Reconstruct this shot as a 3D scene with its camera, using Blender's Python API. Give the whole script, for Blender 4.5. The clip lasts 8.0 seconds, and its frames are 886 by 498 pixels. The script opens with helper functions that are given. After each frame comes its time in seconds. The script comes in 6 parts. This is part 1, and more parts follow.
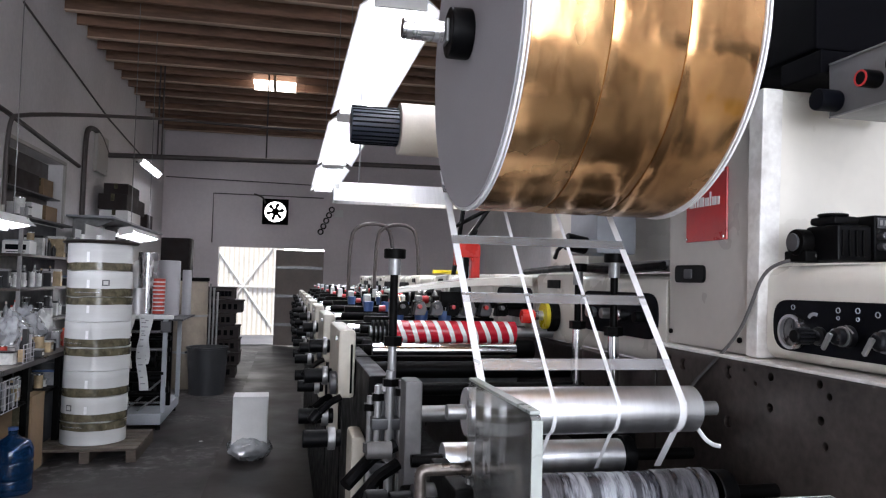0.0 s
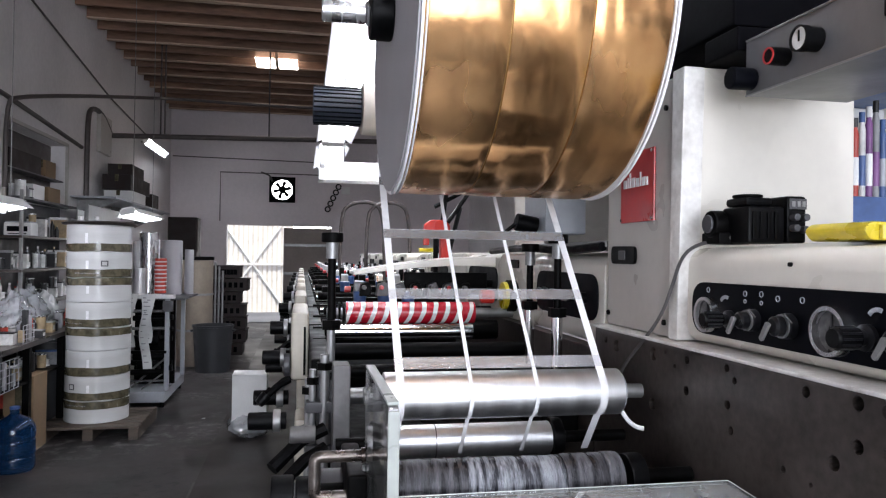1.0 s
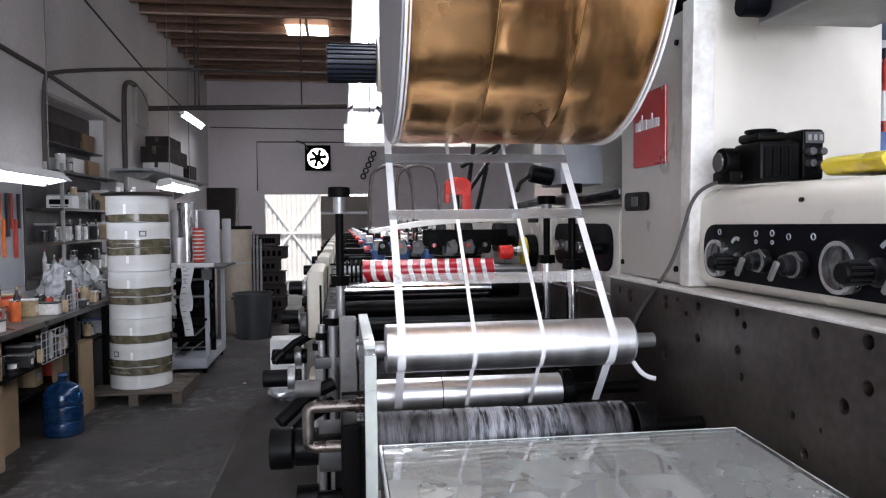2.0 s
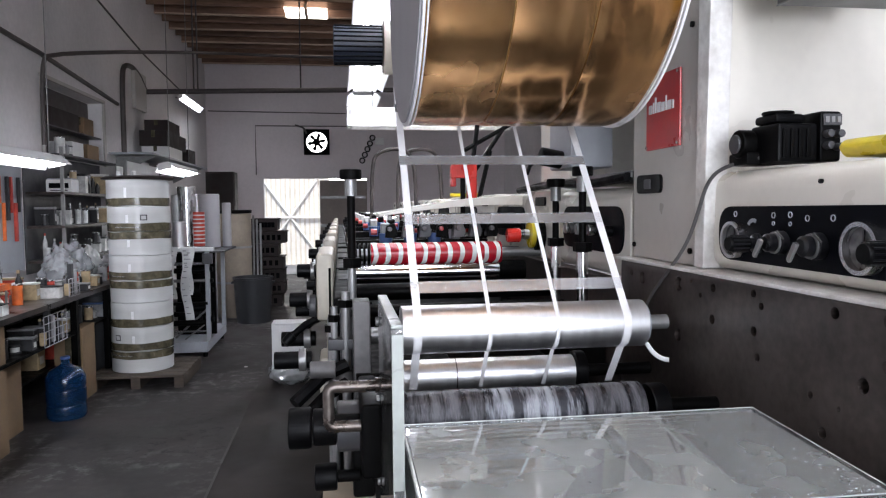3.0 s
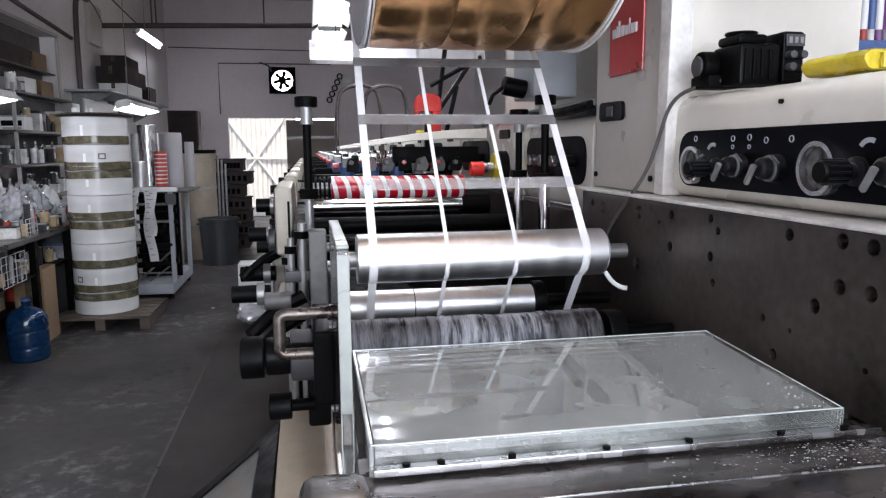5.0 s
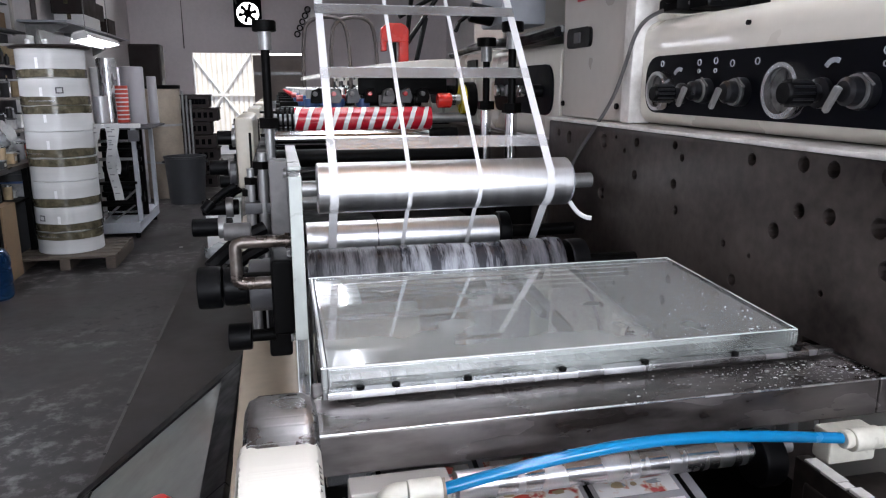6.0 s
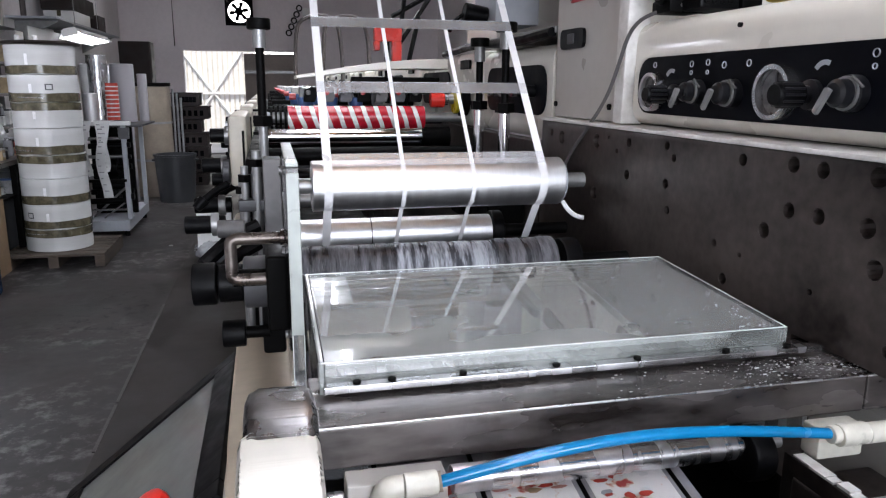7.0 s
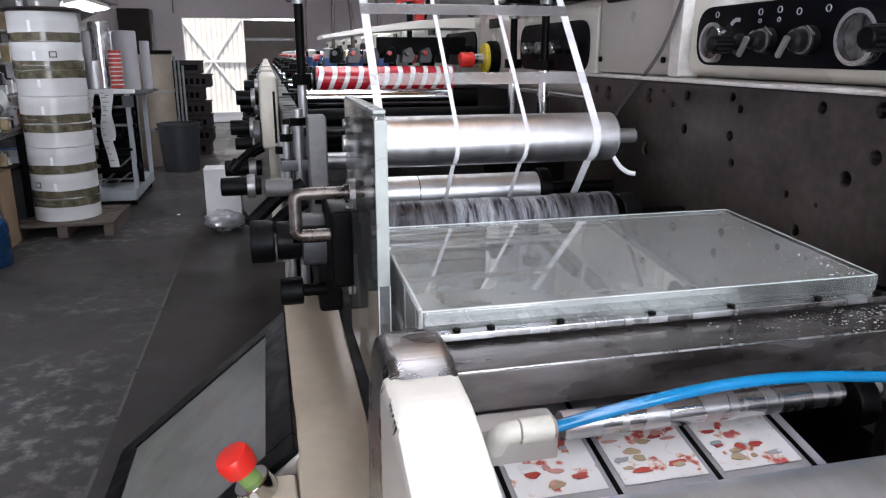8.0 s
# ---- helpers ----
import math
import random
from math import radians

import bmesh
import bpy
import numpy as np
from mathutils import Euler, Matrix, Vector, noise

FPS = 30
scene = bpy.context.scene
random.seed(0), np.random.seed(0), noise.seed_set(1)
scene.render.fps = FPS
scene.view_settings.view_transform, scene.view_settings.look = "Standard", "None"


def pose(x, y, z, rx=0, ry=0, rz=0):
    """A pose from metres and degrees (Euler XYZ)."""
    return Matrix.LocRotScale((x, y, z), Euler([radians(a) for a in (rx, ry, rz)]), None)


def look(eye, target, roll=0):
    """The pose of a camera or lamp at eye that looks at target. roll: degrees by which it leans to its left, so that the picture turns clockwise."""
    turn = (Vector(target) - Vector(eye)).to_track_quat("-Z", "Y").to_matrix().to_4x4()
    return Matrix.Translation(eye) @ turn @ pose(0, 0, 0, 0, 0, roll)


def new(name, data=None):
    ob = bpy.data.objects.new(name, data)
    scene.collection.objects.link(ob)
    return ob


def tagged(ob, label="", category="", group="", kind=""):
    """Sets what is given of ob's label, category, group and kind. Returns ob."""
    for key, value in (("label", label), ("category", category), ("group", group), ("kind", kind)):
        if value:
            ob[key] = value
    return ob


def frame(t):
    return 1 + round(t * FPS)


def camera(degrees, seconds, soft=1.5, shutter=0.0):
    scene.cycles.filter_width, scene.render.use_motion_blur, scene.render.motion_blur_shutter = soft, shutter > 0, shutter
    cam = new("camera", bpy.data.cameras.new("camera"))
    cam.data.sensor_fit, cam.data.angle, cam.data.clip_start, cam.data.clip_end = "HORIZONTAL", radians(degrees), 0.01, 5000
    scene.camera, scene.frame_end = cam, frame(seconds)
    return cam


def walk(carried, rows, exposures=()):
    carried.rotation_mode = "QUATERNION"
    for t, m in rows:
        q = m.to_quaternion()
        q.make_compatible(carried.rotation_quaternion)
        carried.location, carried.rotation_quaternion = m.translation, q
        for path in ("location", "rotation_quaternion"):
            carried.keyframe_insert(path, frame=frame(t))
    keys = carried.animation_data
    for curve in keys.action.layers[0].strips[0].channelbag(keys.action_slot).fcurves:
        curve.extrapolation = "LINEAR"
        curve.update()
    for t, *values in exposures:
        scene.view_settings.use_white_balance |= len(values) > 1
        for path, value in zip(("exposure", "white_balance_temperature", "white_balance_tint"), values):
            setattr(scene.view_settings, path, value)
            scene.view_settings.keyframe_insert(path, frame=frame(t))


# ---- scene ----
cam = camera(63.1, 8.0, soft=1.2)
PATH = [
    (0, (0.123, 0.41, 1.569), (0.544, 2.363, 1.657), 1.4),
    (0.2, (0.151, 0.387, 1.57), (0.645, 2.323, 1.655), 1.3),
    (0.5, (0.204, 0.388, 1.587), (0.631, 2.341, 1.654), 1.1),
    (1, (0.282, 0.383, 1.588), (0.666, 2.346, 1.607), 0.8),
    (1.5, (0.342, 0.385, 1.57), (0.644, 2.363, 1.548), -0.7),
    (1.7, (0.351, 0.393, 1.562), (0.623, 2.374, 1.511), -0.6),
    (2.8, (0.33, 0.413, 1.558), (0.625, 2.389, 1.457), -0.5),
    (3, (0.322, 0.405, 1.556), (0.603, 2.381, 1.438), -0.5),
    (3.5, (0.335, 0.413, 1.553), (0.645, 2.385, 1.426), -0.3),
    (4, (0.341, 0.421, 1.547), (0.663, 2.388, 1.388), -0.4),
    (4.5, (0.344, 0.421, 1.539), (0.692, 2.381, 1.342), -0.4),
    (5, (0.347, 0.425, 1.53), (0.705, 2.373, 1.253), -0.4),
    (5.2, (0.351, 0.433, 1.523), (0.717, 2.373, 1.199), -0.2),
    (6.3, (0.366, 0.436, 1.509), (0.803, 2.335, 1.059), -0.1),
    (6.5, (0.365, 0.433, 1.508), (0.803, 2.333, 1.062), 0.0),
    (7, (0.358, 0.43, 1.509), (0.81, 2.328, 1.069), 0.4),
    (7.5, (0.333, 0.429, 1.508), (0.775, 2.329, 1.067), 0.8),
    (8, (0.278, 0.455, 1.488), (0.726, 2.333, 0.965), -0.0),
]
walk(cam, [(t, look(eye, target, roll)) for t, eye, target, roll in PATH])

# ---- world, sun, exposure ----
world = bpy.data.worlds.new("world")
scene.world = world
world.use_nodes = True
wn = world.node_tree
sky = wn.nodes.new("ShaderNodeTexSky")
sky.sky_type, sky.sun_disc = "NISHITA", False
sky.sun_elevation, sky.sun_rotation = radians(62), radians(0)
wn.links.new(sky.outputs[0], wn.nodes["Background"].inputs[0])
wn.nodes["Background"].inputs[1].default_value = 0.15
sun_data = bpy.data.lights.new("sun", "SUN")
sun_data.energy, sun_data.angle, sun_data.color = 5.0, radians(0.5), (1.0, 0.95, 0.88)
sun = new("sun", sun_data)
sun.matrix_world = look((0, 9.4, 20), (0, 20, 0))
LAMP = 28.0
scene.view_settings.exposure = 0.14
# added fill light behind the camera, at an unseen, assumed loading door
fill_data = bpy.data.lights.new("rear_fill", "AREA")
fill_data.shape, fill_data.size, fill_data.size_y, fill_data.energy, fill_data.color = "RECTANGLE", 3.6, 3.0, 345, (0.85, 0.89, 1.0)
fill_light = new("rear_fill", fill_data)
fill_light.matrix_world = look((0.6, -3.9, 1.9), (0.6, 0, 1.75))

# ---- materials ----
def mat(name, col, rough=0.5, metal=0.0, var=0.18, scale=6.0, bump=0.15, fine=90.0, col2=None, spread=0.12,
        glass=0.0, emit=0.0, rand=0.0, stretch=None, coat=0.0, spec=0.5):
    """A surface of two-scale noise: stains (scale) and grain (fine), both in metres."""
    k = bpy.data.materials.new(name)
    k.use_nodes = True
    nt = k.node_tree
    b = nt.nodes["Principled BSDF"]
    N, L = nt.nodes.new, nt.links.new
    if emit:
        b.inputs["Emission Color"].default_value = (*col, 1)
        b.inputs["Emission Strength"].default_value = emit
    tc = N("ShaderNodeTexCoord")
    src = tc.outputs["Object"]
    if stretch:
        mp = N("ShaderNodeMapping")
        mp.inputs["Scale"].default_value = stretch
        L(src, mp.inputs[0])
        src = mp.outputs[0]
    n1, n2 = N("ShaderNodeTexNoise"), N("ShaderNodeTexNoise")
    n1.inputs["Scale"].default_value, n1.inputs["Detail"].default_value = scale, 4
    n2.inputs["Scale"].default_value, n2.inputs["Detail"].default_value = fine, 3
    L(src, n1.inputs["Vector"])
    L(src, n2.inputs["Vector"])
    add = N("ShaderNodeMath")
    add.operation = "MULTIPLY_ADD"
    add.inputs[1].default_value = 0.35
    L(n2.outputs[0], add.inputs[0])
    L(n1.outputs[0], add.inputs[2])
    ramp = N("ShaderNodeValToRGB")
    d = col2 or tuple(max(0.0, c * (1 - 2 * var)) for c in col)
    ramp.color_ramp.elements[0].position, ramp.color_ramp.elements[1].position = 0.48, 0.85
    ramp.color_ramp.elements[0].color, ramp.color_ramp.elements[1].color = (*d, 1), (*col, 1)
    L(add.outputs[0], ramp.inputs[0])
    out = ramp.outputs[0]
    if rand:
        oi, hsv = N("ShaderNodeObjectInfo"), N("ShaderNodeHueSaturation")
        mr = N("ShaderNodeMapRange")
        mr.inputs[3].default_value, mr.inputs[4].default_value = 1 - rand, 1 + rand
        L(oi.outputs["Random"], mr.inputs[0])
        L(mr.outputs[0], hsv.inputs["Value"])
        L(out, hsv.inputs["Color"])
        out = hsv.outputs[0]
    L(out, b.inputs["Base Color"])
    r = N("ShaderNodeMapRange")
    r.inputs[1].default_value, r.inputs[2].default_value = 0.3, 0.7
    r.inputs[3].default_value, r.inputs[4].default_value = max(0.02, rough - spread), min(1, rough + spread)
    L(n1.outputs[0], r.inputs[0])
    L(r.outputs[0], b.inputs["Roughness"])
    b.inputs["Metallic"].default_value = metal
    b.inputs["Transmission Weight"].default_value = glass
    b.inputs["Coat Weight"].default_value = coat
    b.inputs["Specular IOR Level"].default_value = spec
    if bump:
        bp = N("ShaderNodeBump")
        bp.inputs["Strength"].default_value, bp.inputs["Distance"].default_value = bump, 0.002
        L(n2.outputs[0], bp.inputs["Height"])
        L(bp.outputs[0], b.inputs["Normal"])
    return k


CONCRETE = mat("concrete_floor", (0.043, 0.037, 0.0355), 0.5, var=0.3, scale=1.9, fine=16, col2=(0.010, 0.009, 0.009), bump=0.25, spec=0.35)


def scuffed(k, scale, pale, dark):
    """Adds pale scuffs and dark spill spots of their own shapes to a surface."""
    nt = k.node_tree
    N, L = nt.nodes.new, nt.links.new
    b = nt.nodes["Principled BSDF"]
    src = b.inputs["Base Color"].links[0].from_socket
    tc = N("ShaderNodeTexCoord")
    for sc, patch, lo, hi, col in ((scale, 0.9, 0.50, 0.66, pale), (scale * 1.2, 0.7, 0.54, 0.60, dark)):
        fine, big = N("ShaderNodeTexNoise"), N("ShaderNodeTexNoise")
        fine.inputs["Scale"].default_value, fine.inputs["Detail"].default_value, fine.inputs["Roughness"].default_value = sc, 8, 0.68
        big.inputs["Scale"].default_value, big.inputs["Detail"].default_value = patch, 2
        mp = N("ShaderNodeMapping")
        mp.inputs["Location"].default_value = (sc, 3.7, 0)
        L(tc.outputs["Object"], mp.inputs[0])
        L(mp.outputs[0], fine.inputs["Vector"])
        L(mp.outputs[0], big.inputs["Vector"])
        a, c, m = N("ShaderNodeMapRange"), N("ShaderNodeMapRange"), N("ShaderNodeMath")
        a.inputs[1].default_value, a.inputs[2].default_value = lo, hi
        c.inputs[1].default_value, c.inputs[2].default_value = 0.47, 0.62
        L(fine.outputs[0], a.inputs[0])
        L(big.outputs[0], c.inputs[0])
        m.operation = "MULTIPLY"
        L(a.outputs[0], m.inputs[0])
        L(c.outputs[0], m.inputs[1])
        mx = N("ShaderNodeMixRGB")
        L(m.outputs[0], mx.inputs[0])
        L(src, mx.inputs[1])
        mx.inputs[2].default_value = (*col, 1)
        src = mx.outputs[0]
    L(src, b.inputs["Base Color"])


scuffed(CONCRETE, 9.0, (0.17, 0.165, 0.165), (0.004, 0.0035, 0.0035))
DARK_FLOOR = mat("darker_concrete", (0.026, 0.020, 0.018), 0.5, var=0.3, scale=1.6, fine=14, col2=(0.009, 0.007, 0.0065), bump=0.25, spec=0.35)
PLASTER = mat("white_plaster", (0.83, 0.80, 0.80), 0.85, var=0.10, scale=0.7, fine=18, bump=0.25)
PLASTER_FAR = mat("grey_plaster", (0.76, 0.70, 0.715), 0.85, var=0.08, scale=0.6, fine=18, bump=0.25)
WOOD_ROOF = mat("brown_roof_wood", (0.30, 0.175, 0.115), 0.8, var=0.3, scale=1.5, fine=12, stretch=(0.4, 3, 3))
JOIST = mat("joist_wood", (0.70, 0.52, 0.38), 0.75, var=0.25, scale=1.5, fine=14, stretch=(0.4, 3, 3))
STEEL_DARK = mat("blackened_steel", (0.095, 0.078, 0.071), 0.38, 0.5, col2=(0.017, 0.013, 0.012), scale=5, fine=70, bump=0.12)
STEEL_BAR = mat("ground_steel", (0.165, 0.148, 0.143), 0.27, 0.6, col2=(0.034, 0.028, 0.026), scale=12, fine=60, bump=0.1, stretch=(0.6, 2, 2))
scuffed(STEEL_BAR, 26.0, (0.30, 0.30, 0.31), (0.02, 0.018, 0.017))
STEEL = mat("brushed_steel", (0.62, 0.62, 0.63), 0.27, 1.0, var=0.06, scale=14, fine=160, bump=0.06, stretch=(4, 0.6, 0.6))
SATIN = mat("satin_aluminium", (0.80, 0.80, 0.81), 0.42, 1.0, var=0.05, scale=16, fine=150, bump=0.05, stretch=(5, 0.5, 0.5), spread=0.05)
CHROME = mat("chrome", (0.75, 0.75, 0.76), 0.10, 1.0, var=0.06, scale=10, fine=90, bump=0.02, spread=0.05)
STEEL_GREY = mat("grey_steel", (0.30, 0.30, 0.30), 0.4, 0.7, scale=14, fine=80, var=0.15)
GREY_POST = mat("grey_post_steel", (0.13, 0.125, 0.125), 0.5, 0.3, scale=14, fine=80, var=0.2)
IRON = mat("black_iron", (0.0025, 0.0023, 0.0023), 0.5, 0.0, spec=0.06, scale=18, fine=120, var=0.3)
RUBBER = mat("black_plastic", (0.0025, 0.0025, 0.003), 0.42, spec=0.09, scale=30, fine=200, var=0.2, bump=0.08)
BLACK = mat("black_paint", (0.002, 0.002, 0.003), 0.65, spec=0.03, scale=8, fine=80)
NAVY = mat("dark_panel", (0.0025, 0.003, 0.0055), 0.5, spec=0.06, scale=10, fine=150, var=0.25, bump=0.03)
CREAM = mat("cream_enamel", (0.72, 0.69, 0.62), 0.32, var=0.05, scale=5, fine=45, bump=0.06, coat=0.2)
CREAM_GREY = mat("grey_cream_enamel", (0.46, 0.435, 0.40), 0.38, var=0.06, scale=6, fine=50, bump=0.06)
CREAM_EDGE = mat("chipped_white_enamel", (0.74, 0.73, 0.70), 0.4, col2=(0.5, 0.48, 0.45), scale=22, fine=110)
BEIGE = mat("beige_casting", (0.60, 0.51, 0.39), 0.5, var=0.1, scale=9, fine=60, bump=0.12)
GREY_DARK = mat("dark_grey_enamel", (0.055, 0.055, 0.060), 0.45, var=0.1, scale=8, fine=60)
GREY_PAINT = mat("grey_paint", (0.36, 0.38, 0.41), 0.45, var=0.08, scale=8, fine=60)
RED = mat("red_enamel", (0.46, 0.018, 0.02), 0.35, var=0.1, scale=12, fine=70, bump=0.05, coat=0.3)
RED_BRIGHT = mat("red_plastic", (0.72, 0.03, 0.02), 0.32, var=0.1, scale=14, fine=90, bump=0.03)
WHITE = mat("white_board", (0.78, 0.78, 0.77), 0.6, var=0.04, scale=10, fine=60)
PAPER = mat("white_paper_roll", (0.60, 0.605, 0.60), 0.4, var=0.09, scale=5, fine=300, bump=0.1, stretch=(0.3, 0.3, 2))
PAPER_EDGE = mat("cut_paper_side", (0.36, 0.35, 0.365), 0.6, var=0.05, scale=6, fine=200, bump=0.12)
TAPE = mat("brown_packing_tape", (0.13, 0.115, 0.075), 0.18, var=0.3, scale=18, fine=60, bump=0.1)
STRIP = mat("white_waste_film", (0.88, 0.88, 0.89), 0.35, var=0.03, scale=20, fine=120)
GLAZE = mat("white_ink", (0.75, 0.75, 0.75), 0.5, var=0.03)
INK = mat("symbol_ink", (0.34, 0.36, 0.39), 0.5, var=0.05)
GOLD = mat("gold_foil", (0.64, 0.37, 0.17), 0.24, 0.92, col2=(0.38, 0.20, 0.085), scale=4, fine=22, bump=0.34, stretch=(1.6, 1, 1), spread=0.1)
GOLD_SEAM = mat("foil_seam", (0.55, 0.33, 0.12), 0.45, 0.7, scale=40, fine=120, bump=0.4)
CRINKLE_A = mat("shredded_film_light", (0.36, 0.38, 0.42), 0.3, 0.2, col2=(0.026, 0.028, 0.037), scale=18, fine=110, bump=0.6, stretch=(5, 0.7, 0.7))
CRINKLE_B = mat("shredded_film_dark", (0.13, 0.13, 0.145), 0.33, 0.2, col2=(0.018, 0.018, 0.023), scale=18, fine=110, bump=0.6, stretch=(5, 0.7, 0.7))
for k in (CRINKLE_A, CRINKLE_B):
    for n in k.node_tree.nodes:
        if n.bl_idname == "ShaderNodeValToRGB":
            n.color_ramp.elements[0].position, n.color_ramp.elements[1].position = 0.60, 0.82
HANDLE = mat("worn_brown_steel", (0.15, 0.132, 0.12), 0.30, 0.8, scale=30, fine=140, col2=(0.06, 0.045, 0.038), bump=0.05)
PLATE_CREAM = mat("aged_cream_casting", (0.50, 0.46, 0.38), 0.45, var=0.1, scale=9, fine=60, bump=0.08)
ACRYLIC_PALE = mat("sawn_acrylic_edge", (0.33, 0.355, 0.33), 0.35, var=0.1, scale=20, fine=90, bump=0.08)
BLUE_TUBE = mat("blue_air_hose", (0.005, 0.18, 0.40), 0.16, var=0.06, scale=20, fine=90, bump=0.02)
IVORY = mat("ivory_fitting", (0.62, 0.60, 0.52), 0.35, var=0.1, scale=30, fine=120, bump=0.06)
YELLOW = mat("yellow_plastic", (0.66, 0.52, 0.03), 0.3, var=0.15, scale=18, fine=70)
BLUE_WATER = mat("blue_bottle_plastic", (0.014, 0.065, 0.18), 0.10, var=0.1, scale=9, fine=60, glass=0.65, bump=0.03)
PALLET = mat("pallet_wood", (0.095, 0.073, 0.057), 0.8, var=0.25, scale=6, fine=40, rand=0.12, stretch=(1, 4, 4))
CARD = mat("brown_cardboard", (0.21, 0.14, 0.08), 0.8, var=0.12, scale=6, fine=50, rand=0.15)
DARK_CARD = mat("dark_box", (0.018, 0.010, 0.009), 0.7, var=0.2, scale=6, fine=50, rand=0.2)
PIPE = mat("painted_conduit", (0.09, 0.075, 0.072), 0.5, 0.2, scale=12, fine=70)
BIN = mat("grey_bin_plastic", (0.026, 0.028, 0.032), 0.5, var=0.12, scale=8, fine=80)
TAN = mat("tan_drum", (0.27, 0.225, 0.175), 0.6, var=0.12, scale=6, fine=40)
CLUTTER = [mat("clutter_" + n, c, 0.45, var=0.2, scale=15, fine=70) for n, c in (
    ("white", (0.7, 0.7, 0.68)), ("red", (0.5, 0.05, 0.03)), ("orange", (0.75, 0.16, 0.03)), ("blue", (0.06, 0.12, 0.3)),
    ("black", (0.02, 0.02, 0.022)), ("tan", (0.45, 0.34, 0.2)), ("green", (0.2, 0.32, 0.08)), ("purple", (0.22, 0.08, 0.25)), ("grey", (0.3, 0.3, 0.31)))]
LIGHT = mat("fluorescent_tube", (0.875, 0.90, 1.0), 0.5, emit=LAMP, bump=0)
LIGHT_DIM = mat("bench_tube", (1.0, 0.98, 0.95), 0.5, emit=LAMP * 0.9, bump=0)
DAY = mat("daylight_haze", (1.0, 0.99, 0.98), 0.9, emit=6.0, bump=0)
SKYLIGHT = mat("skylight_sheet", (1.0, 0.9, 0.82), 0.6, emit=7.0, bump=0)


def film_material(name, tint, alpha, rough, ior=1.5, dust=0.08):
    """Clear film or acrylic: part see-through, part glossy, part dusty."""
    k = bpy.data.materials.new(name)
    k.use_nodes = True
    nt = k.node_tree
    b = nt.nodes["Principled BSDF"]
    N, L = nt.nodes.new, nt.links.new
    tc, n1 = N("ShaderNodeTexCoord"), N("ShaderNodeTexNoise")
    n1.inputs["Scale"].default_value, n1.inputs["Detail"].default_value = 14, 6
    L(tc.outputs["Object"], n1.inputs["Vector"])
    r = N("ShaderNodeMapRange")
    r.inputs[1].default_value, r.inputs[2].default_value = 0.35, 0.75
    r.inputs[3].default_value, r.inputs[4].default_value = alpha - dust, alpha + dust * 1.3
    L(n1.outputs[0], r.inputs[0])
    b.inputs["Base Color"].default_value = (*tint, 1)
    b.inputs["Roughness"].default_value = rough
    tr, mx = N("ShaderNodeBsdfTransparent"), N("ShaderNodeMixShader")
    L(r.outputs[0], mx.inputs[0])
    L(tr.outputs[0], mx.inputs[1])
    L(b.outputs[0], mx.inputs[2])
    L(mx.outputs[0], nt.nodes["Material Output"].inputs[0])
    gl, fr, ad = N("ShaderNodeBsdfGlossy"), N("ShaderNodeFresnel"), N("ShaderNodeMixShader")
    gl.inputs["Roughness"].default_value = rough
    fr.inputs[0].default_value = ior
    L(fr.outputs[0], ad.inputs[0])
    L(mx.outputs[0], ad.inputs[1])
    L(gl.outputs[0], ad.inputs[2])
    L(ad.outputs[0], nt.nodes["Material Output"].inputs[0])
    return k


# pale haze holds some dust and the painted brightness of reflected lamps and ceiling
ACRYLIC = film_material("dusty_hazed_acrylic", (0.92, 0.96, 0.94), 0.38, 0.010, 2.15, 0.04)
ACRYLIC_EDGE = film_material("frosted_acrylic_edge", (0.74, 0.79, 0.75), 0.15, 0.06)
ACRYLIC_LIP = film_material("polished_acrylic_lip", (0.85, 0.88, 0.86), 0.75, 0.06)
GUARD = film_material("grey_clear_acrylic", (0.60, 0.62, 0.61), 0.24, 0.05, 1.6)
FILM = film_material("clear_waste_film", (0.85, 0.85, 0.87), 0.24, 0.2)
PLASTIC_BAG = film_material("crumpled_clear_bag", (0.6, 0.62, 0.65), 0.45, 0.15)
GLASS = film_material("gauge_glass", (0.6, 0.6, 0.6), 0.12, 0.05)


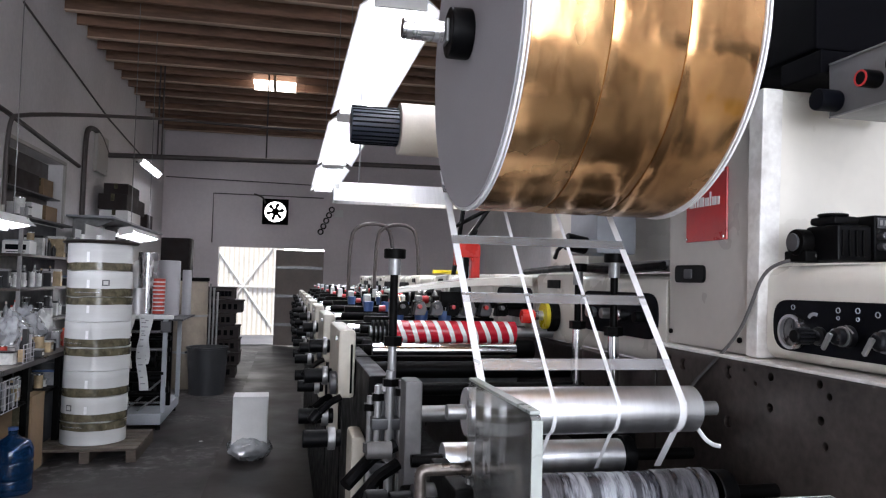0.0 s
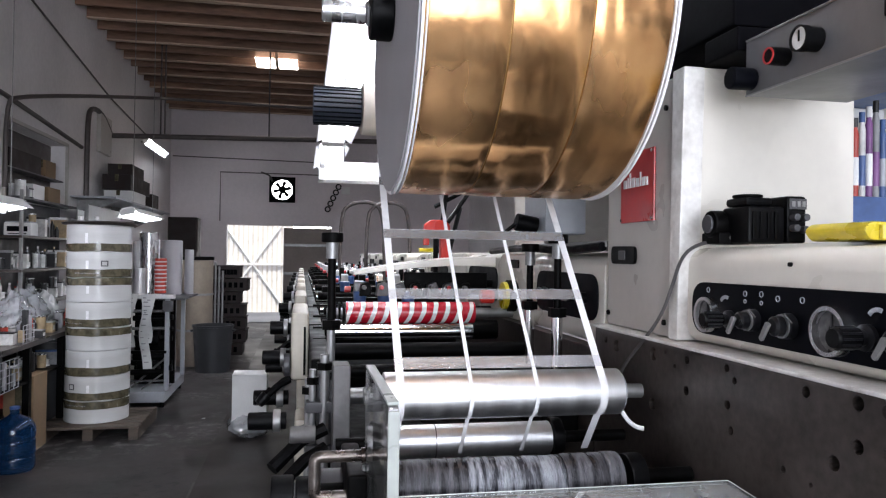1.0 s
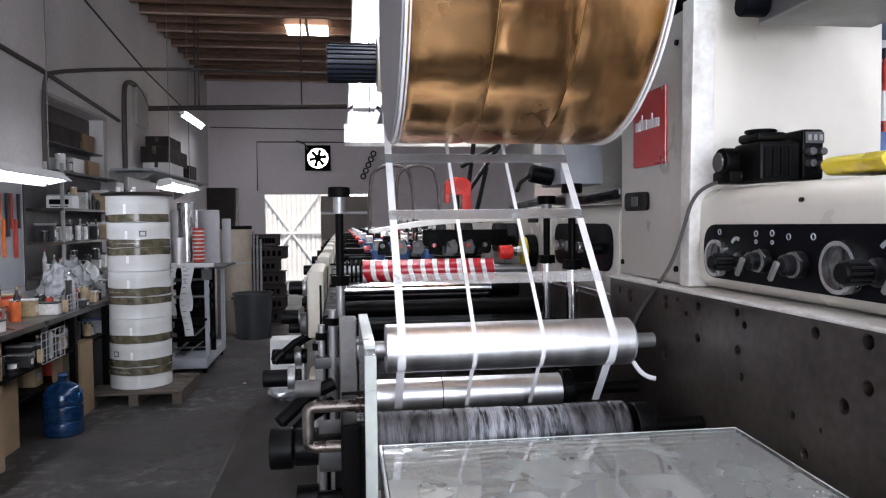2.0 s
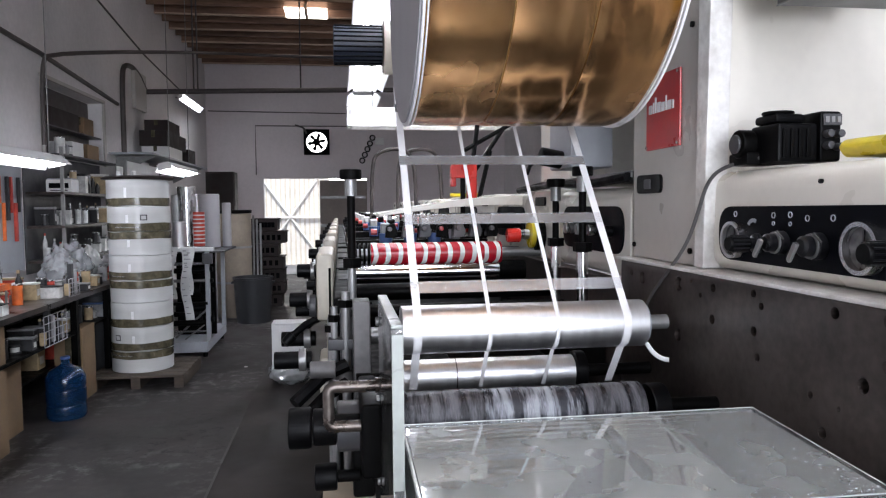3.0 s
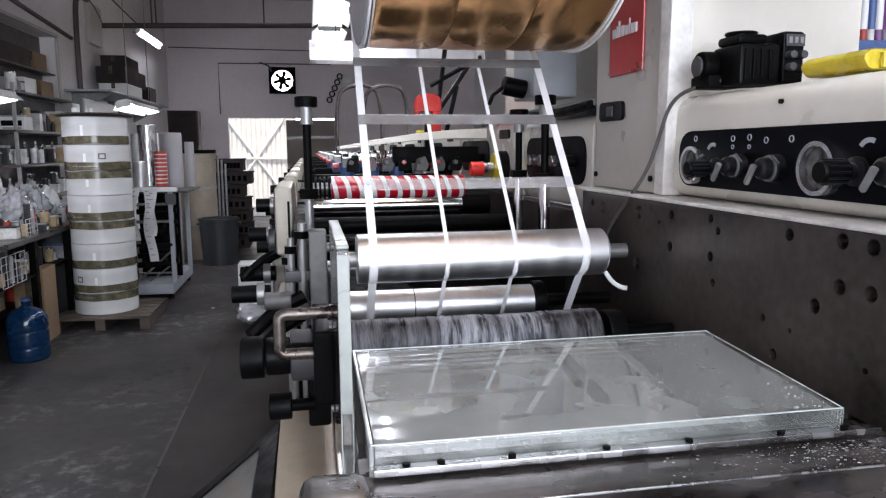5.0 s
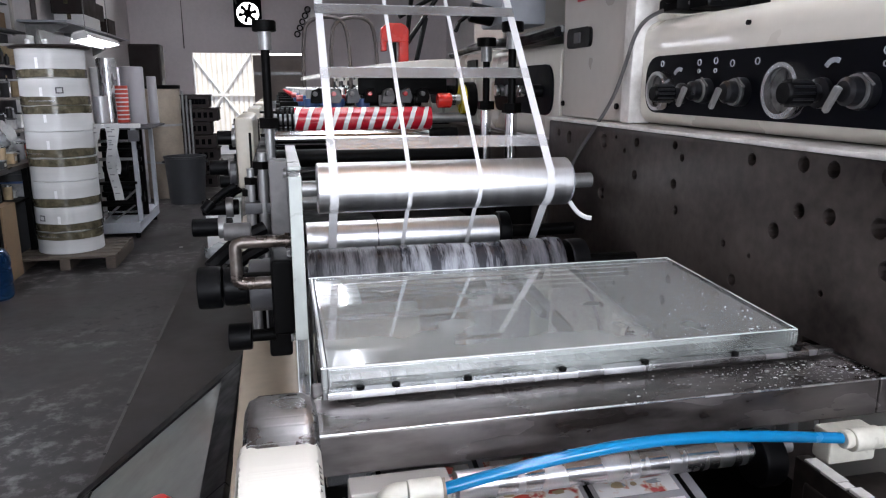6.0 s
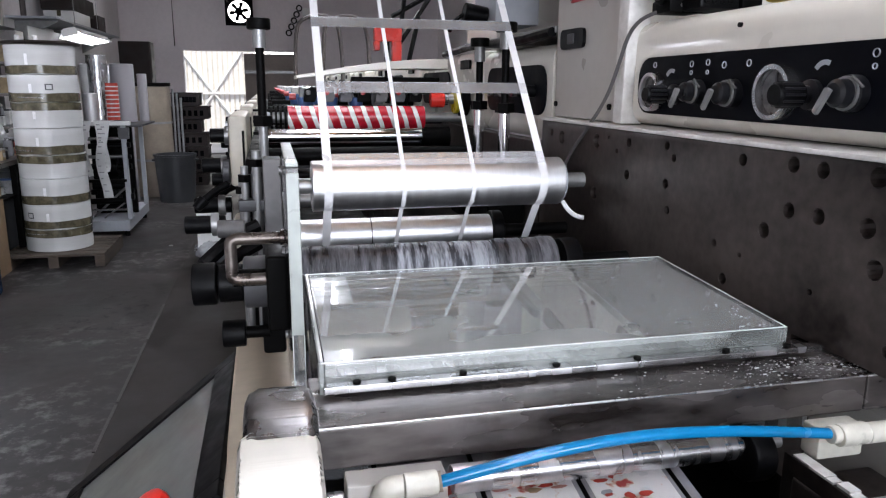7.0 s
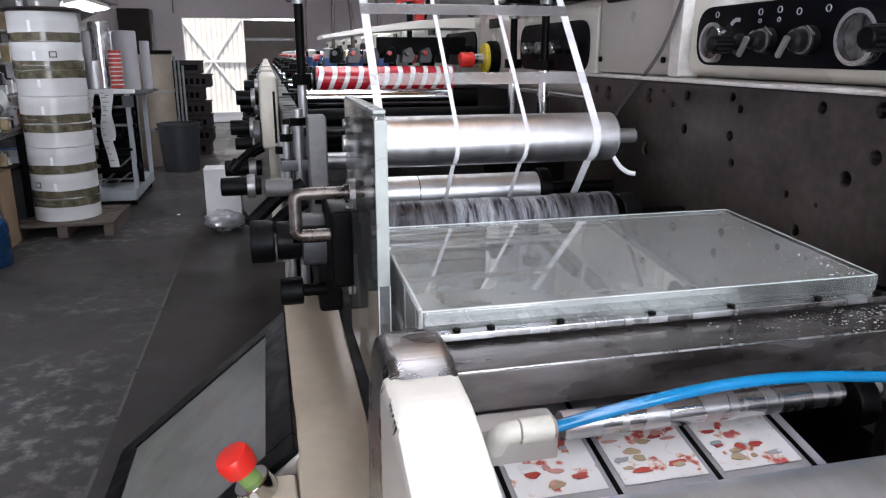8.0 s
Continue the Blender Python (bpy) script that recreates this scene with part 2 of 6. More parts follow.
def stripes(name, a, b, freq, axis, k=0.5):
    """Printed web: bands of two inks along one axis, with wavering edges."""
    m = bpy.data.materials.new(name)
    m.use_nodes = True
    nt = m.node_tree
    p = nt.nodes["Principled BSDF"]
    N, L = nt.nodes.new, nt.links.new
    tc, sp, ns = N("ShaderNodeTexCoord"), N("ShaderNodeSeparateXYZ"), N("ShaderNodeTexNoise")
    L(tc.outputs["Object"], sp.inputs[0])
    L(tc.outputs["Object"], ns.inputs["Vector"])
    ns.inputs["Scale"].default_value = 30
    sl = N("ShaderNodeMath")
    sl.operation, sl.inputs[1].default_value = "MULTIPLY_ADD", 0.35
    L(sp.outputs[2], sl.inputs[0])
    L(sp.outputs[axis], sl.inputs[2])
    ma = N("ShaderNodeMath")
    ma.operation, ma.inputs[1].default_value = "MULTIPLY_ADD", 0.007
    L(ns.outputs[0], ma.inputs[0])
    L(sl.outputs[0], ma.inputs[2])
    mu = N("ShaderNodeMath")
    mu.operation, mu.inputs[1].default_value = "MULTIPLY", freq
    L(ma.outputs[0], mu.inputs[0])
    fr = N("ShaderNodeMath")
    fr.operation = "FRACT"
    L(mu.outputs[0], fr.inputs[0])
    gt = N("ShaderNodeMath")
    gt.operation, gt.inputs[1].default_value = "GREATER_THAN", k
    L(fr.outputs[0], gt.inputs[0])
    mx = N("ShaderNodeMix")
    mx.data_type = "RGBA"
    mx.inputs[6].default_value, mx.inputs[7].default_value = (*a, 1), (*b, 1)
    L(gt.outputs[0], mx.inputs[0])
    L(mx.outputs[2], p.inputs["Base Color"])
    p.inputs["Roughness"].default_value = 0.22
    return m


FLAG = stripes("red_white_print", (0.40, 0.010, 0.022), (0.72, 0.70, 0.70), 29, 0, 0.64)

# ---- mesh helpers (all in world metres; part() shifts them into its thing) ----
WHERE = {}


def M():
    return bmesh.new()


def box(bm, a, b, bev=0.0, m=None):
    r = bmesh.ops.create_cube(bm, size=1)
    vs = r["verts"]
    for v in vs:
        v.co = [a[i] if v.co[i] < 0 else b[i] for i in range(3)]
    if bev:
        es = list({e for v in vs for e in v.link_edges})
        r2 = bmesh.ops.bevel(bm, geom=es, offset=bev, segments=2, affect="EDGES", profile=0.5)
        vs = list({v for f in r2["faces"] for v in f.verts} | {v for v in vs if v.is_valid})
    if m is not None:
        bmesh.ops.transform(bm, matrix=m, verts=[v for v in vs if v.is_valid])
    return bm


def cyl(bm, p, q, r, r2=None, seg=20, bev=0.0):
    p, q = Vector(p), Vector(q)
    r2 = r if r2 is None else r2
    d = q - p
    turn = d.to_track_quat("Z", "Y").to_matrix().to_4x4()
    res = bmesh.ops.create_cone(bm, cap_ends=True, segments=seg, radius1=r, radius2=r2, depth=d.length,
                                matrix=Matrix.Translation((p + q) / 2) @ turn)
    if bev:
        caps = {f for v in res["verts"] for f in v.link_faces if len(f.verts) > 4}
        es = list({e for f in caps for e in f.edges})
        bmesh.ops.bevel(bm, geom=es, offset=bev, segments=2, affect="EDGES", profile=0.5)
    return bm


def ring(bm, c, axis, r_out, r_in, depth, seg=28):
    """A flat washer or bezel, centred on c."""
    turn = Matrix.Translation(c) @ Vector(axis).to_track_quat("Z", "Y").to_matrix().to_4x4()
    loops = []
    for r, z in ((r_in, -depth / 2), (r_out, -depth / 2), (r_out, depth / 2), (r_in, depth / 2)):
        loops.append([bm.verts.new(turn @ Vector((r * math.cos(2 * math.pi * i / seg), r * math.sin(2 * math.pi * i / seg), z))) for i in range(seg)])
    for k in range(4):
        a, b = loops[k], loops[(k + 1) % 4]
        for i in range(seg):
            bm.faces.new((a[i], a[(i + 1) % seg], b[(i + 1) % seg], b[i]))
    return bm


def prism(bm, pts, axis, lo, hi, bev=0.0):
    """A polygon drawn in the plane across an axis (the two other coordinates, in order), made thick."""
    o = [i for i in range(3) if i != axis]

    def at(p, h):
        v = [0, 0, 0]
        v[o[0]], v[o[1]], v[axis] = p[0], p[1], h
        return bm.verts.new(v)
    a, b = [at(p, lo) for p in pts], [at(p, hi) for p in pts]
    fs = [bm.faces.new(a), bm.faces.new(b[::-1])]
    n = len(pts)
    for i in range(n):
        fs.append(bm.faces.new((a[i], b[i], b[(i + 1) % n], a[(i + 1) % n])))
    bmesh.ops.recalc_face_normals(bm, faces=fs)
    if bev:
        bmesh.ops.bevel(bm, geom=list({e for f in fs for e in f.edges}), offset=bev, segments=2, affect="EDGES", profile=0.5)
    return bm


def rounded(pts, r, n=5):
    """A polygon with its corners rounded off."""
    out = []
    for i, p in enumerate(pts):
        p, a, b = Vector(p), Vector(pts[i - 1]), Vector(pts[(i + 1) % len(pts)])
        u, v = (a - p).normalized() * r, (b - p).normalized() * r
        for k in range(n + 1):
            t = k / n
            out.append(tuple(p + u * (1 - t) ** 2 + v * t ** 2))
    return out


def tube(bm, pts, r, seg=10, smooth=0):
    """A round bar along a line of points."""
    pts = [Vector(p) for p in pts]
    for _ in range(smooth):
        new_pts = [pts[0]]
        for a, b in zip(pts, pts[1:]):
            new_pts += [a * 0.75 + b * 0.25, a * 0.25 + b * 0.75]
        pts = new_pts + [pts[-1]]
    rings, up = [], None
    for i, p in enumerate(pts):
        d = (pts[min(i + 1, len(pts) - 1)] - pts[max(i - 1, 0)]).normalized()
        side = d.cross(up) if up is not None else d.orthogonal()
        side = (side if side.length > 1e-4 else d.orthogonal()).normalized()
        up = side.cross(d).normalized()
        rings.append([bm.verts.new(p + (side * math.cos(a) + up * math.sin(a)) * r) for a in (2 * math.pi * k / seg for k in range(seg))])
    for a, b in zip(rings, rings[1:]):
        for k in range(seg):
            bm.faces.new((a[k], a[(k + 1) % seg], b[(k + 1) % seg], b[k]))
    bm.faces.new(rings[0][::-1])
    bm.faces.new(rings[-1])
    return bm


def lathe(bm, prof, c, axis=(0, 0, 1), seg=28):
    """A turned shape: rows of (radius, height along the axis)."""
    turn = Matrix.Translation(c) @ Vector(axis).to_track_quat("Z", "Y").to_matrix().to_4x4()
    loops = [[bm.verts.new(turn @ Vector((r * math.cos(2 * math.pi * i / seg), r * math.sin(2 * math.pi * i / seg), z))) for i in range(seg)] for r, z in prof]
    for a, b in zip(loops, loops[1:]):
        for i in range(seg):
            bm.faces.new((a[i], a[(i + 1) % seg], b[(i + 1) % seg], b[i]))
    bm.faces.new(loops[0][::-1])
    bm.faces.new(loops[-1])
    return bm


def mesh_of(bm, name, material):
    bmesh.ops.recalc_face_normals(bm, faces=bm.faces)
    for f in bm.faces:
        f.smooth = True
    for e in bm.edges:
        if len(e.link_faces) != 2 or e.calc_face_angle(0) > 0.6:
            e.smooth = False
    # flat faces keep their own normal, narrow bevels take up the bend
    custom = []
    areas = [f.calc_area() for f in bm.faces]
    if areas and len(areas) < 1500 and max(areas) > 12 * min(areas):
        bm.faces.index_update()
        for f in bm.faces:
            for v in f.verts:
                n = Vector()
                for g in v.link_faces:
                    if g.normal.dot(f.normal) > 0.8:
                        n += g.normal * areas[g.index]
                custom.append(tuple(n.normalized()) if n.length > 1e-12 else tuple(f.normal))
    me = bpy.data.meshes.new(name)
    bm.to_mesh(me)
    bm.free()
    if custom:
        me.normals_split_custom_set(custom)
    me.materials.append(material)
    return me


def thing(name, at, label="", category="", group="", kind=""):
    ob = new(name)
    ob.location = at
    ob.empty_display_size = 0.02
    WHERE[ob] = Vector(at)
    return tagged(ob, label, category, group, kind)


def part(name, bm, material, parent, label=""):
    base = WHERE[parent]
    bmesh.ops.translate(bm, verts=bm.verts, vec=-base)
    ob = new(name, mesh_of(bm, name, material))
    ob.parent = parent
    WHERE[ob] = base
    return tagged(ob, label)


def piece(name, mesh, parent, at):
    """A repeat that shares its mesh."""
    ob = new(name, mesh)
    ob.parent = parent
    ob.location = Vector(at) - WHERE[parent]
    return ob


def single(name, bm, material, label="", category="", kind="", at=(0, 0, 0), group=""):
    bmesh.ops.translate(bm, verts=bm.verts, vec=-Vector(at))
    ob = new(name, mesh_of(bm, name, material))
    ob.location = at
    WHERE[ob] = Vector(at)
    return tagged(ob, label, category, group, kind)


def cut(ob, cutter_bm):
    """Takes holes out of an object for good."""
    me = bpy.data.meshes.new("cutter")
    cutter_bm.to_mesh(me)
    cutter_bm.free()
    tool = new("cutter", me)
    tool.matrix_world = Matrix.Translation((0, 0, 0))
    md = ob.modifiers.new("holes", "BOOLEAN")
    md.operation, md.object, md.solver = "DIFFERENCE", tool, "EXACT"
    bpy.context.view_layer.update()
    res = bpy.data.meshes.new_from_object(ob.evaluated_get(bpy.context.evaluated_depsgraph_get()))
    ob.modifiers.clear()
    ob.data = res
    bpy.data.objects.remove(tool)

# ---- the room ----
XW, YF, ZC, XR, YB = -2.60, 17.2, 4.85, 4.2, -4.0     # left wall, far wall, ceiling, right wall, back wall
DX0, DXM, DX1, DH = -1.38, -0.13, 0.95, 2.22          # far doorway
bm = box(M(), (XW - 0.2, YB - 0.2, -0.15), (XR + 0.2, YF + 12.0, 0))
single("floor", bm, CONCRETE, "dark worn concrete floor with stains", "floor", "structure")
bm = box(M(), (XW - 0.2, YB - 0.2, 0), (XW, YF + 0.2, ZC + 0.3))
wall_left = single("wall_left", bm, PLASTER, "white painted plaster wall with dirt streaks", "wall", "structure")
cut(wall_left, box(M(), (XW - 0.17, 8.15, 2.10), (XW + 0.1, 10.0, 2.87)))
bm = M()
box(bm, (XW, YF, 0), (DX0, YF + 0.2, ZC + 0.3))
box(bm, (DX1, YF, 0), (XR, YF + 0.2, ZC + 0.3))
single("wall_far", bm, PLASTER_FAR, "grey-white plaster end wall with a double doorway", "wall", "structure")
FAN = Vector((-0.175, YF, 3.04))
wall_fan_part = single("wall_far_lintel", box(M(), (DX0, YF, DH), (DX1, YF + 0.2, ZC + 0.3)), PLASTER_FAR, "grey-white plaster over the doorway with a fan opening", "wall", "structure")
cut(wall_fan_part, cyl(M(), FAN + Vector((0, -0.3, 0)), FAN + Vector((0, 0.4, 0)), 0.245, seg=32))
bm = box(M(), (XR, YB - 0.2, 0), (XR + 0.2, YF + 0.2, ZC + 0.3))
single("wall_right", bm, PLASTER, "white painted plaster wall", "wall", "structure")
# unseen back wall, its door opening assumed to match the fill light
bm = M()
box(bm, (XW, YB - 0.2, 0), (-1.2, YB, ZC + 0.3))
box(bm, (2.4, YB - 0.2, 0), (XR, YB, ZC + 0.3))
box(bm, (-1.2, YB - 0.2, 3.4), (2.4, YB, ZC + 0.3))
single("wall_back", bm, PLASTER, "unseen white plaster wall behind the camera with an assumed door opening", "wall", "structure")
# roof: boarding with a skylight slot, joists across
SK = (-0.50, 0.17, 12.2, 12.85)
bm = M()
box(bm, (XW, YB, ZC + 0.06), (XR, SK[2], ZC + 0.10))
box(bm, (XW, SK[3], ZC + 0.06), (XR, YF, ZC + 0.10))
box(bm, (XW, SK[2], ZC + 0.06), (SK[0], SK[3], ZC + 0.10))
box(bm, (SK[1], SK[2], ZC + 0.06), (XR, SK[3], ZC + 0.10))
y = -3.5
while y < YF - 0.2:
    box(bm, (XW, y, ZC - 0.12), (XR, y + 0.05, ZC + 0.06))
    y += 0.51
single("ceiling", bm, WOOD_ROOF, "dark brown wooden roof boarding on joists", "ceiling", "structure")
bm = M()
y = -3.52
while y < YF - 0.2:
    box(bm, (XW, y - 0.01, ZC - 0.135), (XR, y + 0.08, ZC - 0.121))
    y += 1.02
single("trim_joists", bm, JOIST, "paler wooden battens under the joists", "trim", "structure")
sk = thing("window_skylight", (SK[0], SK[2], ZC + 0.1), "bright roof skylight of two translucent sheets", "skylight", kind="structure")
for x0, x1 in ((SK[0], -0.19), (-0.14, SK[1])):
    part("pane", box(M(), (x0, SK[2], ZC - 0.145), (x1, SK[3], ZC - 0.14)), SKYLIGHT, sk)
part("window_frame", box(M(), (-0.19, SK[2], ZC - 0.15), (-0.14, SK[3], ZC + 0.06)), JOIST, sk)

# doorway: lintel light gap, outside gate, closed leaf, daylight beyond
d = thing("door_1", (DXM, YF + 0.1, 0), "closed grey-brown double door leaf", "door", kind="structure")
part("leaf", box(M(), (DXM, YF + 0.05, 0.02), (DX1 - 0.002, YF + 0.10, DH - 0.045), 0.005), mat("brown_door_paint", (0.26, 0.22, 0.20), 0.6, var=0.12, scale=2, fine=30), d)
for z in (0.45, 1.1, 1.75):
    part("rail", box(M(), (DXM, YF + 0.03, z), (DX1 - 0.03, YF + 0.049, z + 0.07), 0.003), STEEL_GREY, d)
GY = YF + 3.0
g = thing("metal_gate", (DX0, GY, 0), "white corrugated metal gate with crossed braces in sunlight", "gate")
for i in range(15):
    x = -1.85 + i * 0.125
    part("panel", box(M(), (x, GY + 0.02, 0.021), (x + 0.085, GY + 0.05, 2.75), 0.008), WHITE, g)
part("panel", box(M(), (-1.9, GY + 0.055, 0.021), (0.05, GY + 0.07, 2.75)), CREAM, g)
for a, b in (((-1.75, 2.35), (-0.25, 0.25)), ((-1.75, 0.25), (-0.25, 2.35))):
    part("brace", tube(M(), [(a[0], GY - 0.01, a[1]), (b[0], GY - 0.01, b[1])], 0.03, 8), WHITE, g)
part("rail", box(M(), (-1.9, GY - 0.05, 1.27), (0.05, GY + 0.015, 1.33), 0.004), WHITE, g)
single("pavement", box(M(), (XW - 0.2, YF + 0.21, 0.0), (XR + 0.2, YF + 11.4, 0.02)), mat("pale_paving", (0.5, 0.48, 0.46), 0.8, var=0.1, scale=1, fine=20), "pale sunlit paving outside the doorway", "pavement", "structure")
bm = box(M(), (-9, YF + 11.5, 0), (9, YF + 11.6, 7))
single("backdrop", bm, DAY, "hazy overexposed daylight outside the doorway", "backdrop", "structure")

# wall fan in its round opening
fan = thing("wall_fan", FAN, "black square extractor fan, daylight behind its blades", "fan")
bm = M()
box(bm, FAN + Vector((-0.29, -0.05, 0.245)), FAN + Vector((0.29, -0.005, 0.29)), 0.006)
box(bm, FAN + Vector((-0.29, -0.05, -0.29)), FAN + Vector((0.29, -0.005, -0.245)), 0.006)
box(bm, FAN + Vector((-0.29, -0.05, -0.245)), FAN + Vector((-0.245, -0.005, 0.245)), 0.004)
box(bm, FAN + Vector((0.245, -0.05, -0.245)), FAN + Vector((0.29, -0.005, 0.245)), 0.004)
ring(bm, FAN + Vector((0, -0.03, 0)), (0, 1, 0), 0.262, 0.232, 0.03, 36)
for sx in (-1, 1):
    for sz in (-1, 1):
        prism(bm, [(FAN.x + sx * 0.25, FAN.z + sz * 0.25), (FAN.x + sx * 0.25, FAN.z + sz * 0.1), (FAN.x + sx * 0.175, FAN.z + sz * 0.175), (FAN.x + sx * 0.1, FAN.z + sz * 0.25)], 1, FAN.y - 0.03, FAN.y - 0.012)
part("fan_frame", bm, BLACK, fan)
rotor = part("rotor", cyl(M(), FAN + Vector((0, -0.06, 0)), FAN + Vector((0, 0.0, 0)), 0.085, seg=16, bev=0.006), BLACK, fan)
for i in range(6):
    a = i * math.pi / 3 + 0.2
    bm = M()
    pts = [(math.cos(a + o) * r + FAN.x, math.sin(a + o) * r + FAN.z) for r, o in ((0.05, -0.5), (0.19, -0.22), (0.205, 0.02), (0.19, 0.26), (0.05, 0.5))]
    prism(bm, pts, 1, FAN.y - 0.035, FAN.y - 0.028)
    part("blade", bm, BLACK, rotor)

# pipes and conduits
def pipe_run(pts, r, label, smooth=2):
    bm = tube(M(), pts, r, 10, smooth)
    return single("pipe", bm, PIPE, label, "pipe", at=pts[0])

pipe_run([(XW + 0.03, 8.1, 2.2), (XW + 0.03, 8.1, 3.0), (XW + 0.1, 8.15, 3.12), (-1.6, 11.6, 3.86), (-0.5, 11.9, 3.88), (3.0, 12.2, 3.95)], 0.022, "dark conduit crossing below the roof", 2)
pipe_run([(XW + 0.02, 12.0, 3.33), (0.5, 12.0, 3.40), (4.1, 12.0, 3.45)], 0.04, "thick dark pipe across the hall", 0)
pipe_run([(XW + 0.03, 10.8, 2.0), (XW + 0.03, 10.8, 3.35), (XW + 0.03, 10.95, 3.55), (XW + 0.03, 11.5, 3.58), (XW + 0.03, 12.0, 3.35)], 0.035, "dark vertical pipe on the plaster wall", 2)
pipe_run([(XW + 0.015, 8.4, 4.3), (XW + 0.015, 12.0, 3.9), (XW + 0.015, 14.6, 3.75)], 0.012, "thin sloping conduit on the plaster wall", 0)
pipe_run([(XW + 0.02, 6.5, 3.15), (XW + 0.02, 8.1, 3.1), (XW + 0.02, 10.6, 2.95)], 0.025, "dark conduit above a wall cabinet", 0)
for x, z0 in ((-1.86, 3.33), (-1.80, 3.33), (-0.25, 3.35)):
    pipe_run([(x, 12.0, z0), (x, 12.0, ZC - 0.1)], 0.012, "thin hanger rod from roof to pipe", 0)
pipe_run([(-2.55, YF - 0.02, 3.72), (3.5, YF - 0.02, 3.66)], 0.012, "thin conduit along the end wall", 0)
pipe_run([(-1.53, YF - 0.02, 2.3), (-1.53, YF - 0.02, 3.40), (0.9, YF - 0.02, 3.40)], 0.012, "thin conduit framing the doorway", 0)
pipe_run([(-0.65, YF - 0.04, 3.42), (-0.45, YF - 0.06, 3.36), (-0.4, YF - 0.04, 3.22)], 0.02, "short flexible cable beside the fan", 2)
bm = box(M(), (XW + 0.001, 11.35, 3.0), (XW + 0.06, 11.95, 3.55), 0.01)
single("wall_box", bm, CREAM_GREY, "grey flat electrical box on the wall", "electrical box")


# fluorescent fixtures
def fixture(at, size, along, light, label, tilt=0.0, hang=0.0, group="fluorescent lamps", shell=None, seat=0.42):
    """A trough with a reflector and two tubes, its long side along x or y."""
    w, ln, h = size
    f = thing("fluorescent_lamp", at, label, "lamp", group)
    turn = Matrix.Translation(at) @ (pose(0, 0, 0, 0, 0, 90) if along == "x" else Matrix.Identity(4)) @ pose(0, 0, 0, 0, tilt, 0)

    def put(bm):
        bmesh.ops.transform(bm, matrix=turn, verts=bm.verts)
        return bm
    prof = [(-w / 2, 0), (-w * 0.2, h), (w * 0.2, h), (w / 2, 0), (w / 2 - 0.008, 0), (w * 0.18, h - 0.012), (-w * 0.18, h - 0.012), (-w / 2 + 0.008, 0)]
    part("reflector", put(prism(M(), prof, 1, -ln / 2, ln / 2)), shell or WHITE, f)
    for sx in (-0.22, 0.22):
        part("tube", put(cyl(M(), (sx * w, -ln / 2 + 0.03, h * seat), (sx * w, ln / 2 - 0.03, h * seat), min(0.019, w * 0.09), seg=12)), light, f)
    for sy in (-1, 1):
        part("end_cap", put(box(M(), (-w * 0.32, sy * (ln / 2 - 0.02) - 0.012, 0.006), (w * 0.32, sy * (ln / 2 - 0.02) + 0.012, h - 0.014), 0.003)), WHITE, f)
        if hang:
            dx, dy = (sy * ln * 0.35, 0) if along == "x" else (0, sy * ln * 0.35)
            part("hanger", cyl(M(), (at[0] + dx, at[1] + dy, at[2] + h - 0.015), (at[0] + dx, at[1] + dy, at[2] + h + hang), 0.004, seg=6), STEEL_GREY, f)
    return f

for y0 in (-3.0, -0.35, 2.4, 5.15, 7.9, 10.65):
    fixture((0.64, y0, 2.92), (0.42, 2.45, 0.10), "y", LIGHT, "glaring white hanging fluorescent lamp with a reflector", hang=1.90)
fixture((0.86, 4.6, 2.01), (0.20, 0.98, 0.11), "x", LIGHT_DIM, "aluminium trough lamp hung across the printing press", hang=2.80, shell=SATIN, seat=0.5)
fixture((-1.95, 6.1, 1.90), (0.22, 1.25, 0.09), "y", LIGHT, "white fluorescent lamp over the work bench", tilt=-12, hang=2.93)
fixture((-1.66, 9.9, 2.0), (0.25, 1.6, 0.09), "y", LIGHT, "white fluorescent lamp over the bench, angled", tilt=-12, hang=2.82)
wlamp = fixture((XW + 0.16, 14.9, 3.54), (0.15, 1.9, 0.07), "y", LIGHT, "white fluorescent lamp fixed on the wall", tilt=-50)
for y0 in (14.2, 15.6):
    part("bracket", box(M(), (XW - 0.002, y0, 3.56), (XW + 0.14, y0 + 0.03, 3.59), 0.002), STEEL_GREY, wlamp)
for y0 in (-2.0, 3.0, 8.0):
    fixture((2.7, y0, 3.6), (0.34, 2.3, 0.10), "y", LIGHT, "white hanging fluorescent lamp with a reflector", hang=1.22)

# ---- the printing press ----
XP = 0.885                      # inner face of the machine's side plate
press = thing("printing_press", (1.1, 2.0, 0.0), "long cream label printing press with a perforated dark steel frame", "printing press")
# rear side plate with drilled holes
plate = part("side_plate", box(M(), (XP, 0.35, 0.55), (XP + 0.035, 1.80, 1.446), 0.003), STEEL_DARK, press, "dark steel side plate full of drilled holes")
